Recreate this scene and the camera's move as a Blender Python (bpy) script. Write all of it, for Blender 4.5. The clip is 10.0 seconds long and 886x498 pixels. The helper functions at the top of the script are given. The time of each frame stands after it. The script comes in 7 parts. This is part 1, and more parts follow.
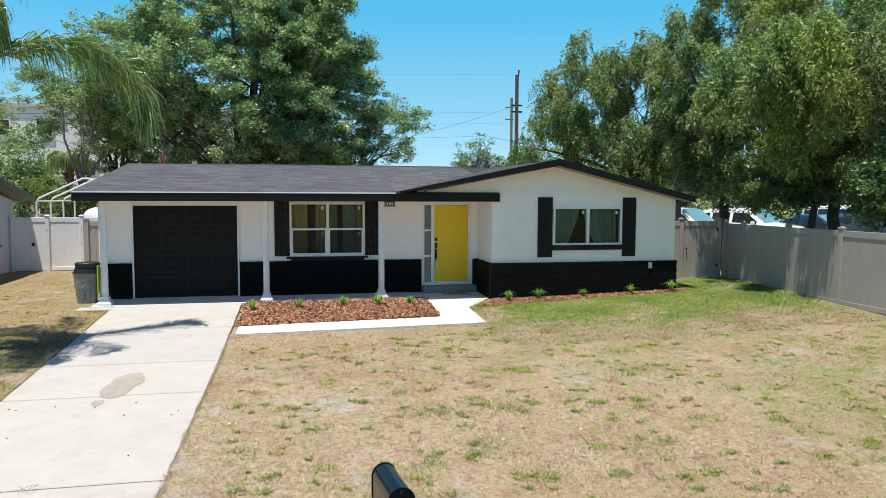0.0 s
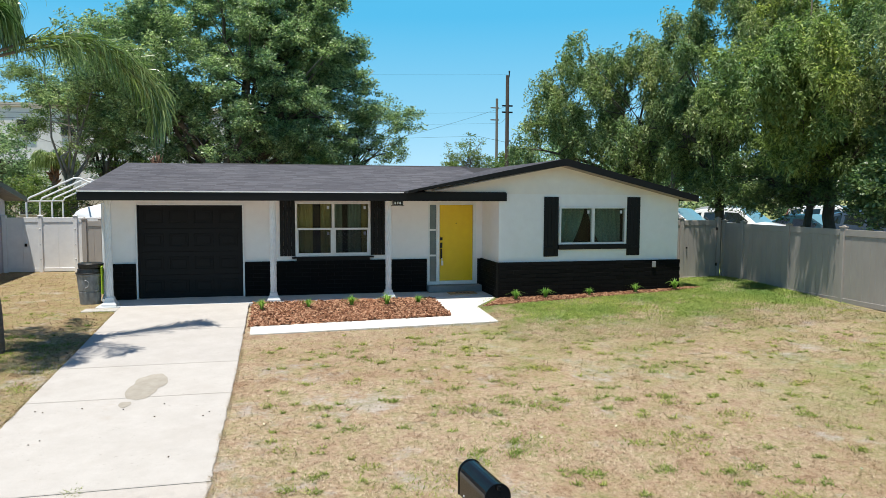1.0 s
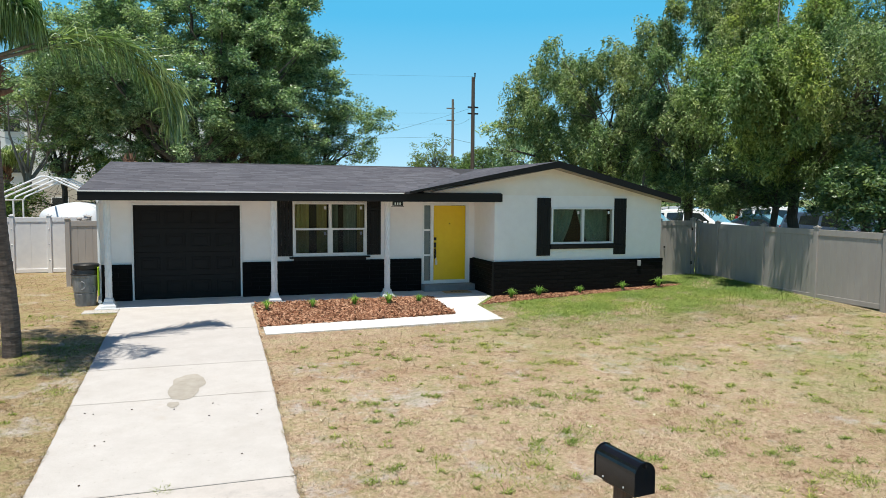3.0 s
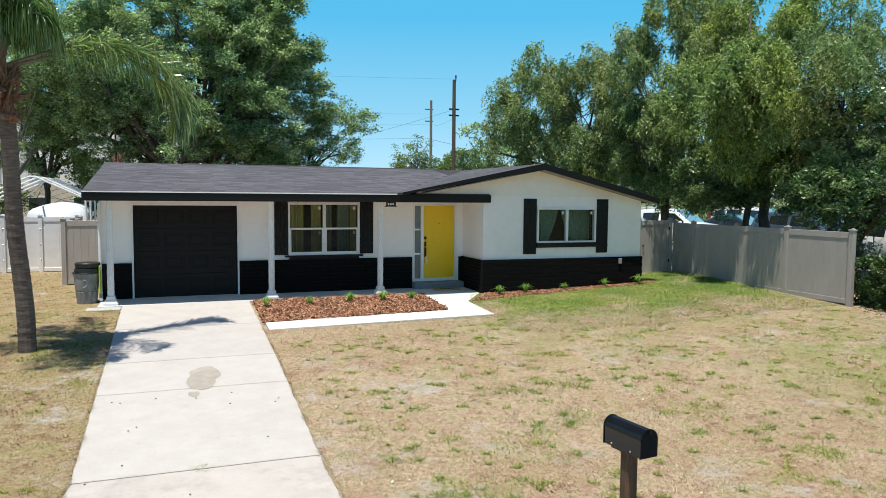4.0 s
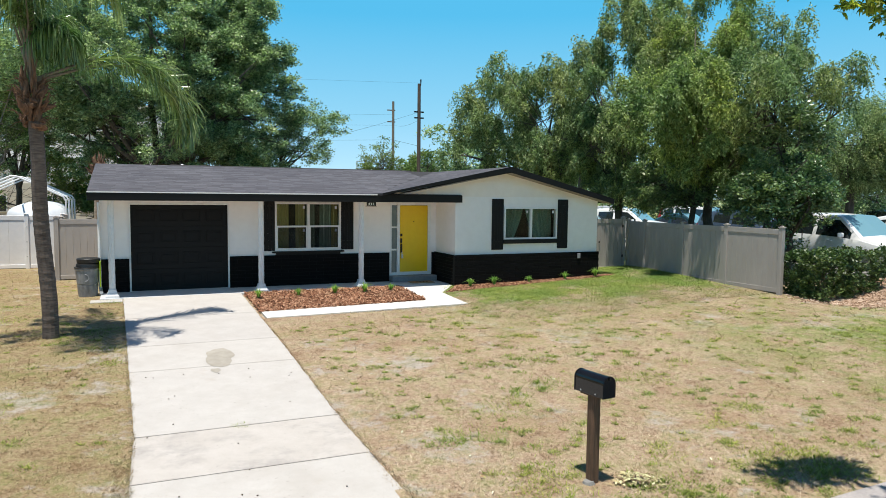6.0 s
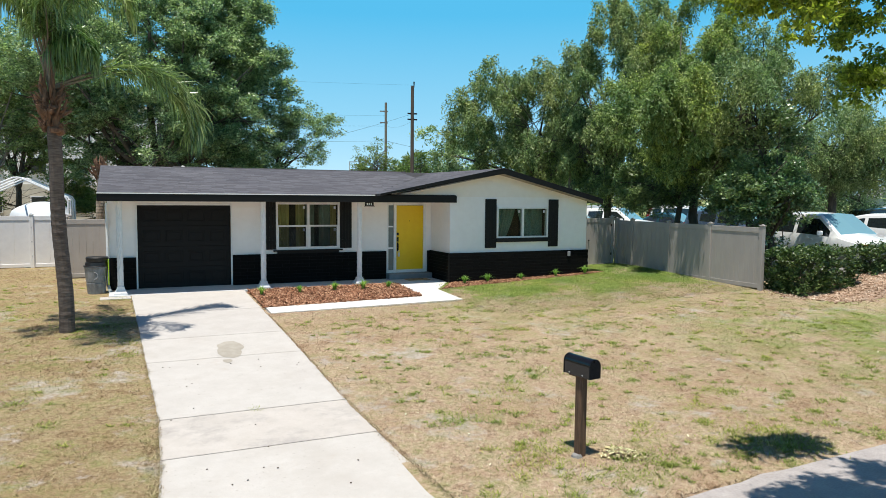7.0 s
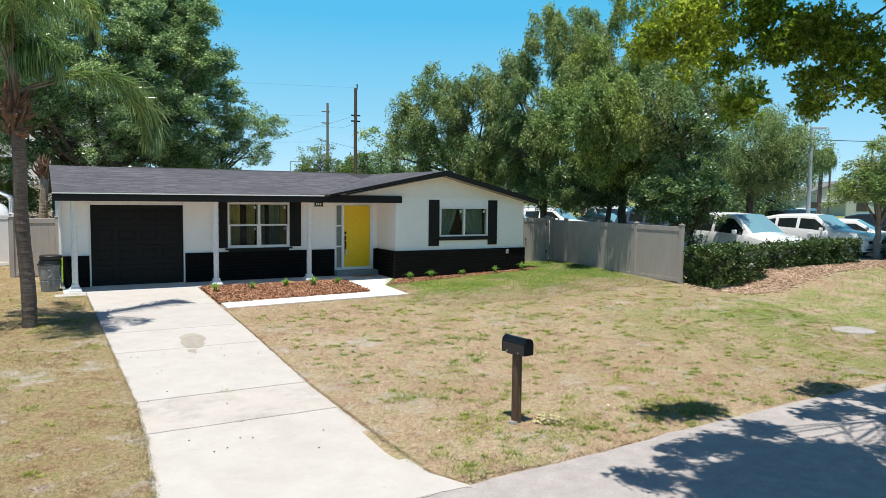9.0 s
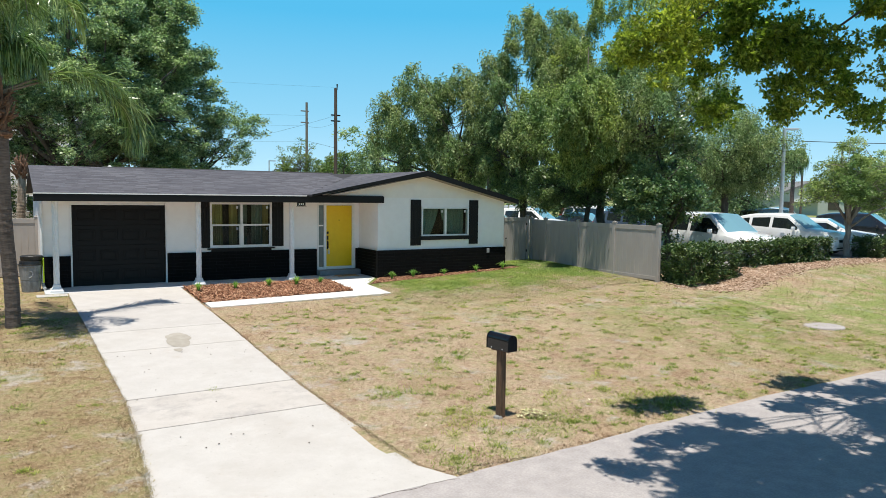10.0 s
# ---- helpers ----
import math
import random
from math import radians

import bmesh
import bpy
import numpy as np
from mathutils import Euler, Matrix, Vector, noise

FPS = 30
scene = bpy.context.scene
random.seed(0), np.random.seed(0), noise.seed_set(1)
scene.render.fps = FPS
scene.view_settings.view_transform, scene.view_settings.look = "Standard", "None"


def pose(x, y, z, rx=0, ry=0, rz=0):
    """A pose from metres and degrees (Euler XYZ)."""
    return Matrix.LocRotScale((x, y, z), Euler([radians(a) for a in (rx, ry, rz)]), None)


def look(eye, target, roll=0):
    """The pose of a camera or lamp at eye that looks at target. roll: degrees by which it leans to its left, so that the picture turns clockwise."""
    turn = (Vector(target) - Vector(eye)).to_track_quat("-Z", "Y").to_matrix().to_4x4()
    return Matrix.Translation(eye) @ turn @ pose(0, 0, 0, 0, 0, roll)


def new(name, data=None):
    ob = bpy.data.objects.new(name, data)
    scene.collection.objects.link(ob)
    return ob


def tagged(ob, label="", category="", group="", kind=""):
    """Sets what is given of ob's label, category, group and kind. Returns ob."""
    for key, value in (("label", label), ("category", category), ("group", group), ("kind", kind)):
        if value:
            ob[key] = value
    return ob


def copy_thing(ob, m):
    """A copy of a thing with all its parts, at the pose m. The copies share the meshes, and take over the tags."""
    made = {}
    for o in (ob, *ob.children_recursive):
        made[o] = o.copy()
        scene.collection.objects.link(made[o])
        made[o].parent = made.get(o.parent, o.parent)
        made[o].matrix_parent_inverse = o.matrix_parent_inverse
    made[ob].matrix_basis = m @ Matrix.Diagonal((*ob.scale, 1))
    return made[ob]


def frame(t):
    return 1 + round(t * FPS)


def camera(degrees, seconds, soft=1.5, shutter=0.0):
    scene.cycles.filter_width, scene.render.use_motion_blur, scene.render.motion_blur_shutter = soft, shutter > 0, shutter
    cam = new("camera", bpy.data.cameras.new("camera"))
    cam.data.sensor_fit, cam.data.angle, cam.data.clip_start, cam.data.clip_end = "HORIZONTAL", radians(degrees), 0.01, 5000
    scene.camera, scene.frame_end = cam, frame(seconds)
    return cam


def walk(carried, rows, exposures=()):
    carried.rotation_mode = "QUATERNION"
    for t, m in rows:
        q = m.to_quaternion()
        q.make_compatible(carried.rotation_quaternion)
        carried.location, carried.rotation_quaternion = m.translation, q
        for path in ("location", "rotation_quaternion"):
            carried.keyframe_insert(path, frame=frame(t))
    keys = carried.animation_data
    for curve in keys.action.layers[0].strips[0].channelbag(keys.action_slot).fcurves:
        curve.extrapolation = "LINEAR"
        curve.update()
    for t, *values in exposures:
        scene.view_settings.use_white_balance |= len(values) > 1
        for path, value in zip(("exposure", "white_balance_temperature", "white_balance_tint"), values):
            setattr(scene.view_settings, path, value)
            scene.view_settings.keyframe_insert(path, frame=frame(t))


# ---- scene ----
import collections
cam = camera(63.8, 10.0, soft=0.6)
PATH = [
    (0, (3.837, -18.437, 2.508), (4.244, -16.484, 2.361), 0.2),
    (0.5, (3.508, -18.371, 2.477), (3.943, -16.424, 2.333), 0.2),
    (1, (3.135, -18.283, 2.478), (3.602, -16.344, 2.333), 0.2),
    (1.5, (2.77, -18.19, 2.478), (3.274, -16.26, 2.333), 0.3),
    (2, (2.378, -18.144, 2.509), (2.916, -16.223, 2.362), 0.3),
    (2.5, (2.009, -18.155, 2.514), (2.588, -16.246, 2.366), 0.4),
    (3, (1.689, -18.255, 2.508), (2.314, -16.361, 2.362), 0.4),
    (4.5, (0.736, -19.114, 2.539), (1.468, -17.259, 2.392), 0.5),
    (5, (0.454, -19.457, 2.546), (1.228, -17.619, 2.398), 0.5),
    (5.5, (0.192, -19.801, 2.566), (0.985, -17.971, 2.417), 0.6),
    (7, (-0.473, -20.812, 2.586), (0.357, -18.998, 2.437), 0.5),
    (7.5, (-0.658, -21.107, 2.597), (0.186, -19.3, 2.447), 0.6),
    (8, (-0.832, -21.369, 2.598), (0.071, -19.591, 2.45), 0.6),
    (8.5, (-0.998, -21.613, 2.609), (-0.05, -19.858, 2.461), 0.6),
    (9, (-1.159, -21.842, 2.619), (-0.179, -20.105, 2.471), 0.7),
    (9.5, (-1.27, -21.979, 2.623), (-0.263, -20.257, 2.475), 0.7),
    (10, (-1.37, -22.007, 2.637), (-0.338, -20.3, 2.488), 0.7),
]
CAM_EXPOSURE = 0.30
walk(cam, [(t, look(e, g, r)) for t, e, g, r in PATH], [(0, CAM_EXPOSURE), (10, CAM_EXPOSURE)])

# ---- light ----
SUN_EL, SUN_AZ = radians(76), radians(220)       # azimuth clockwise from +y, where the sun stands
world = bpy.data.worlds.new("sky")
scene.world = world
world.use_nodes = True
wn = world.node_tree
wn.nodes.clear()
w_sky = wn.nodes.new("ShaderNodeTexSky")
w_sky.sky_type, w_sky.sun_disc = "NISHITA", False
w_sky.sun_elevation, w_sky.sun_rotation = SUN_EL, SUN_AZ
w_sky.air_density, w_sky.dust_density, w_sky.ozone_density = 0.45, 0.0, 0.8
w_bg = wn.nodes.new("ShaderNodeBackground")
w_bg.inputs["Strength"].default_value = 0.2
w_out = wn.nodes.new("ShaderNodeOutputWorld")
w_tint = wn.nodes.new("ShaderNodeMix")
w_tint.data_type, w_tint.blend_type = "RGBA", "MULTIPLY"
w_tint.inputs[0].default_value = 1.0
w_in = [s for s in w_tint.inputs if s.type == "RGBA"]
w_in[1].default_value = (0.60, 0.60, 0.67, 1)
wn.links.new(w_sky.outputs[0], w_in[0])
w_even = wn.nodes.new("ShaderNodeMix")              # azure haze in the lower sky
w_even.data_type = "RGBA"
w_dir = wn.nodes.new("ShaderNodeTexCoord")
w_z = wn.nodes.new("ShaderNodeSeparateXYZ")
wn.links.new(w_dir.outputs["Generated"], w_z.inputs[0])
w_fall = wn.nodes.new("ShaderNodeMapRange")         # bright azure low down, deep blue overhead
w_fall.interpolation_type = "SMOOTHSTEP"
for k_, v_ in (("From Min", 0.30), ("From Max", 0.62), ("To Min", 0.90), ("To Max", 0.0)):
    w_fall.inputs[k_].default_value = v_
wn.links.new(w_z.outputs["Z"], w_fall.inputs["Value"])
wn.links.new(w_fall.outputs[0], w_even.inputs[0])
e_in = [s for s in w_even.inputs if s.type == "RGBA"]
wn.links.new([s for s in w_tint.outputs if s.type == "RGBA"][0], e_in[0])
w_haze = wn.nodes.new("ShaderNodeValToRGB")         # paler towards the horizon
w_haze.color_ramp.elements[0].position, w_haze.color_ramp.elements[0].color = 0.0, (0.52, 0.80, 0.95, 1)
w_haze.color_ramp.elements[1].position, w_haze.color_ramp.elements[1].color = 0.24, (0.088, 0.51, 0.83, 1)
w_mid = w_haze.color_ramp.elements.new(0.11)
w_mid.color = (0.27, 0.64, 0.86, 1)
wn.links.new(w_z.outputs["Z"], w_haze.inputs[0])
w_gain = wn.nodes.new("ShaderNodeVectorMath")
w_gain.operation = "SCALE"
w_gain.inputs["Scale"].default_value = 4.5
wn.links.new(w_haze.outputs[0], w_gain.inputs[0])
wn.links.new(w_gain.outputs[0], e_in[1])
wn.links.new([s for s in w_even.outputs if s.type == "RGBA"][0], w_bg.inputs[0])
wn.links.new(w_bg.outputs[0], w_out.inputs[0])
sun = new("sun", bpy.data.lights.new("sun", "SUN"))
sun.data.energy, sun.data.angle, sun.data.color = 5.0, radians(0.55), (1.0, 0.955, 0.855)
to_sun = Vector((math.sin(SUN_AZ) * math.cos(SUN_EL), math.cos(SUN_AZ) * math.cos(SUN_EL), math.sin(SUN_EL)))
sun.matrix_world = look(to_sun * 60, (0, 0, 0))


# ---- materials ----
def ramp(nt, fac, stops):
    n = nt.nodes.new("ShaderNodeValToRGB")
    while len(n.color_ramp.elements) < len(stops):
        n.color_ramp.elements.new(0.5)
    for e, (p, c) in zip(n.color_ramp.elements, stops):
        e.position, e.color = p, (*c, 1) if len(c) == 3 else c
    nt.links.new(fac, n.inputs[0])
    return n.outputs[0]


def noise_tex(nt, vec, scale, detail=4.0, rough=0.55, stretch=None):
    if stretch:
        m = nt.nodes.new("ShaderNodeMapping")
        m.inputs["Scale"].default_value = stretch
        nt.links.new(vec, m.inputs["Vector"])
        vec = m.outputs[0]
    n = nt.nodes.new("ShaderNodeTexNoise")
    n.inputs["Scale"].default_value, n.inputs["Detail"].default_value, n.inputs["Roughness"].default_value = scale, detail, rough
    nt.links.new(vec, n.inputs["Vector"])
    return n.outputs["Fac"]


def mix_col(nt, fac, a, b, mode="MIX"):
    n = nt.nodes.new("ShaderNodeMix")
    n.data_type, n.blend_type = "RGBA", mode
    ins = [s for s in n.inputs if s.type == "RGBA"]
    if isinstance(fac, (int, float)):
        n.inputs[0].default_value = fac
    else:
        nt.links.new(fac, n.inputs[0])
    for value, socket in ((a, ins[0]), (b, ins[1])):
        if isinstance(value, tuple):
            socket.default_value = (*value, 1)
        else:
            nt.links.new(value, socket)
    return [s for s in n.outputs if s.type == "RGBA"][0]


def base_mat(name):
    m = bpy.data.materials.new(name)
    m.use_nodes = True
    nt = m.node_tree
    b = nt.nodes["Principled BSDF"]
    pos = nt.nodes.new("ShaderNodeNewGeometry").outputs["Position"]
    return m, nt, b, pos


def surf(name, c1, c2, scale=6.0, rough=0.7, bump=0.15, bscale=60.0, metal=0.0, big=0.25, stretch=None, vary=0.0, coat=0.0, spec=0.5):
    """A surface with grain between two colours, slow stains over it, relief, and tone that differs from piece to piece."""
    m, nt, b, pos = base_mat(name)
    col = ramp(nt, noise_tex(nt, pos, scale, 6, 0.6, stretch), [(0.3, c1), (0.7, c2)])
    if big:
        slow = ramp(nt, noise_tex(nt, pos, scale * 0.12, 3, 0.5), [(0.3, (1 - big,) * 3), (0.7, (1.0,) * 3)])
        col = mix_col(nt, 1.0, col, slow, "MULTIPLY")
    if vary:
        info = nt.nodes.new("ShaderNodeObjectInfo")
        tone = ramp(nt, info.outputs["Random"], [(0.0, (1 - vary,) * 3), (1.0, (1.0,) * 3)])
        col = mix_col(nt, 1.0, col, tone, "MULTIPLY")
    nt.links.new(col, b.inputs["Base Color"])
    b.inputs["Metallic"].default_value, b.inputs["Coat Weight"].default_value = metal, coat
    b.inputs["Specular IOR Level"].default_value = spec
    r = nt.nodes.new("ShaderNodeMapRange")
    r.inputs["To Min"].default_value, r.inputs["To Max"].default_value = max(rough - 0.1, 0.03), min(rough + 0.1, 1)
    nt.links.new(noise_tex(nt, pos, scale * 2.3, 3), r.inputs["Value"])
    nt.links.new(r.outputs[0], b.inputs["Roughness"])
    if bump:
        bn = nt.nodes.new("ShaderNodeBump")
        bn.inputs["Strength"].default_value, bn.inputs["Distance"].default_value = bump, 0.01
        nt.links.new(noise_tex(nt, pos, bscale, 5, 0.6, stretch), bn.inputs["Height"])
        nt.links.new(bn.outputs[0], b.inputs["Normal"])
    return m


def leaf_mat(name, dark, mid, light, rough=0.45, trans=0.45, spec=0.5, drift=((0.62, 0.78, 0.66), (1.22, 1.08, 0.9))):
    """Leaves: tone from leaf to leaf and from bough to bough, some light passing through."""
    m, nt, b, pos = base_mat(name)
    geo = nt.nodes.new("ShaderNodeNewGeometry")
    col = ramp(nt, geo.outputs["Random Per Island"], [(0.0, dark), (0.55, mid), (1.0, light)])
    slow = ramp(nt, noise_tex(nt, pos, 0.5, 3), [(0.34, drift[0]), (0.66, drift[1])])
    col = mix_col(nt, 1.0, col, slow, "MULTIPLY")
    nt.links.new(col, b.inputs["Base Color"])
    b.inputs["Roughness"].default_value, b.inputs["Specular IOR Level"].default_value = rough, spec
    tr = nt.nodes.new("ShaderNodeBsdfTranslucent")
    nt.links.new(mix_col(nt, 1.0, col, (1.12, 1.28, 0.85), "MULTIPLY"), tr.inputs["Color"])
    ms = nt.nodes.new("ShaderNodeMixShader")
    ms.inputs[0].default_value = trans
    nt.links.new(b.outputs[0], ms.inputs[1])
    nt.links.new(tr.outputs[0], ms.inputs[2])
    nt.links.new(ms.outputs[0], nt.nodes["Material Output"].inputs["Surface"])
    return m


def glass_mat(name, tint=(0.9, 0.95, 0.93), rough=0.0):
    m, nt, b, pos = base_mat(name)
    b.inputs["Base Color"].default_value = (*tint, 1)
    b.inputs["Transmission Weight"].default_value, b.inputs["Roughness"].default_value, b.inputs["IOR"].default_value = 1.0, rough, 1.22
    return m


def dark_glass(name, col=(0.012, 0.015, 0.017)):
    m, nt, b, pos = base_mat(name)
    b.inputs["Base Color"].default_value = (*col, 1)
    b.inputs["Roughness"].default_value, b.inputs["Specular IOR Level"].default_value = 0.04, 0.9
    return m


def lawn_mat(name, blades=False):
    """Dry summer turf: straw, bare sandy patches, green tufts, and greener turf by the wing and the fence."""
    m, nt, b, pos = base_mat(name)
    sep = nt.nodes.new("ShaderNodeSeparateXYZ")
    nt.links.new(pos, sep.inputs[0])
    straw = ramp(nt, noise_tex(nt, pos, 16.0, 8, 0.72), [(0.3, (0.26, 0.188, 0.122)), (0.5, (0.465, 0.345, 0.245)), (0.72, (0.63, 0.495, 0.385))])
    if blades:
        geo = nt.nodes.new("ShaderNodeNewGeometry")
        straw = mix_col(nt, 0.7, straw, ramp(nt, geo.outputs["Random Per Island"], [(0.0, (0.135, 0.10, 0.052)), (0.3, (0.31, 0.235, 0.142)), (0.6, (0.515, 0.40, 0.28)), (1.0, (0.84, 0.73, 0.57))]))
    mottle = ramp(nt, noise_tex(nt, pos, 2.6, 10, 0.80), [(0.38, (0.68, 0.63, 0.59)), (0.5, (1.0, 1.0, 1.0)), (0.62, (1.19, 1.19, 1.21))])
    straw = mix_col(nt, 1.0, straw, mottle, "MULTIPLY")
    straw = mix_col(nt, ramp(nt, noise_tex(nt, pos, 0.8, 9, 0.72), [(0.42, (0.55,) * 3), (0.54, (0.0,) * 3)]), straw, mix_col(nt, 1.0, straw, (0.80, 0.72, 0.64), "MULTIPLY"))
    west = nt.nodes.new("ShaderNodeMapRange")
    west.inputs["From Min"].default_value, west.inputs["From Max"].default_value, west.inputs["To Max"].default_value = 1.0, -0.2, 0.9
    nt.links.new(sep.outputs["X"], west.inputs["Value"])
    straw = mix_col(nt, west.outputs[0], straw, mix_col(nt, 1.0, straw, (0.74, 0.74, 0.61), "MULTIPLY"))
    sand = ramp(nt, noise_tex(nt, pos, 30.0, 6, 0.7), [(0.3, (0.34, 0.295, 0.26)), (0.7, (0.56, 0.505, 0.455))])
    patch = ramp(nt, noise_tex(nt, pos, 0.95, 11, 0.78), [(0.545, (0.0,) * 3), (0.62, (0.85,) * 3)])
    col = mix_col(nt, patch, straw, sand)
    green = ramp(nt, noise_tex(nt, pos, 14.0, 6, 0.7), [(0.3, (0.09, 0.115, 0.025)), (0.7, (0.24, 0.265, 0.085))])
    tuft = ramp(nt, noise_tex(nt, pos, 2.6, 12, 0.88), [(0.475, (0.0,) * 3), (0.61, (0.75,) * 3)])
    col = mix_col(nt, tuft, col, green)
    # the watered strip by the wing and the fence, and the far verge
    def span(value, lo, hi):
        r = nt.nodes.new("ShaderNodeMapRange")
        r.interpolation_type = "SMOOTHSTEP"
        r.inputs["From Min"].default_value, r.inputs["From Max"].default_value = lo, hi
        nt.links.new(value, r.inputs["Value"])
        return r.outputs[0]
    def op(kind, a, c):
        n = nt.nodes.new("ShaderNodeMath")
        n.operation = kind
        for v, s in ((a, n.inputs[0]), (c, n.inputs[1])):
            if isinstance(v, (int, float)):
                s.default_value = v
            else:
                nt.links.new(v, s)
        return n.outputs[0]
    strip = op("MULTIPLY", span(sep.outputs["X"], 7.2, 9.4), span(sep.outputs["Y"], -5.2, -3.0))
    verge = op("MULTIPLY", span(sep.outputs["X"], 8.5, 13.5), span(sep.outputs["Y"], -6.8, -10.0))
    mid = op("MULTIPLY", op("MULTIPLY", span(sep.outputs["X"], 4.5, 8.0), span(sep.outputs["Y"], -10.0, -6.5)), 0.38)
    wet = op("ADD", op("ADD", op("MULTIPLY", strip, 2.4), mid), op("MULTIPLY", verge, 0.85))
    wet = op("MULTIPLY", wet, span(noise_tex(nt, pos, 0.75, 10, 0.78), 0.41, 0.60))
    lush = ramp(nt, noise_tex(nt, pos, 10.0, 6, 0.7), [(0.3, (0.11, 0.165, 0.03)), (0.7, (0.24, 0.31, 0.075))])
    lim = nt.nodes.new("ShaderNodeClamp")
    nt.links.new(wet, lim.inputs[0])
    col = mix_col(nt, op("MULTIPLY", lim.outputs[0], 0.92), col, lush)
    nt.links.new(col, b.inputs["Base Color"])
    b.inputs["Roughness"].default_value, b.inputs["Specular IOR Level"].default_value = 0.9, 0.15
    if not blades:
        bn = nt.nodes.new("ShaderNodeBump")
        bn.inputs["Strength"].default_value, bn.inputs["Distance"].default_value = 0.7, 0.03
        nt.links.new(noise_tex(nt, pos, 38.0, 6, 0.75), bn.inputs["Height"])
        nt.links.new(bn.outputs[0], b.inputs["Normal"])
    return m


M = {}
M["white_wall"] = surf("white_wall", (0.86, 0.82, 0.80), (0.90, 0.865, 0.845), 5, 0.75, 0.12, 45, big=0.05)
M["gable_siding"] = surf("gable_siding", (0.84, 0.77, 0.71), (0.88, 0.815, 0.755), 5, 0.75, 0.12, 45, big=0.05)
M["soffit_board"] = surf("soffit_boards", (0.26, 0.22, 0.19), (0.34, 0.29, 0.25), 7, 0.8, 0.2, 40, big=0.1)
M["white_trim"] = surf("white_trim", (0.74, 0.74, 0.73), (0.82, 0.82, 0.81), 8, 0.5, 0.05, 80, big=0.06)
M["column"] = surf("column_paint", (0.76, 0.76, 0.77), (0.84, 0.84, 0.84), 9, 0.45, 0.05, 70, big=0.08)
M["black_brick"] = surf("black_brick", (0.0030, 0.0030, 0.0032), (0.0065, 0.0063, 0.0063), 14, 0.7, 0.3, 35, big=0.2, vary=0.2, spec=0.1)
M["black_trim"] = surf("black_trim", (0.0035, 0.0035, 0.0036), (0.006, 0.006, 0.006), 10, 0.5, 0.1, 60, big=0.2, spec=0.25)
M["garage"] = surf("garage_paint", (0.0065, 0.0062, 0.0064), (0.0095, 0.009, 0.0092), 6, 0.55, 0.12, 50, big=0.15, stretch=(1, 1, 6), spec=0.2)
M["shingle"] = surf("shingle", (0.020, 0.019, 0.022), (0.055, 0.052, 0.058), 30, 0.9, 0.5, 160, big=0.25)
M["tab"] = leaf_mat("shingle_tab", (0.100, 0.098, 0.112), (0.124, 0.122, 0.139), (0.152, 0.150, 0.170), rough=0.9, trans=0.0, spec=0.2, drift=((0.88, 0.88, 0.9), (1.06, 1.06, 1.06)))
M["yellow"] = surf("yellow_paint", (0.80, 0.50, 0.003), (0.85, 0.555, 0.005), 5, 0.4, 0.05, 50, big=0.06)
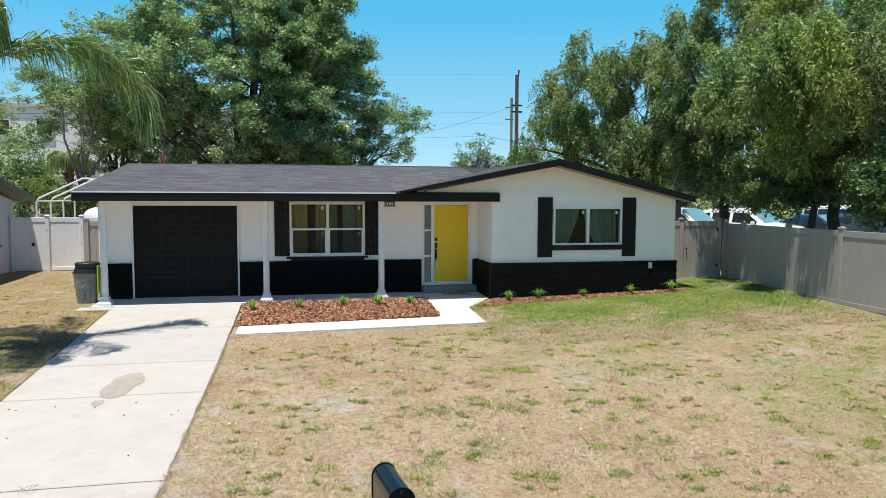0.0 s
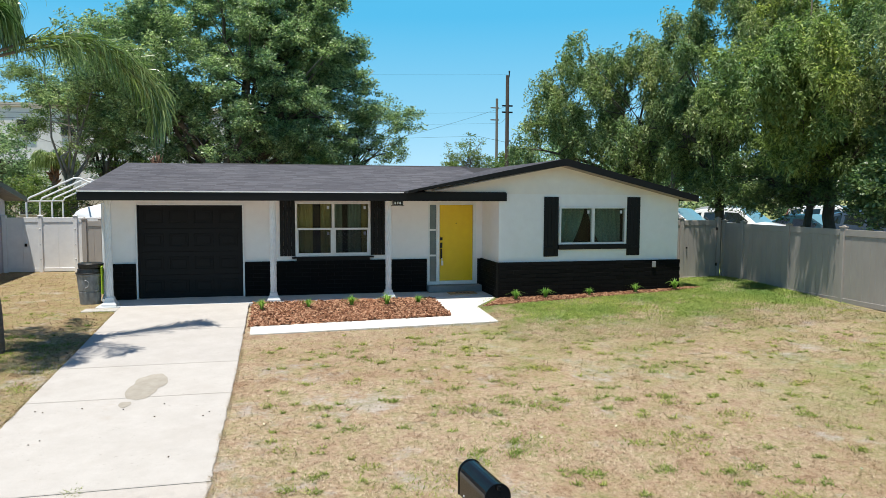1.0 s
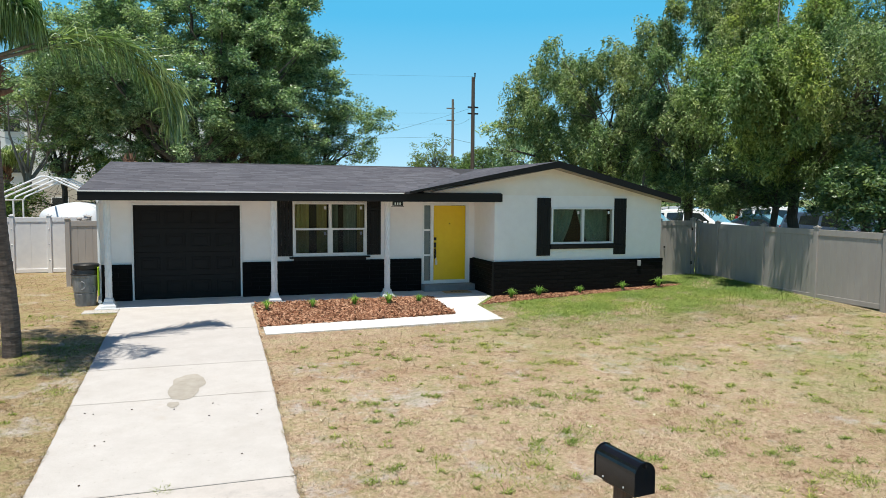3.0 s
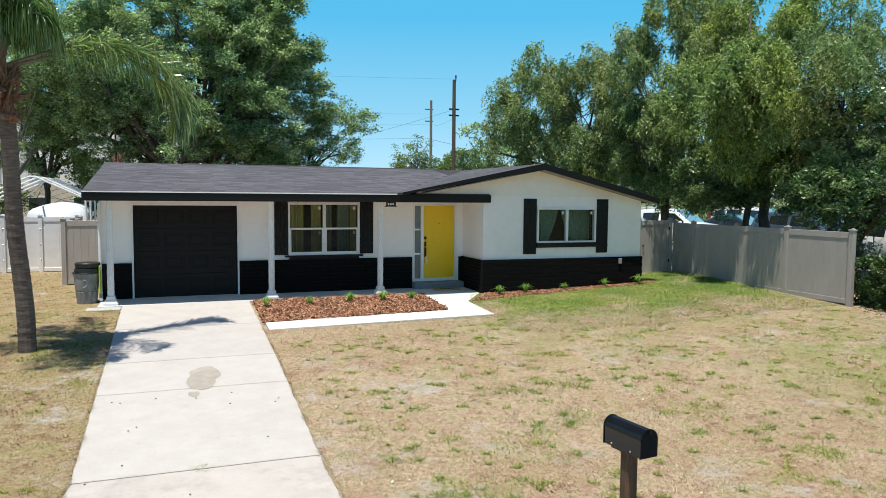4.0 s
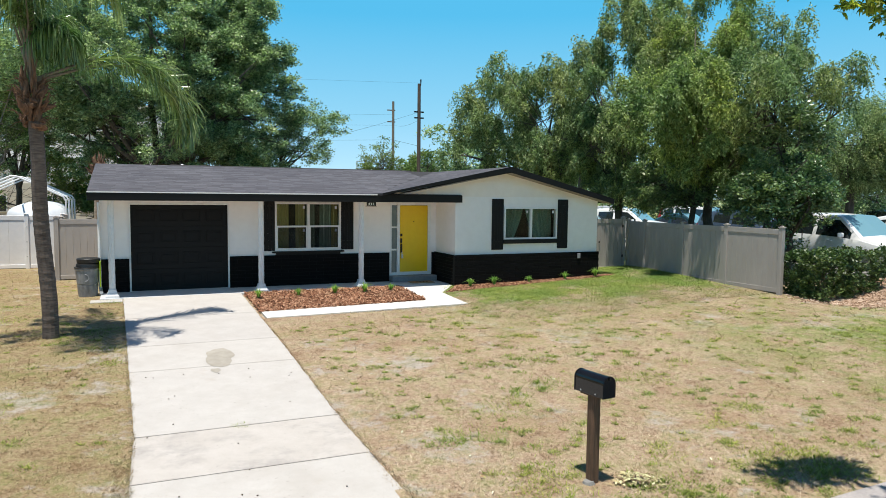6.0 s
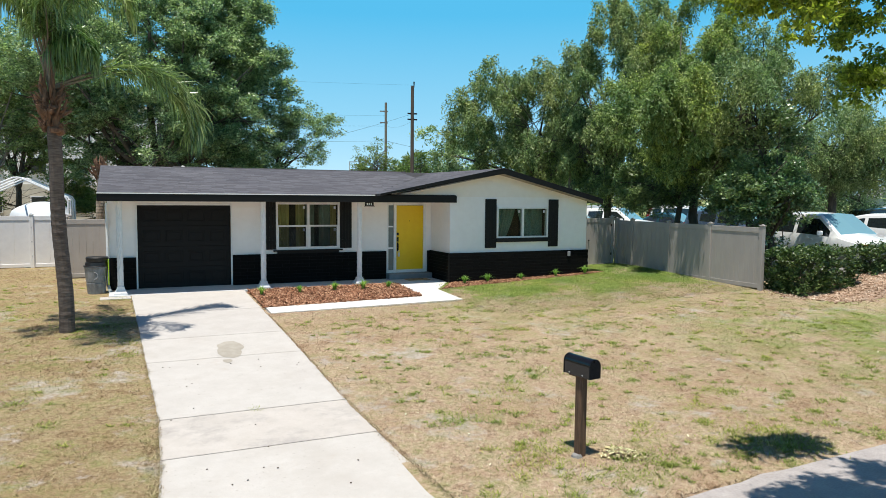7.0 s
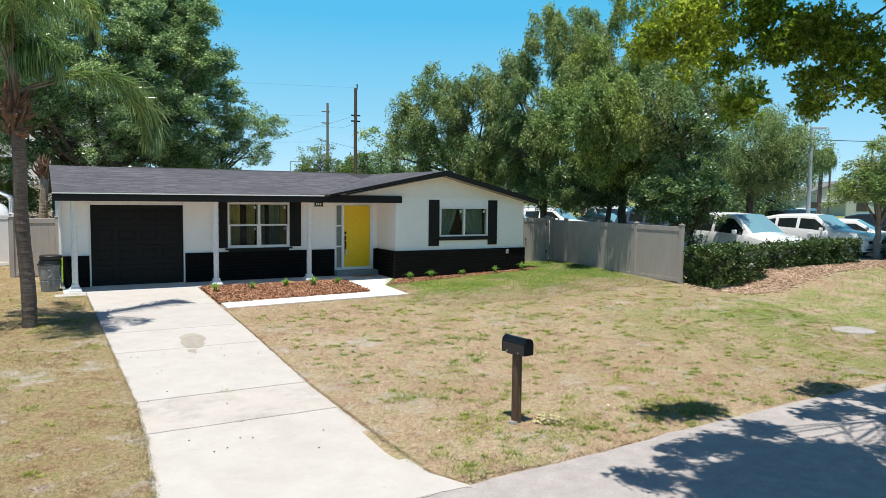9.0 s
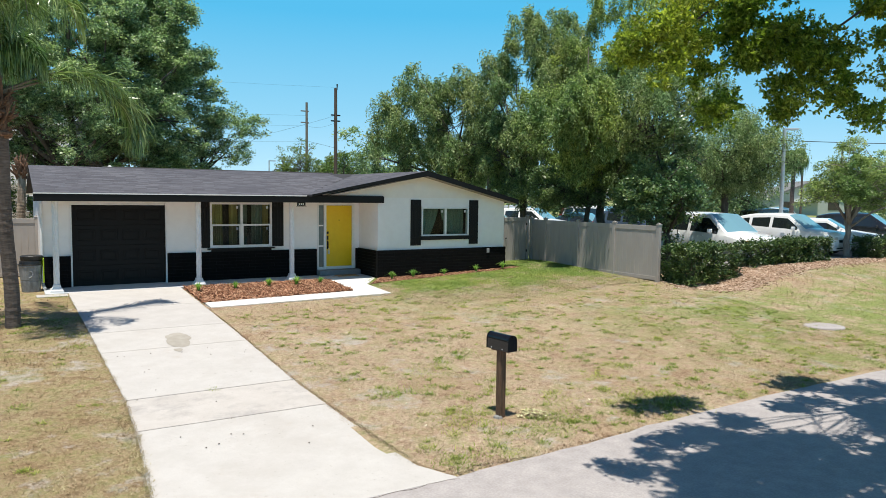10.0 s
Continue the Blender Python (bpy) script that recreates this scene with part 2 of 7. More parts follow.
def slab_mat(name, c1, c2, blotch, amount):
    """Weathered concrete: fine sand grain, cloudy tone, and grey and rusty blotches of irregular shape."""
    m, nt, b, pos = base_mat(name)
    col = ramp(nt, noise_tex(nt, pos, 2.2, 9, 0.72), [(0.3, c1), (0.7, c2)])
    col = mix_col(nt, 1.0, col, ramp(nt, noise_tex(nt, pos, 130, 3, 0.7), [(0.3, (0.86,) * 3), (0.7, (1.06,) * 3)]), "MULTIPLY")
    col = mix_col(nt, ramp(nt, noise_tex(nt, pos, 0.9, 10, 0.74), [(0.50, (0.0,) * 3), (0.68, (amount,) * 3)]), col, blotch)
    col = mix_col(nt, ramp(nt, noise_tex(nt, pos, 1.4, 12, 0.8, (1, 1, 1)), [(0.60, (0.0,) * 3), (0.66, (0.35 * amount,) * 3)]), col, (0.40, 0.30, 0.22))
    col = mix_col(nt, ramp(nt, noise_tex(nt, pos, 26, 2, 0.4), [(0.70, (0.0,) * 3), (0.74, (0.5,) * 3)]), col, (0.28, 0.25, 0.22))
    sep = nt.nodes.new("ShaderNodeSeparateXYZ")
    nt.links.new(pos, sep.inputs[0])
    wander = nt.nodes.new("ShaderNodeMath")
    wander.operation, wander.inputs[1].default_value = "MULTIPLY_ADD", 0.16
    nt.links.new(noise_tex(nt, pos, 2.4, 6, 0.7), wander.inputs[0])
    nt.links.new(sep.outputs["Y"], wander.inputs[2])
    for joint in (-3.75, -6.30, -7.98, -10.92, -12.36):
        near_j = nt.nodes.new("ShaderNodeMath")
        near_j.operation, near_j.inputs[1].default_value, near_j.inputs[2].default_value = "COMPARE", joint + 0.08, 0.028
        nt.links.new(wander.outputs[0], near_j.inputs[0])
        soft_j = nt.nodes.new("ShaderNodeMath")
        soft_j.operation, soft_j.inputs[1].default_value = "MULTIPLY", 0.4
        nt.links.new(near_j.outputs[0], soft_j.inputs[0])
        col = mix_col(nt, soft_j.outputs[0], col, (0.33, 0.30, 0.27))
    info = nt.nodes.new("ShaderNodeObjectInfo")
    col = mix_col(nt, 1.0, col, ramp(nt, info.outputs["Random"], [(0.0, (0.94, 0.94, 0.95)), (1.0, (1.0,) * 3)]), "MULTIPLY")
    nt.links.new(col, b.inputs["Base Color"])
    b.inputs["Roughness"].default_value, b.inputs["Specular IOR Level"].default_value = 0.88, 0.3
    bn = nt.nodes.new("ShaderNodeBump")
    bn.inputs["Strength"].default_value, bn.inputs["Distance"].default_value = 0.3, 0.01
    nt.links.new(noise_tex(nt, pos, 90, 5, 0.65), bn.inputs["Height"])
    nt.links.new(bn.outputs[0], b.inputs["Normal"])
    return m


M["concrete"] = slab_mat("concrete", (0.462, 0.432, 0.405), (0.535, 0.506, 0.48), (0.42, 0.385, 0.355), 0.6)
M["concrete_pink"] = slab_mat("pinkish_concrete", (0.465, 0.425, 0.39), (0.545, 0.505, 0.47), (0.33, 0.305, 0.29), 1.0)
M["walk_paint"] = surf("walk_concrete", (0.60, 0.585, 0.565), (0.67, 0.655, 0.635), 5, 0.8, 0.15, 80, big=0.05)
M["porch"] = surf("porch_slab", (0.50, 0.52, 0.53), (0.60, 0.61, 0.62), 5, 0.7, 0.15, 80, big=0.1)
# grey concrete of the step, porch shade darkened into the colour
M["step"] = surf("step_shaded", (0.17, 0.185, 0.195), (0.23, 0.24, 0.25), 5, 0.7, 0.15, 80, big=0.1)
M["asphalt"] = surf("worn_asphalt", (0.34, 0.305, 0.295), (0.45, 0.408, 0.395), 40, 0.9, 0.5, 120, big=0.18)
M["lot"] = surf("parking_asphalt", (0.20, 0.195, 0.19), (0.30, 0.29, 0.28), 30, 0.9, 0.4, 90, big=0.25)
M["lawn"] = lawn_mat("lawn_soil")
M["blades"] = lawn_mat("lawn_blades", True)
M["mulch"] = surf("bark_mulch", (0.10, 0.040, 0.022), (0.26, 0.12, 0.068), 18, 0.85, 0.6, 60, big=0.3)
M["mulch_soil"] = surf("mulch_bed", (0.10, 0.042, 0.025), (0.24, 0.115, 0.07), 25, 0.9, 1.0, 45, big=0.3)
M["tan_vinyl"] = surf("tan_vinyl", (0.345, 0.315, 0.295), (0.395, 0.362, 0.34), 4, 0.45, 0.04, 60, big=0.1, stretch=(1, 1, 0.3))
M["white_vinyl"] = surf("white_vinyl", (0.78, 0.78, 0.80), (0.86, 0.86, 0.87), 4, 0.4, 0.04, 60, big=0.08)
M["glass"] = glass_mat("window_glass", (0.82, 0.9, 0.87))
M["frost"] = surf("sidelight_glass", (0.10, 0.135, 0.145), (0.14, 0.18, 0.19), 5, 0.2, 0.05, 40, big=0.1, spec=0.7)
M["curtain"] = surf("curtain", (0.17, 0.23, 0.185), (0.28, 0.36, 0.29), 20, 0.9, 0.2, 120, big=0.1)
M["curtain_olive"] = surf("olive_curtain", (0.42, 0.355, 0.12), (0.56, 0.48, 0.18), 20, 0.9, 0.2, 120, big=0.15)
M["screen"] = surf("insect_screen", (0.02, 0.022, 0.022), (0.035, 0.037, 0.037), 9, 0.8, 0.0, 60, big=0.1)
nt_ = M["screen"].node_tree
see_, mix_ = nt_.nodes.new("ShaderNodeBsdfTransparent"), nt_.nodes.new("ShaderNodeMixShader")
mix_.inputs[0].default_value = 0.28
nt_.links.new(see_.outputs[0], mix_.inputs[1])
nt_.links.new(nt_.nodes["Principled BSDF"].outputs[0], mix_.inputs[2])
nt_.links.new(mix_.outputs[0], nt_.nodes["Material Output"].inputs["Surface"])
M["curtain_green"] = surf("green_curtain", (0.10, 0.18, 0.135), (0.20, 0.31, 0.24), 20, 0.9, 0.2, 120, big=0.1)
M["room"] = surf("room_wall", (0.022, 0.027, 0.024), (0.036, 0.042, 0.038), 3, 0.9, 0.05, 40)
M["metal_black"] = surf("black_metal", (0.005, 0.005, 0.0055), (0.009, 0.009, 0.009), 9, 0.16, 0.0, 60, big=0.1, spec=0.4)
M["steel"] = surf("galvanised", (0.55, 0.57, 0.60), (0.72, 0.73, 0.75), 12, 0.35, 0.05, 60, metal=0.6)
M["mail_post"] = surf("weathered_post", (0.06, 0.032, 0.018), (0.17, 0.095, 0.055), 7, 0.85, 0.7, 25, stretch=(6, 6, 0.5))
M["pole_wood"] = surf("pole_wood", (0.07, 0.05, 0.04), (0.15, 0.11, 0.085), 5, 0.9, 0.4, 20, stretch=(5, 5, 0.4))
M["bark_oak"] = surf("oak_bark", (0.055, 0.045, 0.036), (0.16, 0.135, 0.11), 6, 0.95, 0.9, 16, stretch=(2, 2, 0.5))
M["bark_street"] = surf("street_tree_bark", (0.045, 0.036, 0.028), (0.10, 0.082, 0.066), 9, 0.9, 0.4, 30)
M["bark_grey"] = surf("grey_bark", (0.16, 0.145, 0.125), (0.34, 0.31, 0.28), 6, 0.95, 0.7, 16, stretch=(2, 2, 0.5))
M["bark_palm"] = surf("palm_bark", (0.085, 0.062, 0.052), (0.21, 0.165, 0.14), 9, 0.95, 0.9, 20, stretch=(0.7, 0.7, 4))
M["bark_peel"] = surf("peeling_palm_bark", (0.13, 0.09, 0.06), (0.55, 0.44, 0.33), 4, 0.95, 0.9, 14, stretch=(1.5, 1.5, 0.6))
M["petiole"] = surf("palm_petiole", (0.16, 0.13, 0.09), (0.30, 0.24, 0.17), 8, 0.8, 0.4, 30, stretch=(3, 3, 0.4))
M["palm_boot"] = surf("palm_boots", (0.085, 0.040, 0.024), (0.30, 0.165, 0.095), 8, 0.9, 0.6, 30, stretch=(3, 3, 0.6))
M["oak_leaf"] = leaf_mat("oak_leaves", (0.07, 0.12, 0.06), (0.25, 0.35, 0.175), (0.62, 0.72, 0.48), rough=0.4, trans=0.45, spec=0.85, drift=((0.72, 0.82, 0.80), (1.12, 1.07, 0.94)))
M["willow_leaf"] = leaf_mat("weeping_leaves", (0.08, 0.115, 0.055), (0.25, 0.335, 0.15), (0.54, 0.61, 0.37), rough=0.5, trans=0.46, spec=0.4, drift=((0.68, 0.80, 0.72), (1.18, 1.06, 0.88)))
M["willow_young"] = leaf_mat("young_weeping_leaves", (0.085, 0.125, 0.045), (0.265, 0.355, 0.135), (0.55, 0.63, 0.32), rough=0.5, trans=0.46, spec=0.4, drift=((0.66, 0.78, 0.76), (1.24, 1.12, 0.74)))
M["dark_leaf"] = leaf_mat("glossy_leaves", (0.05, 0.10, 0.04), (0.15, 0.235, 0.10), (0.34, 0.44, 0.23), rough=0.36, trans=0.3, spec=0.9)
M["hedge_leaf"] = leaf_mat("hedge_leaves", (0.020, 0.045, 0.012), (0.06, 0.11, 0.03), (0.15, 0.22, 0.075), rough=0.42, trans=0.2, spec=0.6)
M["pale_leaf"] = leaf_mat("pale_leaves", (0.09, 0.14, 0.055), (0.25, 0.335, 0.14), (0.50, 0.57, 0.31), rough=0.4, trans=0.48)
M["bright_leaf"] = leaf_mat("young_leaves", (0.08, 0.13, 0.035), (0.17, 0.24, 0.075), (0.30, 0.37, 0.15))
M["street_leaf"] = leaf_mat("street_tree_leaves", (0.09, 0.14, 0.022), (0.24, 0.315, 0.045), (0.48, 0.54, 0.11), trans=0.66, rough=0.4)
M["palm_leaf"] = leaf_mat("palm_leaves", (0.065, 0.11, 0.04), (0.205, 0.29, 0.105), (0.48, 0.57, 0.30), rough=0.25, trans=0.42, spec=1.0)
M["bed_leaf"] = leaf_mat("bed_plant_leaves", (0.14, 0.30, 0.07), (0.26, 0.46, 0.12), (0.40, 0.60, 0.20))
M["bin"] = surf("bin_plastic", (0.15, 0.155, 0.165), (0.34, 0.345, 0.355), 9, 0.5, 0.08, 40, big=0.25, stretch=(1, 1, 0.5))
M["bin_lid"] = surf("bin_lid_plastic", (0.013, 0.013, 0.014), (0.022, 0.022, 0.023), 6, 0.4, 0.05, 40)
M["hi_vis"] = surf("hi_vis_plastic", (0.42, 0.62, 0.02), (0.5, 0.7, 0.03), 6, 0.5, 0.05, 40)
M["rubber"] = surf("rubber", (0.012, 0.012, 0.012), (0.025, 0.025, 0.025), 10, 0.8, 0.1, 60)
M["rim"] = surf("wheel_alloy", (0.4, 0.41, 0.42), (0.5, 0.5, 0.51), 10, 0.3, 0.02, 60, metal=0.8)
# car glass with the sky's reflection put into its base colour
M["windscreen"] = dark_glass("windscreen_sky_tint", (0.15, 0.30, 0.36))
M["car_glass"] = dark_glass("car_glass", (0.015, 0.02, 0.022))
M["lens"] = surf("lamp_lens", (0.55, 0.56, 0.57), (0.7, 0.7, 0.7), 10, 0.12, 0.02, 60, spec=0.8)
M["orange_lens"] = surf("orange_lens", (0.65, 0.16, 0.02), (0.75, 0.22, 0.03), 10, 0.2, 0.02, 60)
M["red_lens"] = surf("red_lens", (0.3, 0.01, 0.01), (0.4, 0.02, 0.02), 10, 0.2, 0.02, 60)
for car_name, cc in {"white": (0.86, 0.86, 0.86), "grey": (0.10, 0.105, 0.11), "blue": (0.06, 0.09, 0.14), "red": (0.36, 0.018, 0.018), "black": (0.015, 0.015, 0.017), "silver": (0.42, 0.43, 0.44), "teal": (0.015, 0.045, 0.06)}.items():
    M["car_" + car_name] = surf("car_paint_" + car_name, tuple(v * 0.95 for v in cc), cc, 3, 0.25, 0.0, 40, big=0.04, coat=0.6)
M["beige_stucco"] = surf("beige_stucco", (0.50, 0.45, 0.37), (0.60, 0.55, 0.46), 3, 0.9, 0.15, 30, big=0.1)
M["pale_stucco"] = surf("pale_stucco", (0.78, 0.76, 0.735), (0.86, 0.84, 0.815), 3, 0.9, 0.15, 30, big=0.1)
M["lavender"] = surf("lavender_stucco", (0.58, 0.58, 0.66), (0.66, 0.66, 0.73), 6, 0.85, 0.3, 30, big=0.06)
M["far_roof"] = surf("grey_shingle", (0.16, 0.16, 0.16), (0.24, 0.235, 0.23), 12, 0.9, 0.3, 60)
M["green_trim"] = surf("green_trim", (0.07, 0.10, 0.09), (0.10, 0.13, 0.12), 8, 0.5, 0.05, 50)
M["sage"] = surf("sage_siding", (0.33, 0.36, 0.33), (0.42, 0.45, 0.41), 5, 0.8, 0.15, 40, big=0.08, stretch=(1, 1, 6))
M["mat_fibre"] = surf("coir", (0.36, 0.22, 0.10), (0.48, 0.31, 0.16), 60, 0.95, 0.6, 200, big=0.1)
M["ink"] = surf("dark_print", (0.05, 0.035, 0.02), (0.08, 0.05, 0.03), 40, 0.9, 0.1, 100)
M["tarp"] = surf("white_tarp", (0.66, 0.70, 0.76), (0.80, 0.83, 0.86), 3, 0.5, 0.3, 8, big=0.12)
M["wood_fence"] = surf("old_wood_fence", (0.14, 0.115, 0.09), (0.26, 0.22, 0.18), 6, 0.95, 0.4, 25, stretch=(6, 6, 0.5))
M["stain"] = surf("oil_stain", (0.355, 0.32, 0.27), (0.445, 0.405, 0.35), 7, 0.85, 0.2, 80, big=0.2)
M["leaf_litter"] = surf("leaf_litter", (0.25, 0.16, 0.105), (0.43, 0.30, 0.21), 16, 0.95, 1.0, 30, big=0.25)


# ---- building blocks ----
def mesh_of(name, bm, material, smooth=False):
    me = bpy.data.meshes.new(name)
    bm.to_mesh(me)
    bm.free()
    if smooth:
        me.polygons.foreach_set("use_smooth", [True] * len(me.polygons))
    me.materials.append(material)
    return me


def part(name, bm, material, parent=None, label="", smooth=False, at=None):
    ob = new(name, mesh_of(name, bm, material, smooth))
    if parent is not None:
        ob.parent = parent
    if at is not None:
        ob.matrix_basis = at
    return tagged(ob, label)


def piece(name, me, parent, at):
    ob = new(name, me)
    ob.parent, ob.matrix_basis = parent, at
    return ob


def thing(name, x, y, z, label, category, group="", kind="", rz=0.0):
    ob = new(name)
    ob.matrix_basis = pose(x, y, z, 0, 0, rz)
    return tagged(ob, label, category, group, kind)


def solo(name, bm, material, label, category, group="", kind="", smooth=False, at=None):
    return tagged(part(name, bm, material, None, "", smooth, at), label, category, group, kind)


def np_mesh(name, v, f, material, smooth=False):
    """A mesh from arrays of vertices and of faces of one size."""
    v, f = np.asarray(v, dtype=np.float32), np.asarray(f, dtype=np.int32)
    me = bpy.data.meshes.new(name)
    me.vertices.add(len(v))
    me.vertices.foreach_set("co", v.ravel())
    me.loops.add(f.size)
    me.loops.foreach_set("vertex_index", f.ravel())
    me.polygons.add(len(f))
    me.polygons.foreach_set("loop_start", np.arange(len(f), dtype=np.int32) * f.shape[1])
    if smooth:
        me.polygons.foreach_set("use_smooth", np.ones(len(f), dtype=bool))
    me.update(calc_edges=True)
    me.materials.append(material)
    return me


def box(bm, x0, x1, y0, y1, z0, z1, bev=0.0):
    m = Matrix.Translation(((x0 + x1) / 2, (y0 + y1) / 2, (z0 + z1) / 2)) @ Matrix.Diagonal((x1 - x0, y1 - y0, z1 - z0, 1))
    r = bmesh.ops.create_cube(bm, size=1, matrix=m)
    if bev:
        es = list({e for v in r["verts"] for e in v.link_edges})
        bmesh.ops.bevel(bm, geom=es, offset=bev, segments=1, affect="EDGES")
    return bm


def bx(x0, x1, y0, y1, z0, z1, bev=0.0):
    return box(bmesh.new(), x0, x1, y0, y1, z0, z1, bev)


def tube(bm, pts, radii, n=10, caps=True):
    """A round bar along points, with a radius at each."""
    rings, pts = [], [Vector(p) for p in pts]
    side = None
    for i, p in enumerate(pts):
        d = (pts[min(i + 1, len(pts) - 1)] - pts[max(i - 1, 0)]).normalized()
        if side is None:
            side = d.orthogonal().normalized()
        side = (side - d * side.dot(d)).normalized()
        up = d.cross(side)
        rings.append([bm.verts.new(p + (side * math.cos(a) + up * math.sin(a)) * radii[i]) for a in [2 * math.pi * k / n for k in range(n)]])
    for a, b in zip(rings, rings[1:]):
        for k in range(n):
            bm.faces.new((a[k], a[(k + 1) % n], b[(k + 1) % n], b[k]))
    if caps:
        bm.faces.new(rings[0][::-1])
        bm.faces.new(rings[-1])
    return bm


def prism(bm, outline, lo, hi, axis="y"):
    """A flat outline of (a, b) drawn out along an axis: (x, z) along y, (y, z) along x, (x, y) along z."""
    def at(a, b, t):
        return (a, t, b) if axis == "y" else (t, a, b) if axis == "x" else (a, b, t)
    v0, v1 = [bm.verts.new(at(a, b, lo)) for a, b in outline], [bm.verts.new(at(a, b, hi)) for a, b in outline]
    bm.faces.new(v0)
    bm.faces.new(v1[::-1])
    for i in range(len(outline)):
        j = (i + 1) % len(outline)
        bm.faces.new((v0[j], v0[i], v1[i], v1[j]))
    bmesh.ops.recalc_face_normals(bm, faces=bm.faces)
    return bm


def pierced(x0, x1, z0, z1, y0, y1, holes):
    """A wall slab from x0 to x1 with rectangular openings (x0, x1, z0, z1) through it, in one closed piece."""
    bm = bmesh.new()
    xs = sorted({x0, x1, *[v for h in holes for v in h[:2]]})
    zs = sorted({z0, z1, *[v for h in holes for v in h[2:] if z0 <= v <= z1]})
    solid = {(i, k) for i in range(len(xs) - 1) for k in range(len(zs) - 1)
             if not any(h[0] < (xs[i] + xs[i + 1]) / 2 < h[1] and h[2] < (zs[k] + zs[k + 1]) / 2 < h[3] for h in holes)}
    made = {}

    def at(i, k, d):
        if (i, k, d) not in made:
            made[i, k, d] = bm.verts.new((xs[i], (y0, y1)[d], zs[k]))
        return made[i, k, d]
    for i, k in solid:
        bm.faces.new((at(i, k, 0), at(i + 1, k, 0), at(i + 1, k + 1, 0), at(i, k + 1, 0)))
        bm.faces.new((at(i, k + 1, 1), at(i + 1, k + 1, 1), at(i + 1, k, 1), at(i, k, 1)))
        for di, dk, a, b in ((-1, 0, (i, k), (i, k + 1)), (1, 0, (i + 1, k), (i + 1, k + 1)), (0, -1, (i, k), (i + 1, k)), (0, 1, (i, k + 1), (i + 1, k + 1))):
            if (i + di, k + dk) not in solid:
                bm.faces.new((at(*a, 0), at(*b, 0), at(*b, 1), at(*a, 1)))
    bmesh.ops.recalc_face_normals(bm, faces=bm.faces)
    return bm


def smooth01(v, lo, hi):
    t = np.clip((v - lo) / (hi - lo), 0, 1)
    return t * t * (3 - 2 * t)


def ground_z(x, y):
    """Height of the ground: level by the house, falling to the road, rising to the car park."""
    x, y = np.asarray(x, dtype=float), np.asarray(y, dtype=float)
    z = np.interp(y, [-15.2, -14.4, -11.0, -1.2], [-0.5, -0.462, -0.418, -0.03])
    z = z + 0.2 * smooth01(x, 9, 17) * smooth01(y, -14.5, -7.5)
    k = smooth01(x, 16.9, 21) * smooth01(y, -12, -7)
    return z * (1 - k) + 0.38 * k


def gz(x, y):
    return float(ground_z(x, y))


# ---- ground, road, drive ----
def axis_steps(lo, hi, fine, far):
    mid = np.arange(lo, hi + fine / 2, fine)
    out = np.array([2, 5, 10, 20, 45, 100, 250, 600, far])
    return np.concatenate([lo - out[::-1], mid, hi + out])


gx, gy = axis_steps(-9, 33, 0.3, 1500), axis_steps(-17, 4, 0.3, 1500)
GX, GY = np.meshgrid(gx, gy, indexing="ij")
GZ = ground_z(GX, GY)
rng = np.random.default_rng(4)
GZ = GZ + np.where((GY > -14.8) & (GY < -5) & ((GX < -0.4) | (GX > 3.1)), rng.normal(0, 0.003, GX.shape), 0) - np.where(GY < -15.45, 0.06, 0.0)
GZ = GZ - np.where((GX > np.where(GY < -11.5, -0.1, 0.2)) & (GX < 2.2) & (GY < 0.6) & (GY > -15.6), 0.06, 0.0) - np.where((GX > 2.2) & (GX < 7.65) & (GY < 0.5) & (GY > -4.2), 0.04, 0.0)
idx = np.arange(GX.size).reshape(GX.shape)
faces = np.stack([idx[:-1, :-1], idx[1:, :-1], idx[1:, 1:], idx[:-1, 1:]], -1).reshape(-1, 4)
ground = tagged(new("ground", np_mesh("ground", np.stack([GX, GY, GZ], -1).reshape(-1, 3), faces, M["lawn"], True)),
                "dry straw-coloured lawn with bare patches and green tufts", "ground", kind="structure")

# road with a ragged edge
bm = bmesh.new()
xs = np.arange(-60, 90.1, 0.4)
top = [bm.verts.new((x, float(np.interp(x, [2.5, 5.0, 7.5, 11.0], [-15.47, -15.38, -15.18, -15.10])) + 0.06 * noise.noise((x * 0.6, 0, 0)) + 0.05 * noise.noise((x * 3.1, 5, 0)), -0.485)) for x in xs]
mid = [bm.verts.new((x, -17.5, -0.46)) for x in xs]
low = [bm.verts.new((x, -23.5 + 0.1 * noise.noise((x * 0.6, 9, 0)), -0.5)) for x in xs]
skirt = [bm.verts.new((v.co.x, v.co.y + 0.02, -0.6)) for v in top]
for a, b in ((skirt, top), (top, mid), (mid, low)):
    for i in range(len(xs) - 1):
        bm.faces.new((b[i], b[i + 1], a[i + 1], a[i]))
road = solo("road", bm, M["asphalt"], "pale worn asphalt road with a ragged edge", "road", kind="structure")

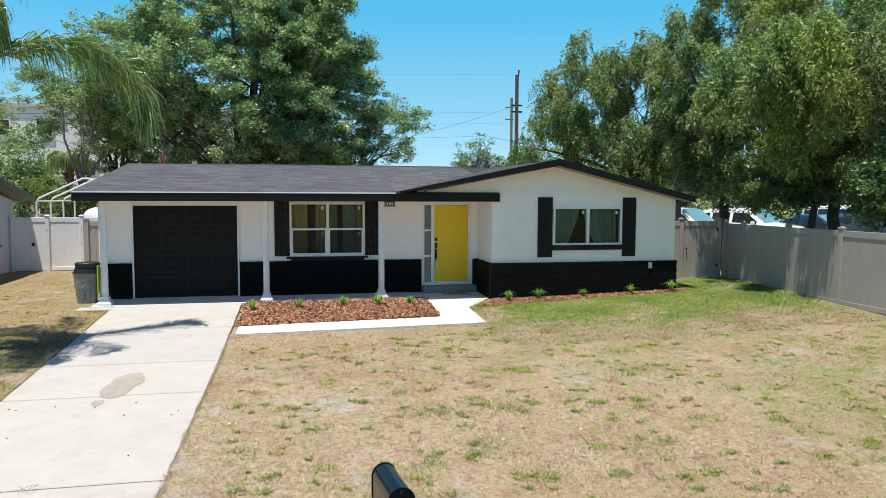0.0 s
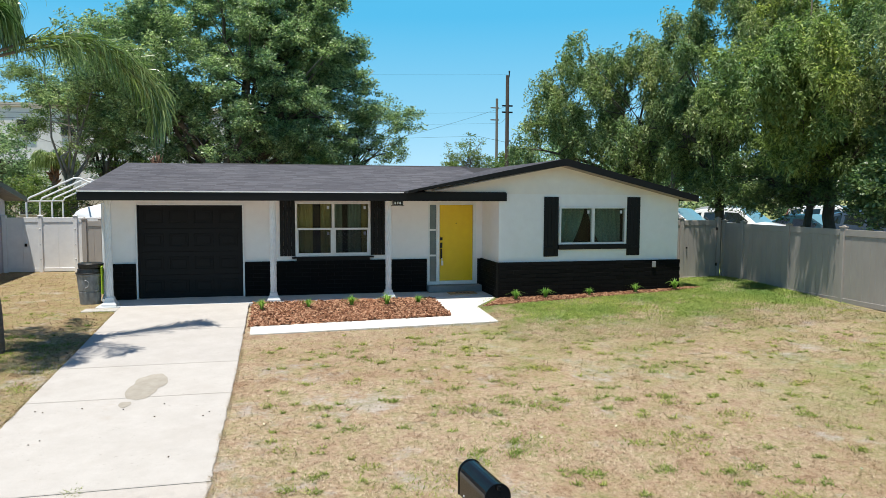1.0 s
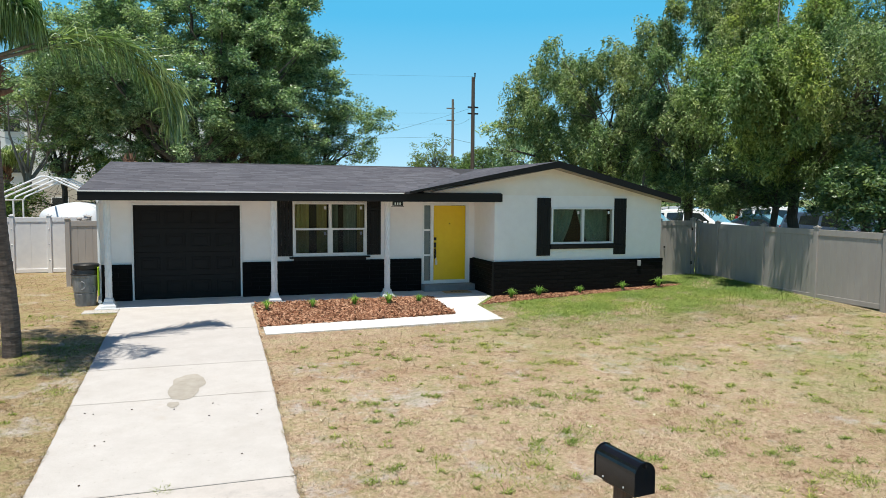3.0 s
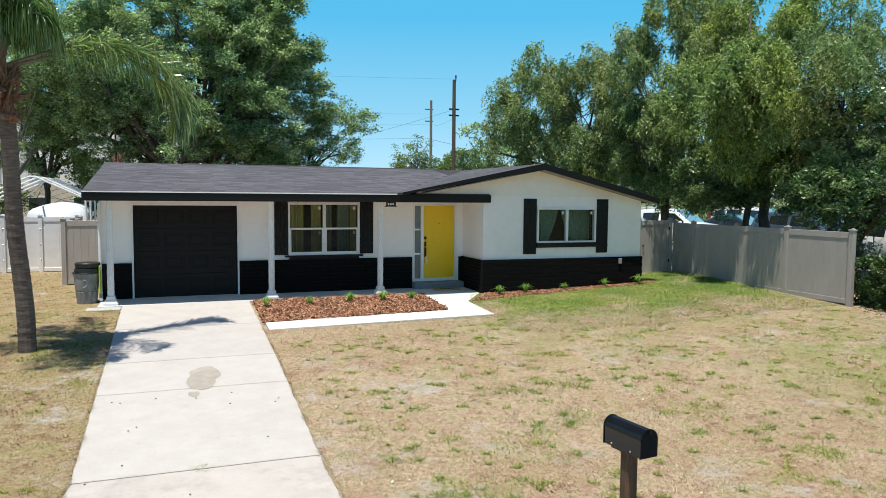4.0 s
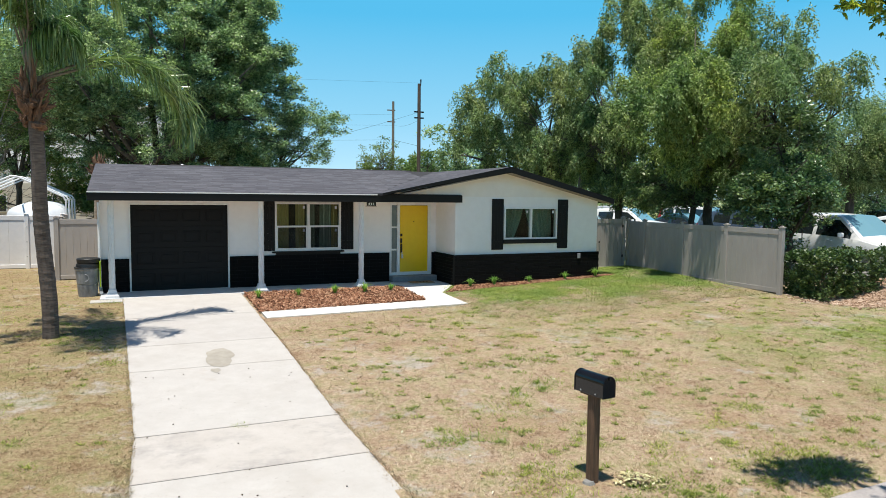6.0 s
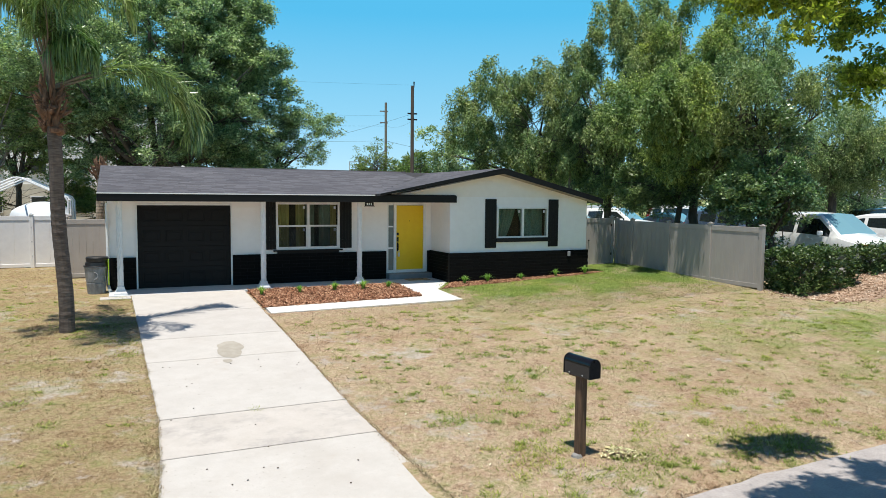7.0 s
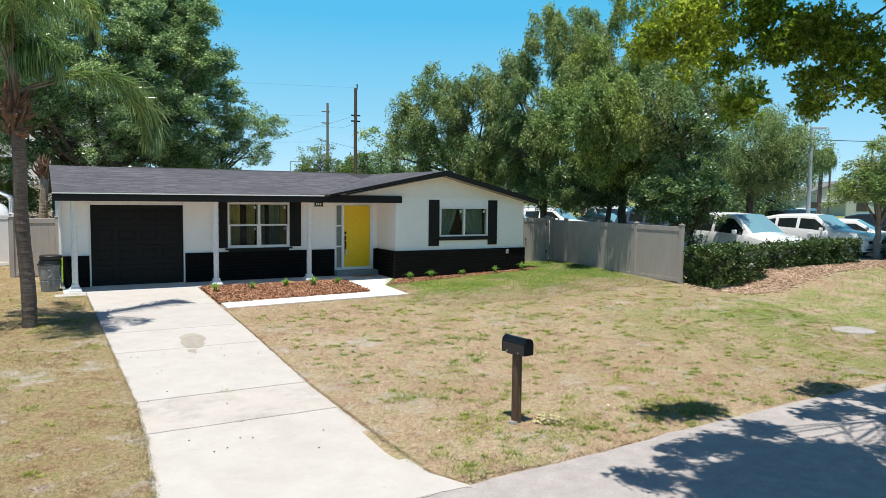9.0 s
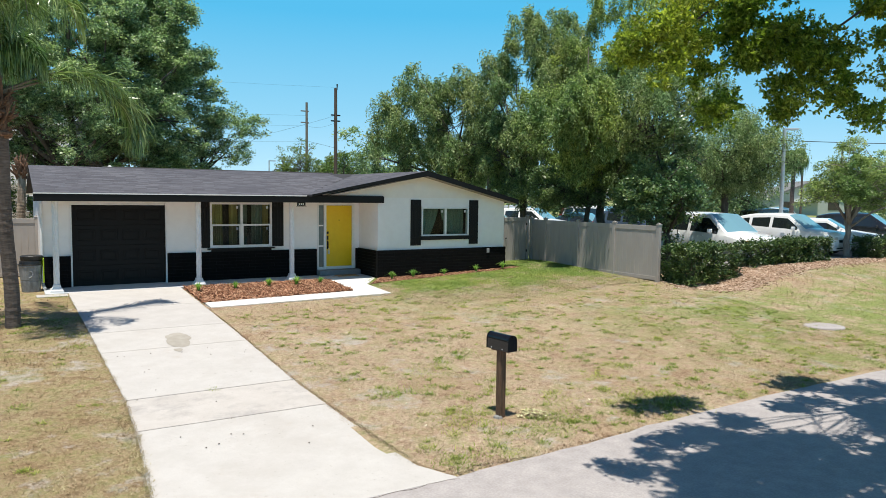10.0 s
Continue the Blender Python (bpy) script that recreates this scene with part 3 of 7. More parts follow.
# drive slabs: each a slab of its own with open joints
drive = thing("driveway", 1.3, -8, -0.3, "pale poured concrete driveway with joints and a stain", "driveway", kind="structure")
cuts = [-1.18, -3.75, -6.30, -7.98, -10.92, -12.36, -15.52]
for hi, lo in zip(cuts, cuts[1:]):
    g0, g1 = (0.0075 if -12.5 < e < -10.5 else 0.0035 for e in (hi, lo))      # the two joints nearest the road stand open
    bm = bmesh.new()
    n = max(2, int((hi - lo) / 0.08))
    rows = []
    for i in range(n + 1):
        y = hi - g0 + (lo + g1 + g0 - hi) * i / n
        z = float(np.interp(y, [-15.5, -15.2, -14.2, -11.0, -1.2], [-0.4815, -0.476, -0.465, -0.40, 0.0]))
        wob = 0.012 * noise.noise((y * 2.7, 3.0, 0)) + 0.012 * noise.noise((y * 9.0, 7.0, 0))
        xl = wob + float(np.interp(y, [-15.3, -14.4, -12.6, -10.8, -8.0, -1.2], [-0.34, -0.25, -0.11, -0.04, -0.09, -0.20]))
        xr = 1.4 * wob + float(np.interp(y, [-15.5, -15.3, -15.0, -14.0, -11.0, -7, -1.2], [2.80, 2.70, 2.56, 2.50, 2.50, 2.57, 2.60]))
        rows.append([bm.verts.new((x, y, zz)) for x, zz in ((xl, z - 0.12), (xl, z - 0.01), (xl + 0.012, z), (xr - 0.012, z), (xr, z - 0.01), (xr, z - 0.12))])
    for a, b in zip(rows, rows[1:]):
        for k in range(5):
            bm.faces.new((a[k], a[k + 1], b[k + 1], b[k]))
    bm.faces.new(rows[0]); bm.faces.new(rows[-1][::-1])
    bmesh.ops.recalc_face_normals(bm, faces=bm.faces)
    s = part("slab", bm, M["concrete_pink"] if abs(hi + 10.92) < 0.01 else M["concrete"], drive)
    s.matrix_parent_inverse = drive.matrix_basis.inverted()

# porch slab, entrance step, front walk
porch = solo("porch_slab", bx(-0.72, 8.62, -1.17, 0.0, -0.15, 0.0, 0.012), M["porch"], "smooth grey painted concrete porch slab", "porch", kind="structure")
solo("entrance_step", bx(7.08, 8.52, -0.36, 0.0, 0.002, 0.17, 0.012), M["step"], "low grey concrete step at the front door", "step", kind="structure")


def sloped_plate(name, outline, material, label, lift, thick, parent=None):
    bm = bmesh.new()
    t = [bm.verts.new((x, y, gz(x, y) + lift)) for x, y in outline]
    b = [bm.verts.new((x, y, gz(x, y) + lift - thick)) for x, y in outline]
    bm.faces.new(t)
    bm.faces.new(b[::-1])
    for i in range(len(t)):
        j = (i + 1) % len(t)
        bm.faces.new((t[j], t[i], b[i], b[j]))
    bmesh.ops.recalc_face_normals(bm, faces=bm.faces)
    return solo(name, bm, material, label, "path", kind="structure")


front_walk = sloped_plate("front_walk", [(7.02, -1.11), (8.62, -1.11), (8.62, -1.3), (7.78, -2.44), (7.76, -4.10), (2.7, -4.42), (2.7, -3.72), (6.92, -3.38)], M["walk_paint"],
                          "bright white concrete front walk round the flower bed", 0.018, 0.12)

# ---- house ----
house = thing("house", 0, 0, 0, "white single-storey house with black brick base and dark roof", "house")
XL, XC, XR, YW, YB = -0.72, 8.615, 13.58, -1.44, 8.6
Z_BAND = 0.866
YR, ZR, YE, ZE = 4.0, 3.44, -1.53, 2.60
YG, XA, ZA, XG0, XG1, ZG, ZG0 = -1.85, 10.2, 3.43, 6.25, 13.86, 2.53, 2.62
DOOR_HOLE = (7.13, 8.44, 0.17, 2.34)
front_holes = [(0.0, 2.43, 0.0, 2.265), (3.70, 5.61, 0.965, 2.35), DOOR_HOLE]
part("wall", pierced(XL, XC, -0.15, 2.62, 0.0, 0.18, front_holes), M["white_wall"], house, "white painted front wall")
part("wall", bx(XC, XC + 0.18, YW + 0.18, 0.0, -0.15, 2.62), M["white_wall"], house)
bm = pierced(XC, XR, -0.15, 2.56, YW, YW + 0.18, [(10.21, 12.075, 1.29, 2.256)])
part("wall", bm, M["white_wall"], house, "white gable wall of the wing")
part("gable", prism(bmesh.new(), [(6.75, 2.56), (XR, 2.56), (XR, 2.57), (XA, 3.37), (6.75, 2.64)], YW, YW + 0.18), M["gable_siding"], house, "white gable above the porch roof")
part("wall", bx(XR - 0.18, XR, YW + 0.18, YB - 0.18, -0.15, 2.5), M["white_wall"], house)
bm = bx(XL, XL + 0.18, 0.18, YB - 0.18, -0.15, 2.66)
prism(bm, [(0.18, 2.66), (YB - 0.18, 2.66), (4.0, 3.3)], XL, XL + 0.18, "x")
part("wall", bm, M["white_wall"], house)
part("wall", bx(XL, XR, YB - 0.18, YB, -0.15, 2.5), M["white_wall"], house)
part("soffit", bx(XL, XC - 0.003, -1.42, -0.003, 2.405, 2.43), M["white_trim"], house)
# rooms behind the windows
part("interior_floor", bx(XL + 0.2, XR - 0.2, 0.2, YB - 0.2, -0.1, 0.02), M["room"], house)
part("interior_ceiling", bx(XL + 0.2, XR - 0.2, 0.2, YB - 0.2, 2.44, 2.46), M["room"], house)
part("interior_wall", bx(2.9, 7.0, 4.2, 4.3, 0.02, 2.44), M["room"], house)
part("interior_wall", bx(8.8, 13.3, 2.4, 2.5, 0.02, 2.44), M["room"], house)
part("interior_floor", bx(XC + 0.2, XR - 0.2, YW + 0.2, 0.19, -0.1, 0.02), M["room"], house)
part("interior_ceiling", bx(XC + 0.2, XR - 0.2, YW + 0.2, 0.19, 2.44, 2.46), M["room"], house)
part("interior_wall", bx(8.83, 8.88, YW + 0.2, 2.39, 0.03, 2.43), M["room"], house)
part("interior_wall", bx(13.24, 13.29, YW + 0.2, 2.39, 0.03, 2.43), M["room"], house)
part("interior_wall", bx(2.75, 2.9, 0.2, 4.3, 0.02, 2.44), M["room"], house)
part("interior_wall", bx(6.95, 7.05, 0.2, 4.2, 0.02, 2.44), M["room"], house)

# brick base: courses of long painted bricks
core = part("brick_base", bx(XL - 0.02, -0.045, -0.064, -0.004, -0.12, Z_BAND - 0.02), M["black_trim"], house, "black painted brick base")
zb = Z_BAND - 0.02
core2 = part("brick_base", bx(2.475, 7.09, -0.064, -0.004, -0.12, zb), M["black_trim"], house, "black painted brick base")
core3 = part("brick_base", bx(XC - 0.064, XC - 0.004, YW - 0.045, -0.004, -0.12, zb), M["black_trim"], house, "black painted brick base")
core4 = part("brick_base", bx(XC - 0.004, XR + 0.04, YW - 0.064, YW - 0.004, -0.12, zb), M["black_trim"], house, "black painted brick base")
part("window_apron", bx(3.735, 5.585, -0.05, -0.004, zb, 0.945), M["black_trim"], house, "black panel under the window")
part("brick_base", bx(8.48, XC - 0.045, -0.045, -0.004, -0.12, zb), M["black_trim"], house, "black painted brick base")
bricks = []
for j in range(4):
    r = random.Random(j)
    bm = bmesh.new()
    box(bm, -0.195, 0.195, -0.022, 0.03, -0.0475, 0.0475, 0.006)
    for v in bm.verts:
        v.co += Vector((r.uniform(-0.002, 0.002), r.uniform(-0.004, 0.004), r.uniform(-0.002, 0.002)))
    bricks.append(mesh_of("brick", bm, M["black_brick"]))


def brick_run(parent, x0, x1, y, turned=False, top=Z_BAND):
    """Courses of bricks along x at depth y, or along y at x when turned."""
    n_row = int(round((top + 0.08) / 0.1))
    for row in range(n_row):
        z = top - 0.05 - row * 0.1
        a = x0 - (0.2 if row % 2 else 0.0)
        while a < x1 - 0.03:
            b = min(a + 0.4, x1)
            lo = max(a, x0)
            if b - lo > 0.05:
                m = pose((lo + b) / 2, y, z) if not turned else pose(y, (lo + b) / 2, z, 0, 0, -90)
                piece("brick", random.choice(bricks), parent, m @ Matrix.Diagonal(((b - lo - 0.005) / 0.39, 1, 1, 1)))
            a += 0.4


brick_run(core, XL - 0.02, -0.045, -0.052)
brick_run(core2, 2.475, 7.09, -0.052)
brick_run(core4, XC - 0.02, XR + 0.05, YW - 0.052)
brick_run(core3, YW - 0.03, -0.05, XC - 0.052, True)

# garage door: four sections of raised panels in a thin white frame
garage = part("garage_door", bx(0.0, 2.43, 0.06, 0.10, 0.0, 2.265), M["garage"], house, "closed black sectional garage door with raised panels")
for r in range(4):
    z0 = 0.01 + r * 0.564
    part("door_section", bx(0.006, 2.424, 0.028, 0.058, z0, z0 + 0.561, 0.004), M["garage"], garage)
    for c in range(4):
        x0 = 0.13 + c * 0.575
        bm = bmesh.new()
        for a, b, d, e in ((x0, x0 + 0.45, z0 + 0.12, z0 + 0.145), (x0, x0 + 0.45, z0 + 0.415, z0 + 0.44), (x0, x0 + 0.025, z0 + 0.145, z0 + 0.415), (x0 + 0.425, x0 + 0.45, z0 + 0.145, z0 + 0.415)):
            box(bm, a, b, 0.014, 0.030, d, e, 0.004)
        box(bm, x0 + 0.06, x0 + 0.39, 0.020, 0.030, z0 + 0.18, z0 + 0.38, 0.008)
        part("raised_panel", bm, M["garage"], garage)
bm = bmesh.new()
box(bm, -0.04, 0.0, -0.05, 0.06, 0.0, 2.31); box(bm, 2.43, 2.47, -0.05, 0.06, 0.0, 2.31); box(bm, 0.0, 2.43, -0.02, 0.06, 2.265, 2.31)
part("garage_frame", bm, M["white_trim"], house, "thin white garage door frame")


def window(parent, x0, x1, z0, z1, y, split_z=None, label=""):
    w = new("window")
    w.parent = parent
    tagged(w, label)
    f, y0, y1 = 0.05, y - 0.035, y + 0.07
    bm = bmesh.new()
    for a, b, c, d in ((x0, x1, z1 - f, z1), (x0, x1, z0, z0 + f), (x0, x0 + f, z0 + f, z1 - f), (x1 - f, x1, z0 + f, z1 - f)):
        box(bm, a, b, y0, y1, c, d, 0.004)
    xm = (x0 + x1) / 2
    box(bm, xm - 0.035, xm + 0.035, y0, y1, z0 + f, z1 - f, 0.004)
    if split_z:
        for a, b in ((x0 + f, xm - 0.035), (xm + 0.035, x1 - f)):
            box(bm, a, b, y0 + 0.015, y1 - 0.02, split_z - 0.025, split_z + 0.025, 0.004)
            for c, d in ((a, a + 0.03), (b - 0.03, b)):
                box(bm, c, d, y0 + 0.02, y1 - 0.03, z0 + f, split_z - 0.025)
            box(bm, a + 0.03, b - 0.03, y0 + 0.02, y1 - 0.03, z0 + f, z0 + f + 0.035)
    part("frame", bm, M["white_trim"], w, "white vinyl window frame")
    for a, b in ((x0 + f, xm - 0.035), (xm + 0.035, x1 - f)):
        cells = [(z0 + f, z1 - f)] if not split_z else [(z0 + f + 0.035, split_z - 0.025), (split_z + 0.025, z1 - f)]
        for c, d in cells:
            g = part("pane", bx(a + 0.002, b - 0.002, y + 0.014, y + 0.019, c, d), M["glass"], w)
            g.visible_shadow = False
            if split_z and c < split_z:
                part("insect_screen", bx(a + 0.003, b - 0.003, y + 0.004, y + 0.006, c, d), M["screen"], w, "fine grey insect screen")
            part("sticker", bx(b - 0.12, b - 0.06, y + 0.0125, y + 0.0135, d - 0.13, d - 0.05), M["tarp"], w, "small pale maker's sticker")
    return w


def curtain(parent, x0, x1, z0, z1, y, tied=0.0, cloth="curtain"):
    """A pleated sheet; tied: how far its foot is drawn to one side."""
    bm = bmesh.new()
    nx, nz = 40, 10
    grid = []
    for i in range(nx + 1):
        s = i / nx
        col = []
        for k in range(nz + 1):
            t = k / nz
            draw = tied * (1 - t) ** 1.5
            x = x0 + (x1 - x0) * s
            x = x * (1 - abs(draw)) + (x1 if draw > 0 else x0) * abs(draw)
            col.append(bm.verts.new((x, y + 0.035 * math.sin(s * 34 + 2 * math.sin(s * 9)), z0 + (z1 - z0) * t)))
        grid.append(col)
    for a, b in zip(grid, grid[1:]):
        for k in range(nz):
            bm.faces.new((a[k], b[k], b[k + 1], a[k + 1]))
    return part("curtain", bm, M[cloth], parent, "olive pleated curtain" if cloth == "curtain_olive" else "pale green pleated curtain", True)


window(house, 3.708, 5.604, 0.969, 2.347, 0.0, 1.665, "white double sash window pair with curtains inside")
window(house, 10.213, 12.073, 1.292, 2.255, YW, None, "white sliding window with tied-back curtains inside")
for a, b, cloth_ in ((3.72, 4.16, "curtain_olive"), (4.36, 4.62, "curtain_olive"), (4.66, 4.92, "curtain"), (5.06, 5.40, "curtain"), (5.42, 5.6, "curtain_olive")):
    curtain(house, a, b, 0.7, 2.36, 0.34, 0.0, cloth_)
curtain(house, 10.2, 11.08, 1.1, 2.34, YW + 0.36, -0.5, "curtain_green")
curtain(house, 11.12, 12.08, 1.1, 2.34, YW + 0.36, 0.5, "curtain_green")


def shutter(parent, x0, x1, z0, z1, y):
    s = new("shutter")
    s.parent = parent
    tagged(s, "black board shutter")
    n, w = 4, (x1 - x0) / 4
    for i in range(n):
        part("board", bx(x0 + i * w + 0.002, x0 + (i + 1) * w - 0.002, y - 0.03, y - 0.004, z0, z1, 0.003), M["black_trim"], s)
    for z in (z0 + 0.18, z1 - 0.26):
        part("batten", bx(x0 + 0.01, x1 - 0.01, y - 0.05, y - 0.03, z, z + 0.08, 0.003), M["black_trim"], s)


shutter(house, 3.33, 3.70, 0.985, 2.40, 0.0)
shutter(house, 5.615, 5.985, 0.985, 2.40, 0.0)
shutter(house, 9.80, 10.19, 0.99, 2.50, YW)
shutter(house, 12.09, 12.46, 0.99, 2.50, YW)
part("window_sill", bx(10.19, 12.09, YW - 0.07, YW - 0.003, 1.165, 1.29, 0.006), M["black_trim"], house, "black ledge under the window")
part("window_sill", bx(3.62, 5.69, -0.10, -0.003, 0.925, 0.967, 0.005), M["black_trim"], house, "black ledge under the window")

# front door with a three-light side panel
door = part("front_door", bx(7.445, 8.357, 0.03, 0.075, 0.265, 2.275, 0.003), M["yellow"], house, "bright yellow flush front door, closed")
bm = bx(7.465, 7.525, 0.012, 0.03, 1.14, 1.28, 0.004)
tube(bm, [(7.495, 0.02, 1.10), (7.495, -0.035, 1.08), (7.495, -0.045, 0.98), (7.495, -0.035, 0.88), (7.495, 0.02, 0.86)], [0.012] * 5, 8)
box(bm, 7.47, 7.52, 0.012, 0.03, 0.84, 1.12, 0.004)
part("handle", bm, M["metal_black"], door, "black door handle set")
part("deadbolt", bx(7.462, 7.528, 0.005, 0.03, 1.34, 1.42, 0.006), M["metal_black"], door, "black keypad lock")
bm = bx(7.47, 7.53, -0.075, -0.045, 0.68, 0.80, 0.006)
tube(bm, [(7.48, -0.06, 0.80), (7.485, -0.06, 0.87), (7.515, -0.06, 0.87), (7.52, -0.06, 0.80)], [0.006] * 4, 6)
part("lock_box", bm, M["steel"], door, "grey lock box hanging from the handle")
part("peephole", tube(bmesh.new(), [(7.9, 0.035, 1.79), (7.9, 0.018, 1.79)], [0.014, 0.014], 10), M["metal_black"], door)
bm = bmesh.new()
for a, b, c, d in ((7.13, 7.175, 0.17, 2.34), (7.355, 7.44, 0.17, 2.34), (8.36, 8.44, 0.17, 2.34), (7.175, 7.355, 2.28, 2.34), (7.44, 8.36, 2.28, 2.34), (7.175, 7.355, 0.17, 0.25), (7.175, 7.355, 0.92, 0.965), (7.175, 7.355, 1.595, 1.64)):
    box(bm, a, b, -0.012, 0.1, c, d)
part("door_frame", bm, M["white_trim"], house, "white door frame with a side light")
for c, d in ((0.25, 0.92), (0.965, 1.595), (1.64, 2.28)):
    part("side_light", bx(7.176, 7.354, 0.04, 0.05, c, d), M["frost"], house, "grey-green obscured glass side light")
part("threshold", bx(7.442, 8.358, -0.03, 0.1, 0.172, 0.262, 0.004), M["white_trim"], house)

# roof: main gable along x, wing gable along y, fascias
bm = prism(bmesh.new(), [(YE, ZE - 0.06), (YE, ZE), (YR, ZR), (2 * YR - YE, ZE), (2 * YR - YE, ZE - 0.06), (YR, ZR - 0.06)], -0.92, 8.77, "x")
prism(bm, [(YE + 0.3, ZE - 0.01), (YE + 0.3, ZE + 0.045), (YR, ZR), (2 * YR - YE, ZE), (2 * YR - YE, ZE - 0.06), (YR, ZR - 0.06)], 8.77, XA, "x")
part("roof", bm, M["shingle"], house, "low dark grey shingle roof")
bm = prism(bmesh.new(), [(XG0, ZG0 - 0.05), (XA, ZA - 0.05), (XG1, ZG - 0.05), (XG1, ZG), (XA, ZA), (XG0, ZG0)], YG, 9.5, "y")
part("roof", bm, M["shingle"], house, "dark shingle roof of the gabled wing")
part("fascia", bx(-0.93, 8.78, YE - 0.03, YE - 0.002, 2.385, 2.585, 0.004), M["black_trim"], house, "black eaves board")
part("gutter_edge", bx(-0.93, 6.2, YE - 0.045, YE - 0.031, 2.572, 2.60), M["white_trim"], house, "pale metal drip edge")
bm = bmesh.new()
for x0, z0, x1, z1 in ((XG0, ZG0, XA, ZA), (XG1 + 0.03, ZG - 0.008, XA, ZA)):
    prism(bm, [(x0, z0 + 0.012), (x1, z1 + 0.012), (x1, z1 - 0.165), (x0, z0 - (0.145 if x0 > XA else 0.03))], YG - 0.035, YG - 0.002)
part("rake_board", bm, M["black_trim"], house, "black gable verge board")
part("eaves_board", prism(bmesh.new(), [(XG1 + 0.002, 2.40), (XG1 + 0.03, 2.40), (XG1 + 0.03, 2.53), (XG1 + 0.002, 2.53)], YG, 9.5), M["black_trim"], house)
bm = prism(bmesh.new(), [(6.9, 2.645), (XA, 3.29), (XR + 0.25, 2.415), (XR + 0.25, 2.39), (XA, 3.265), (6.9, 2.62)], YG, YW - 0.002)
part("soffit", bm, M["soffit_board"], house, "brown-grey soffit under the gable")
part("ridge_cap", prism(bmesh.new(), [(YR - 0.14, ZR - 0.012), (YR, ZR + 0.03), (YR + 0.14, ZR - 0.012)], 1.2, 9.3, "x"), M["shingle"], house, "raised black ridge vent")

# porch columns: rope-twist shafts on stepped bases
def column(x, y, z):
    c = new("porch_column")
    c.parent, c.matrix_basis = house, pose(x, y, z)
    tagged(c, "white rope-twist porch column with a stepped base")
    bm = bmesh.new()
    n, m = 32, 150
    rings = []
    for k in range(m + 1):
        zz = 0.20 + 2.2 * k / m
        rings.append([bm.verts.new((math.cos(a) * (0.066 + 0.010 * math.cos(8 * a - zz * 26)), math.sin(a) * (0.066 + 0.010 * math.cos(8 * a - zz * 26)), zz)) for a in [2 * math.pi * i / n for i in range(n)]])
    for a, b in zip(rings, rings[1:]):
        for i in range(n):
            bm.faces.new((a[i], a[(i + 1) % n], b[(i + 1) % n], b[i]))
    part("shaft", bm, M["column"], c, "", True)
    bm = bmesh.new()
    for w0, w1, z0, z1 in ((0.155, 0.155, 0.0, 0.05), (0.145, 0.11, 0.05, 0.12), (0.10, 0.085, 0.12, 0.2)):
        v = [bm.verts.new((sx * w, sy * w, zz)) for w, zz in ((w0, z0), (w1, z1)) for sx, sy in ((-1, -1), (1, -1), (1, 1), (-1, 1))]
        bm.faces.new(v[:4][::-1]); bm.faces.new(v[4:])
        for i in range(4):
            bm.faces.new((v[i], v[(i + 1) % 4], v[4 + (i + 1) % 4], v[4 + i]))
    part("base", bm, M["column"], c)


for cx in (-0.44, 3.16, 5.92):
    column(cx, -0.99, 0.0)


# ---- fences ----
def fence(name, x0, y0, x1, y1, h, posts, material, label, boards=0.19, group="", base=None, gate=False):
    """A board-on-rail privacy fence from end to end; posts: shares of the way at which posts stand."""
    length = math.hypot(x1 - x0, y1 - y0)
    z = gz(x0, y0) if base is None else base
    fz = thing(name, x0, y0, z, label, "fence" if not gate else "gate", group, rz=math.degrees(math.atan2(y1 - y0, x1 - x0)))
    for p in posts:
        bm = bx(p * length - 0.06, p * length + 0.06, -0.06, 0.06, -0.1, h + 0.04, 0.006)
        cap = bmesh.new()
        box(cap, p * length - 0.075, p * length + 0.075, -0.075, 0.075, h + 0.04, h + 0.065, 0.005)
        prism(cap, [(p * length - 0.07, h + 0.065), (p * length + 0.07, h + 0.065), (p * length, h + 0.10)], -0.03, 0.03)
        po = part("post", bm, material, fz)
        part("cap", cap, material, po)
    stops = sorted(posts)
    for a, b in zip(stops, stops[1:]):
        lo, hi = a * length + 0.06, b * length - 0.06
        for z0, z1 in ((0.02, 0.14), (h - 0.15, h)):
            part("rail", bx(lo, hi, -0.028, 0.028, z0, z1, 0.004), material, fz)
        n = max(1, int(round((hi - lo) / boards)))
        w = (hi - lo) / n
        for i in range(n):
            part("board", bx(lo + i * w + 0.0012, lo + (i + 1) * w - 0.0012, -0.012, 0.012, 0.14, h - 0.15, 0.003), material, fz)
    return fz


side_fence = fence("side_fence", 16.2, 0.3, 16.2, -6.2, 1.76, [0.0, 0.134, 0.42, 0.70, 1.0], M["tan_vinyl"], "tan vinyl privacy fence beside the lawn", base=0.0)
side_gate = fence("fence_gate", 13.66, 0.35, 16.1, 0.35, 1.80, [0.03, 0.47, 0.965], M["tan_vinyl"], "tan vinyl gate between the house and the fence", base=0.03, gate=True)
for z in (0.45, 1.5):
    part("hinge", bx(2.26, 2.31, -0.075, -0.061, z, z + 0.09, 0.004), M["metal_black"], side_gate, "black hinge")
part("latch", bx(1.29, 1.32, -0.07, -0.02, 0.97, 1.02, 0.004), M["metal_black"], side_gate, "black latch")
fence("back_fence", -2.02, 3.5, -0.74, 3.5, 1.80, [0.03, 1.0], M["tan_vinyl"], "tan vinyl fence panel beside the garage", base=-0.02)
fence("back_fence", -2.0, 3.65, -2.0, 7.4, 1.75, [0.0, 0.5, 1.0], M["tan_vinyl"], "tan vinyl fence along the side yard", base=-0.02)
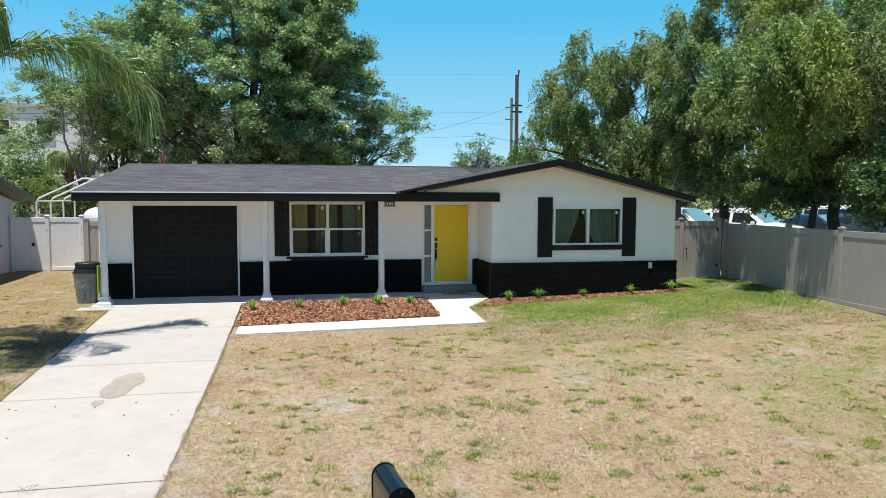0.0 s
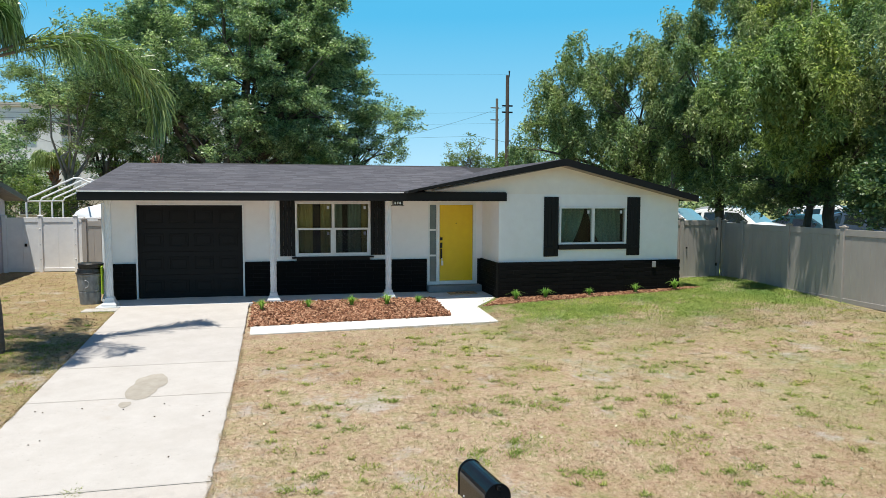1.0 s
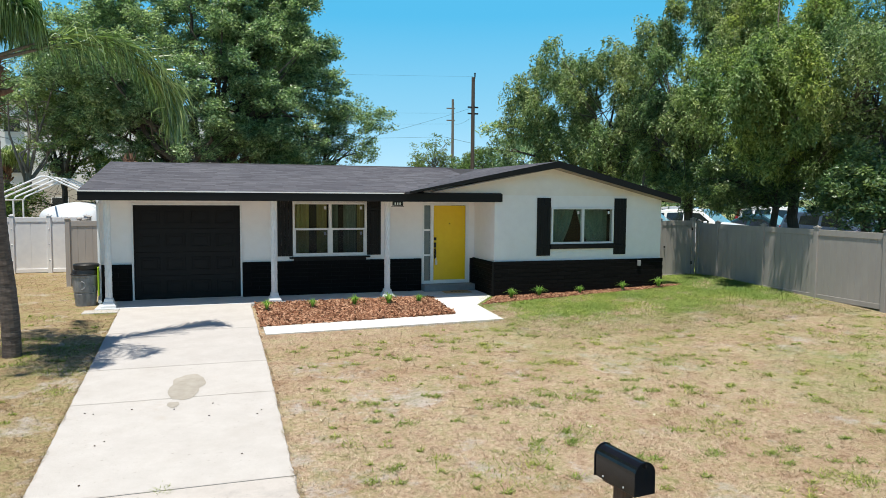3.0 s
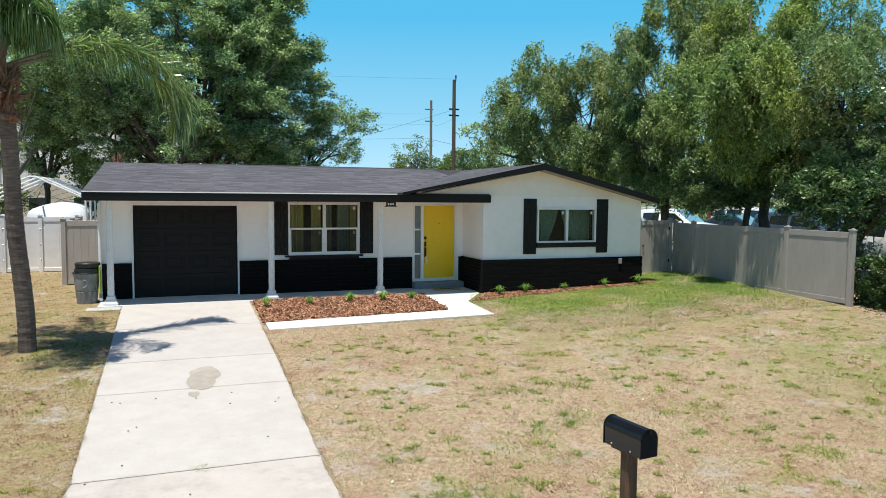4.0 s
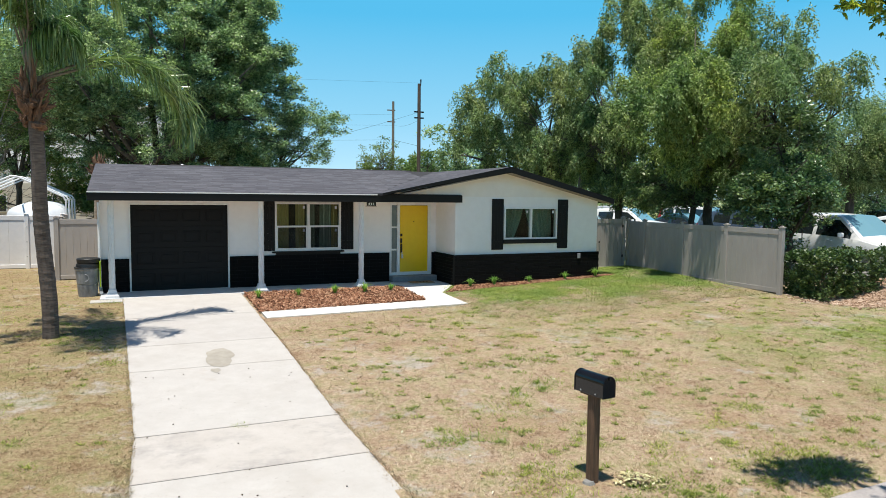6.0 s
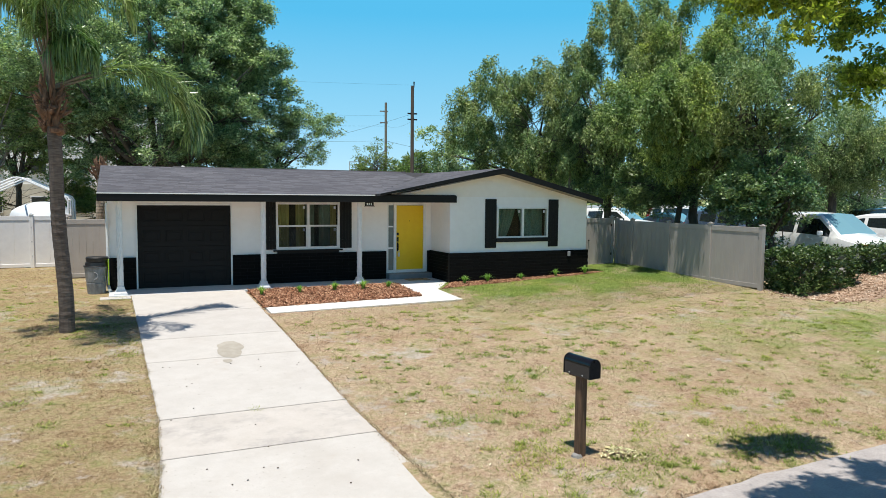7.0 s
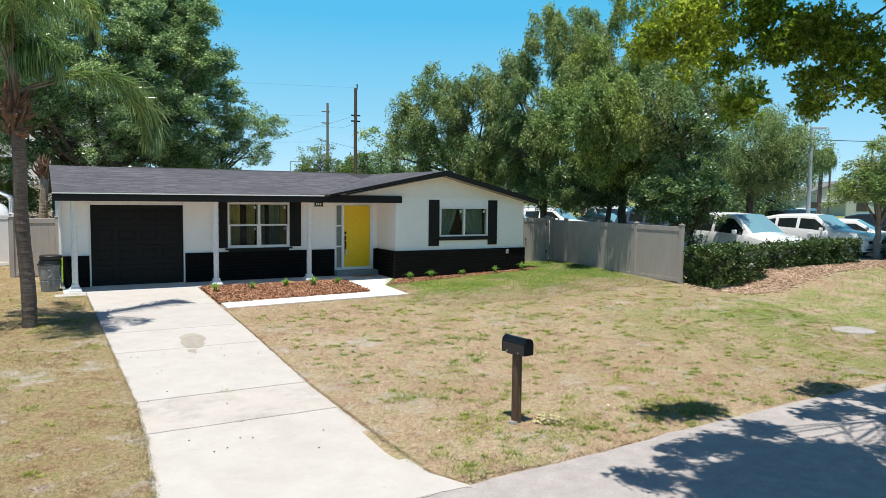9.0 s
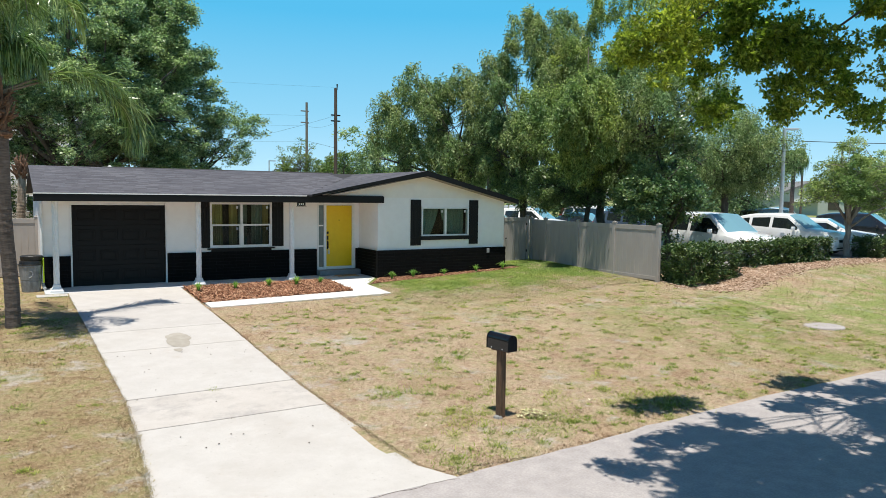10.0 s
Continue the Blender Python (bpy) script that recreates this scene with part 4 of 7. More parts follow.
white_gate = fence("white_gate", -5.3, 7.5, -2.1, 7.5, 1.80, [0.0, 0.33, 0.66, 1.0], M["white_vinyl"], "white vinyl double gate next door", boards=0.5, base=-0.03, gate=True)
for px in (0.33, 0.66):
    for z in (0.4, 0.9, 1.4):
        part("hinge", bx(px * 3.2 - 0.022, px * 3.2 + 0.022, -0.068, -0.061, z, z + 0.03, 0.003), M["steel"], white_gate, "steel hinge")
part("latch", bx(0.58, 0.65, -0.05, -0.013, 0.85, 0.95, 0.004), M["metal_black"], white_gate, "black latch")


# ---- mailbox ----
mb = thing("mailbox", 4.43, -14.03, -0.47, "black metal mailbox on a weathered wooden post", "mailbox", rz=-83)
part("post", bx(-0.05, 0.05, -0.05, 0.05, -0.15, 0.96, 0.006), M["mail_post"], mb, "weathered brown timber post")
part("plate", bx(-0.14, 0.14, -0.07, 0.07, 0.96, 0.978), M["mail_post"], mb)


def arch(bm, x0, x1, w, h, n=12):
    r = w / 2
    o = [(-r, 0.0)] + [(-r * math.cos(math.pi * k / n), h - r + r * math.sin(math.pi * k / n)) for k in range(n + 1)] + [(r, 0.0)]
    return prism(bm, o, x0, x1, "x")


bm = arch(bmesh.new(), -0.215, 0.205, 0.165, 0.222)
part("body", bm, M["metal_black"], mb, "glossy black arched box", False, pose(0, 0, 0.978))
part("door", arch(bmesh.new(), 0.205, 0.22, 0.177, 0.230), M["metal_black"], mb, "", False, pose(0, 0, 0.975))
part("back_rim", arch(bmesh.new(), -0.222, -0.21, 0.175, 0.230), M["metal_black"], mb, "", False, pose(0, 0, 0.975))
part("door_pull", bx(0.22, 0.24, -0.012, 0.012, 1.165, 1.195, 0.004), M["metal_black"], mb)
for rx in (-0.12, 0.1):
    part("rivet", tube(bmesh.new(), [(rx, -0.083, 1.0), (rx, -0.088, 1.0)], [0.008, 0.006], 8), M["steel"], mb)
solo("concrete_footing", tube(bmesh.new(), [(4.38, -14.05, gz(4.4, -14) - 0.06), (4.37, -14.05, gz(4.4, -14) + 0.03)], [0.10, 0.055], 7), M["lot"],
     "rough lump of concrete footing at the mailbox post", "footing")

# ---- wheeled bin ----
bn_ = thing("rubbish_bin", -1.01, -0.30, -0.05, "scuffed grey plastic rubbish bin with black lids", "bin")
bm = bmesh.new()
prof = [(0.0, 0.205), (0.03, 0.215), (0.30, 0.243), (0.31, 0.237), (0.34, 0.239), (0.35, 0.249), (0.68, 0.274), (0.70, 0.29), (0.74, 0.29), (0.76, 0.27)]
rings = [[bm.verts.new((r * math.cos(a), r * math.sin(a), z)) for a in [2 * math.pi * k / 28 for k in range(28)]] for z, r in prof]
for a, b in zip(rings, rings[1:]):
    for k in range(28):
        bm.faces.new((a[k], a[(k + 1) % 28], b[(k + 1) % 28], b[k]))
bm.faces.new(rings[0][::-1]); bm.faces.new(rings[-1])
part("body", bm, M["bin"], bn_, "scuffed grey tub")
part("lid", tube(bmesh.new(), [(0.02, 0, 0.765), (0.02, 0, 0.84), (0.02, 0, 0.86)], [0.285, 0.275, 0.23], 28), M["bin_lid"], bn_, "black lid")
part("lid", tube(bmesh.new(), [(0.03, 0, 0.864), (0.03, 0, 0.96), (0.03, 0, 0.98)], [0.265, 0.275, 0.25], 28), M["bin_lid"], bn_, "second black lid stacked on top")
part("rim", tube(bmesh.new(), [(0.285 * math.cos(q), 0.285 * math.sin(q), 0.745) for q in [2 * math.pi * k / 28 for k in range(29)]], [0.018] * 29, 6, False), M["bin_lid"], bn_)
for q0, rz_ in ((-1.75, 0.5), (-0.9, 0.42)):
    arc = [(0.266 * math.cos(q0 + 0.32 * math.sin(k * 0.4)), 0.266 * math.sin(q0 + 0.32 * math.sin(k * 0.4)), rz_ + 0.09 * math.cos(k * 0.4)) for k in range(9)]
    part("handle", tube(bmesh.new(), arc, [0.014] * 9, 6), M["bin"], bn_, "moulded grey handle loop")
solo("safety_vest", bx(-0.73, -0.70, -0.5, -0.36, 0.2, 0.86, 0.01), M["hi_vis"], "bright yellow-green plastic hanging between bin and wall", "vest")

# ---- trees ----
def leaf_cloud(r, centres, radii, per, size, droop=0.0, slim=0.5, quad=False):
    """Small leaf blades round clump centres: arrays of vertices and quads."""
    c = np.repeat(np.asarray(centres), per, 0)
    rad = np.repeat(np.asarray(radii), per, 0)
    n = len(c)
    d = r.normal(size=(n, 3))
    d /= np.linalg.norm(d, axis=1)[:, None]
    d *= (r.random(n) ** 0.4)[:, None]
    p = c + d * rad
    t = r.normal(size=(n, 3)) * np.array([[1, 1, 0.55]])
    t[:, 2] -= droop
    t /= np.linalg.norm(t, axis=1)[:, None]
    up = r.normal(size=(n, 3)) * 0.8
    up[:, 2] += 1.0
    s = np.cross(t, up)
    s /= np.linalg.norm(s, axis=1)[:, None]
    ln = (size * r.uniform(0.6, 1.3, n))[:, None]
    if not quad:
        v = np.stack([p, p + t * ln * 0.55 + s * ln * slim * 0.6, p + t * ln - s * ln * slim * 0.4], 1).reshape(-1, 3)
        return v, np.arange(3 * n).reshape(-1, 3)
    v = np.stack([p, p + t * ln * 0.5 + s * ln * slim * 0.5, p + t * ln, p + t * ln * 0.5 - s * ln * slim * 0.5], 1).reshape(-1, 3)
    return v, np.arange(4 * n).reshape(-1, 4)


def whorl_cloud(r, centres, radii, tips, size, slim=0.3):
    """Leaves in rosettes at twig tips round clump centres."""
    c = np.repeat(np.asarray(centres), tips, 0)
    d = r.normal(size=c.shape)
    d /= np.linalg.norm(d, axis=1)[:, None]
    c = c + d * np.repeat(np.asarray(radii), tips, 0) * (r.random(len(c)) ** 0.4)[:, None]
    ax = d + np.array([[0, 0, -0.25]]) + r.normal(0, 0.4, d.shape)
    c, ax = np.repeat(c, 9, 0), np.repeat(ax / np.linalg.norm(ax, axis=1)[:, None], 9, 0)
    n = len(c)
    q = np.cross(ax, r.normal(size=(n, 3)))
    q /= np.linalg.norm(q, axis=1)[:, None]
    t = q * r.uniform(0.5, 1.0, (n, 1)) + ax * r.uniform(0.1, 0.7, (n, 1))
    t[:, 2] -= 0.15
    t /= np.linalg.norm(t, axis=1)[:, None]
    s = np.cross(t, ax + r.normal(0, 0.3, (n, 3)))
    s /= np.linalg.norm(s, axis=1)[:, None]
    ln = (size * r.uniform(0.65, 1.2, n))[:, None]
    v = np.stack([c, c + t * ln * 0.6 + s * ln * slim * 0.5, c + t * ln, c + t * ln * 0.6 - s * ln * slim * 0.5], 1).reshape(-1, 3)
    return v, np.arange(4 * n).reshape(-1, 4)


def crown_points(r, blobs, n, inner=0.45):
    """Clump centres spread through the outer part of several ellipsoids, shares by their size."""
    vol = np.array([b[3] * b[4] * b[5] for b in blobs]) ** 0.75
    counts = np.maximum(3, (n * vol / vol.sum()).astype(int))
    out = []
    for b, k in zip(blobs, counts):
        d = r.normal(size=(k, 3))
        d /= np.linalg.norm(d, axis=1)[:, None]
        d *= (inner + (1 - inner) * r.random(k) ** 0.6)[:, None]
        d *= (1 + 0.14 * np.sin(d[:, :1] * 7 + b[0]) * np.cos(d[:, 1:2] * 6 + b[1]))
        out.append(np.array(b[:3]) + d * np.array(b[3:6]))
    return np.concatenate(out)


def strand_cloud(r, centres, radii, strands, size, slim=0.35, length=0.8, per=12):
    """Thin hanging twigs round clump centres, with narrow leaves all along each."""
    c = np.repeat(np.asarray(centres), strands, 0)
    d = r.normal(size=c.shape)
    d /= np.linalg.norm(d, axis=1)[:, None]
    c = c + d * np.repeat(np.asarray(radii), strands, 0) * (r.random(len(c)) ** 0.5)[:, None]
    a = r.uniform(0, 6.283, len(c))
    o = np.stack([np.cos(a), np.sin(a), np.zeros(len(c))], -1)
    ln = length * r.uniform(0.5, 1.25, len(c))
    q = np.tile((np.arange(per) + 0.5) / per, len(c))[:, None]
    c, o, ln = np.repeat(c, per, 0), np.repeat(o, per, 0), np.repeat(ln, per)[:, None]
    n = len(c)
    up = np.array([[0, 0, 1.0]])
    p = c + o * ln * 0.5 * q ** 0.7 + up * ln * (0.22 * q - 0.85 * q * q) + r.normal(0, 0.02, (n, 3))
    t = o * (1.1 - q) + up * (0.25 - 1.5 * q) + r.normal(0, 0.55, (n, 3))
    t /= np.linalg.norm(t, axis=1)[:, None]
    s = np.cross(t, r.normal(size=(n, 3)) + up * 0.5)
    s /= np.linalg.norm(s, axis=1)[:, None]
    k = (size * r.uniform(0.6, 1.3, n))[:, None]
    v = np.stack([p, p + t * k * 0.5 + s * k * slim * 0.6, p + t * k - s * k * slim * 0.4], 1).reshape(-1, 3)
    return v, np.arange(3 * n).reshape(-1, 3)


def tree(name, seed, x, y, h_fork, r_trunk, blobs, clumps, per, clump_r, leaf, bark, leaves, label, droop=0.0, slim=0.5, limbs=14, lean=(0, 0), category="tree", group="", base=None,
         fork=1, quad=False, whorl=0, shade_blobs=(), twigs=13, spread=2.2, strands=0, gaps=0.0, inner=0.45, length=0.8, arch=0.35):
    """A tapered trunk with limbs under a crown of boughs, each bough a group of leafy clumps; gaps: how much of the crown stays open."""
    r = np.random.default_rng(seed)
    z = gz(x, y) if base is None else base
    t = thing(name, x, y, z, label, category, group)
    inv = t.matrix_basis.inverted()
    boughs = crown_points(r, blobs, max(4, clumps // twigs), inner)
    if gaps:
        open_at = np.array([noise.noise(Vector(q) * 0.6 + Vector((seed, 0, 0))) for q in boughs])
        boughs = boughs[open_at > np.quantile(open_at, gaps)]
    size = clump_r * spread
    off = r.normal(size=(len(boughs), twigs, 3))
    off /= np.linalg.norm(off, axis=2)[:, :, None]
    off *= r.uniform(0.45, 1.0, (len(boughs), twigs, 1)) * r.uniform(0.7, 1.3, (len(boughs), 1, 1)) * np.array([[[size, size, size * (0.8 + 0.7 * droop)]]])
    off[:, :, 2] -= 0.35 * (off[:, :, 0] ** 2 + off[:, :, 1] ** 2) / size
    pts = (boughs[:, None, :] + off).reshape(-1, 3)
    rad = np.asarray(clump_r) * r.uniform(0.6, 1.3, (len(pts), 1)) * np.array([[1 - 0.25 * droop, 1 - 0.25 * droop, 0.62 + 1.0 * droop]])
    if strands:
        v, f = strand_cloud(r, pts, rad, strands, leaf, slim, length)
    elif whorl:
        v, f = whorl_cloud(r, pts, rad, whorl, leaf, slim)
    else:
        v, f = leaf_cloud(r, pts, rad, per, leaf, droop, slim, quad)
    crown = new("crown", np_mesh("crown", v, f, leaves))
    crown.parent, crown.matrix_parent_inverse = t, inv
    # extra unseen leaf clumps, added only for the shade they throw
    if shade_blobs:
        hi = crown_points(r, shade_blobs, 2200, 0.1)
        v, f = leaf_cloud(r, hi, np.full((len(hi), 3), 0.30), 100, 0.17, 0.0, 0.6)
        shade_crown = new("crown", np_mesh("crown", v, f, leaves))
        shade_crown.parent, shade_crown.matrix_parent_inverse = t, inv
    bm = bmesh.new()
    top = Vector((x + lean[0], y + lean[1], z + h_fork))
    k = 6
    tube(bm, [Vector((x, y, z - 0.2)).lerp(top, i / k) + Vector((0.05 * math.sin(i * 1.7 + seed), 0.05 * math.cos(i * 2.1), 0)) * min(1, i) for i in range(k + 1)],
         [r_trunk * (1.35 if i == 0 else 1.05 - 0.3 * i / k) for i in range(k + 1)], 10)
    for j in range(limbs):
        q = Vector(pts[r.integers(len(pts))])
        s = Vector((x, y, z)).lerp(top, r.uniform(0.75, 1.0)) if fork else top
        m1 = s.lerp(q, 0.35) + Vector((r.normal() * 0.25, r.normal() * 0.25, arch))
        m2 = s.lerp(q, 0.7) + Vector((r.normal() * 0.25, r.normal() * 0.25, 0.85 * arch))
        w = r_trunk * r.uniform(0.35, 0.6)
        tube(bm, [s, m1, m2, q], [w, w * 0.65, w * 0.35, 0.012], 7)
        for _ in range(6):
            m3 = m1.lerp(m2, r.uniform(0.3, 1.0))
            q2 = Vector(pts[np.argmin(np.linalg.norm(pts - np.array(m3 + Vector(r.normal(size=3) * 1.3)), axis=1))])
            tube(bm, [m3, m3.lerp(q2, 0.5) + Vector((0, 0, 0.12)), q2], [w * 0.3, w * 0.18, 0.008], 5)
    tr = part("trunk", bm, bark, t, "", True)
    tr.matrix_parent_inverse = inv
    return t


# the big oak behind the garage
oak = tree("oak_tree", 1, 1.5, 17.0, 3.0, 0.38,
     [(1.2, 16.5, 8.0, 6.0, 5.0, 4.6), (4.4, 16.0, 7.8, 3.2, 3.6, 3.4), (-2.4, 16.0, 8.0, 3.4, 3.5, 2.7), (1.5, 16.5, 11.5, 4.4, 3.6, 2.8), (4.0, 16.0, 11.0, 2.6, 2.8, 2.4), (5.8, 15.6, 8.3, 1.7, 2.2, 2.0), (5.6, 15.8, 10.6, 1.6, 1.8, 1.6),
      (7.2, 15.5, 5.7, 1.5, 1.5, 1.0), (3.9, 15.5, 4.6, 2.8, 3.0, 1.5), (-0.4, 15.0, 6.3, 2.2, 2.2, 0.9), (-1.8, 15.5, 6.6, 2.0, 2.0, 1.2), (6.6, 15.8, 4.2, 1.9, 1.6, 0.9), (8.4, 15.5, 6.1, 1.5, 1.2, 0.9)],
     5600, 84, 0.36, 0.13, M["bark_oak"], M["oak_leaf"], "large spreading live oak with dense dark green foliage", limbs=26, slim=0.62, twigs=10, spread=2.0, gaps=0.12, inner=0.5)
limb = part("limb", tube(bmesh.new(), [(1.6, 16.9, 3.0), (0.9, 16.4, 3.75), (0.2, 16.0, 4.15), (-0.4, 15.8, 4.6), (-0.9, 15.7, 5.3), (-1.2, 15.7, 6.2)], [0.20, 0.17, 0.15, 0.13, 0.10, 0.07], 9), M["bark_oak"], oak, "thick curved limb", True)
limb.matrix_parent_inverse = oak.matrix_basis.inverted()
tree("oak_bough", 41, 7.0, 16.0, 4.6, 0.09, [(9.0, 15.4, 5.9, 1.6, 1.2, 0.9), (9.7, 15.3, 6.4, 0.8, 0.7, 0.6), (8.6, 15.6, 4.9, 1.2, 1.0, 0.6)], 150, 55, 0.30, 0.125, M["bark_oak"], M["oak_leaf"],
     "slender leafy sapling at the edge of the oak", limbs=8, slim=0.6, twigs=6, spread=2.2, gaps=0.2)
# weeping trees behind the side fence
W = "weeping trees along the car park"
wl = dict(droop=0.8, slim=0.42, group=W, strands=17, twigs=8, spread=2.3, gaps=0.34, length=0.48, limbs=22)
tree("weeping_tree", 2, 17.0, 7.5, 3.2, 0.17, [(15.4, 7.1, 5.8, 2.6, 2.5, 2.5), (17.2, 7.1, 6.4, 2.2, 2.6, 2.7), (13.4, 7.0, 4.4, 1.5, 1.8, 1.6), (15.2, 7.0, 3.5, 1.6, 1.6, 0.8), (16.8, 7.0, 4.6, 2.0, 2.0, 2.0)], 900, 0, 0.23, 0.125, M["bark_oak"], M["willow_leaf"],
     "weeping tree with fine olive-green leaves", **wl)
tree("weeping_tree", 3, 18.3, 3.6, 3.6, 0.17, [(18.4, 3.4, 7.0, 2.4, 2.6, 3.4), (19.2, 3.2, 10.0, 1.5, 1.9, 1.7), (19.5, 1.6, 8.6, 1.2, 1.2, 2.2), (17.0, 3.0, 4.6, 1.7, 2.0, 1.6), (19.0, 2.6, 3.8, 1.5, 1.5, 1.3)], 1000, 0, 0.23, 0.125, M["bark_oak"], M["willow_leaf"],
     "tall weeping tree with fine olive-green leaves", **wl)
tree("weeping_tree", 5, 19.8, 0.2, 3.4, 0.19, [(19.6, 0.0, 6.4, 2.3, 2.4, 3.2), (19.9, -0.2, 9.2, 1.8, 1.9, 1.9), (17.0, -2.0, 5.2, 1.4, 1.8, 1.5), (15.2, -3.6, 5.7, 0.9, 0.9, 0.8), (15.5, -2.1, 5.6, 1.1, 1.1, 1.1), (14.9, -4.6, 5.6, 0.7, 0.7, 0.5), (20.0, -0.6, 3.8, 1.6, 1.5, 1.3), (14.5, -1.4, 5.5, 1.2, 0.8, 0.5), (13.5, -0.9, 5.1, 0.6, 0.5, 0.35), (14.6, -2.6, 5.4, 0.8, 0.8, 0.4), (15.6, -0.6, 6.2, 1.0, 0.9, 0.5)], 1240, 0, 0.23, 0.125, M["bark_oak"], M["willow_young"],
     "tall weeping tree with fine yellow-green leaves", **wl)
tree("weeping_tree", 6, 19.4, -2.9, 3.4, 0.15, [(19.2, -3.0, 5.6, 1.4, 1.6, 2.1), (19.3, -3.0, 7.6, 1.0, 1.0, 1.0), (17.6, -4.6, 5.9, 1.3, 1.2, 1.0), (19.4, -4.4, 6.9, 0.9, 0.9, 0.6), (19.5, -5.3, 6.2, 0.8, 0.7, 0.4), (19.2, -2.6, 3.8, 1.0, 1.2, 1.0)], 330, 0, 0.24, 0.11, M["bark_oak"], M["willow_leaf"],
     "weeping tree thinning out towards its top", **wl)
tree("glossy_tree", 7, 18.6, -4.4, 1.4, 0.12, [(18.4, -4.4, 2.8, 1.5, 1.2, 0.8), (18.3, -4.4, 3.7, 1.2, 1.1, 0.9), (18.6, -4.3, 4.7, 0.8, 0.9, 0.8), (17.2, -4.3, 2.8, 0.8, 1.0, 0.6), (19.3, -4.3, 2.9, 0.7, 0.7, 0.5), (18.6, -4.4, 2.1, 0.7, 0.8, 0.5)], 620, 62, 0.25, 0.115, M["bark_oak"], M["dark_leaf"],
     "dense evergreen tree with glossy dark leaves behind the fence", slim=0.5, quad=True, twigs=8)
tree("young_tree", 8, 27.4, -5.9, 1.5, 0.13, [(26.9, -5.9, 3.2, 1.2, 1.3, 0.8), (27.5, -5.9, 4.2, 1.1, 1.1, 0.8), (29.0, -6.0, 3.4, 1.3, 1.3, 1.0)], 620, 74, 0.25, 0.11, M["bark_grey"], M["pale_leaf"],
     "young tree with a grey trunk in front of parked cars", twigs=8, gaps=0.15)
tree("far_tree", 9, 36.0, 6.5, 3.0, 0.25, [(35.8, 6.2, 5.4, 2.7, 2.8, 1.9), (36.6, 4.6, 5.1, 1.9, 1.9, 1.6), (35.0, 7.2, 3.6, 0.8, 0.8, 1.4)], 560, 0, 0.45, 0.12, M["bark_oak"], M["willow_leaf"],
     "rounded olive tree standing in the car park", droop=0.5, strands=14, twigs=9, gaps=0.16)
tree("far_tree", 19, 41.0, 10.5, 3.0, 0.25, [(41.0, 10.5, 5.0, 3.6, 3.6, 3.0)], 420, 56, 0.6, 0.22, M["bark_oak"], M["oak_leaf"], "round tree at the far side of the car park")
tree("small_tree", 10, 13.4, 21.2, 2.6, 0.10, [(13.4, 21.2, 4.9, 1.1, 1.1, 1.5)], 80, 44, 0.36, 0.15, M["bark_oak"], M["bright_leaf"], "small thin tree behind the roof")
tree("small_tree", 11, 17.0, 21.5, 2.0, 0.12, [(17.0, 21.5, 4.4, 1.4, 1.4, 1.4), (15.0, 21.8, 3.8, 1.0, 1.0, 1.0)], 150, 54, 0.36, 0.16, M["bark_oak"], M["bright_leaf"], "bright green tree by the utility pole")
tree("bare_tree", 12, -6.6, 18.0, 3.4, 0.17, [(-6.2, 18.0, 8.3, 2.6, 2.0, 1.4), (-4.6, 18.2, 7.0, 1.8, 1.6, 1.4), (-8.2, 18.0, 6.2, 1.5, 1.5, 1.0), (-4.6, 18.4, 5.0, 1.2, 1.4, 1.0)], 560, 56, 0.28, 0.11, M["bark_grey"], M["willow_leaf"], "grey-limbed tree with sparse foliage beyond the carport", limbs=8, twigs=8, lean=(0.7, 0.0))
tree("background_tree", 25, -5.0, 20.8, 3.2, 0.16, [(-5.3, 20.5, 6.1, 1.7, 1.4, 1.5), (-6.8, 20.2, 7.8, 1.4, 1.2, 1.0), (-3.6, 20.5, 5.2, 1.2, 1.2, 1.0), (-4.0, 20.5, 8.0, 1.8, 1.4, 1.5), (-5.6, 20.4, 3.9, 0.9, 0.9, 0.5)], 760, 62, 0.32, 0.13, M["bark_oak"], M["oak_leaf"],
     "dark green tree between the apartment building and the oak", slim=0.6, twigs=9, gaps=0.12)
tree("leafy_shrub", 13, -3.6, 19.0, 1.0, 0.08, [(-3.4, 19.0, 3.2, 2.0, 1.6, 1.8), (-6.6, 17.0, 2.0, 1.6, 1.4, 1.5), (-1.4, 19.0, 2.4, 1.6, 1.4, 1.5)], 360, 54, 0.38, 0.15, M["bark_oak"], M["bright_leaf"], "bright green shrub beside the carport", category="shrub")
tree("leafy_shrub", 23, 17.6, 12.5, 1.0, 0.08, [(17.0, 12.5, 1.9, 2.4, 1.8, 1.5), (20.5, 13.5, 1.9, 2.4, 1.8, 1.5)], 300, 54, 0.4, 0.17, M["bark_oak"], M["bright_leaf"], "bright green shrubs behind the weeping trees", category="shrub")

tree("understorey_tree", 24, 19.2, 0.4, 2.5, 0.13, [(18.8, 1.2, 3.1, 1.7, 1.5, 0.9), (19.7, -1.4, 3.1, 1.4, 1.3, 0.9), (18.4, 3.4, 3.2, 1.4, 1.3, 0.8)], 560, 60, 0.26, 0.115, M["bark_oak"], M["dark_leaf"], "low dark evergreen growing beneath the weeping trees", slim=0.5, twigs=8, limbs=6)

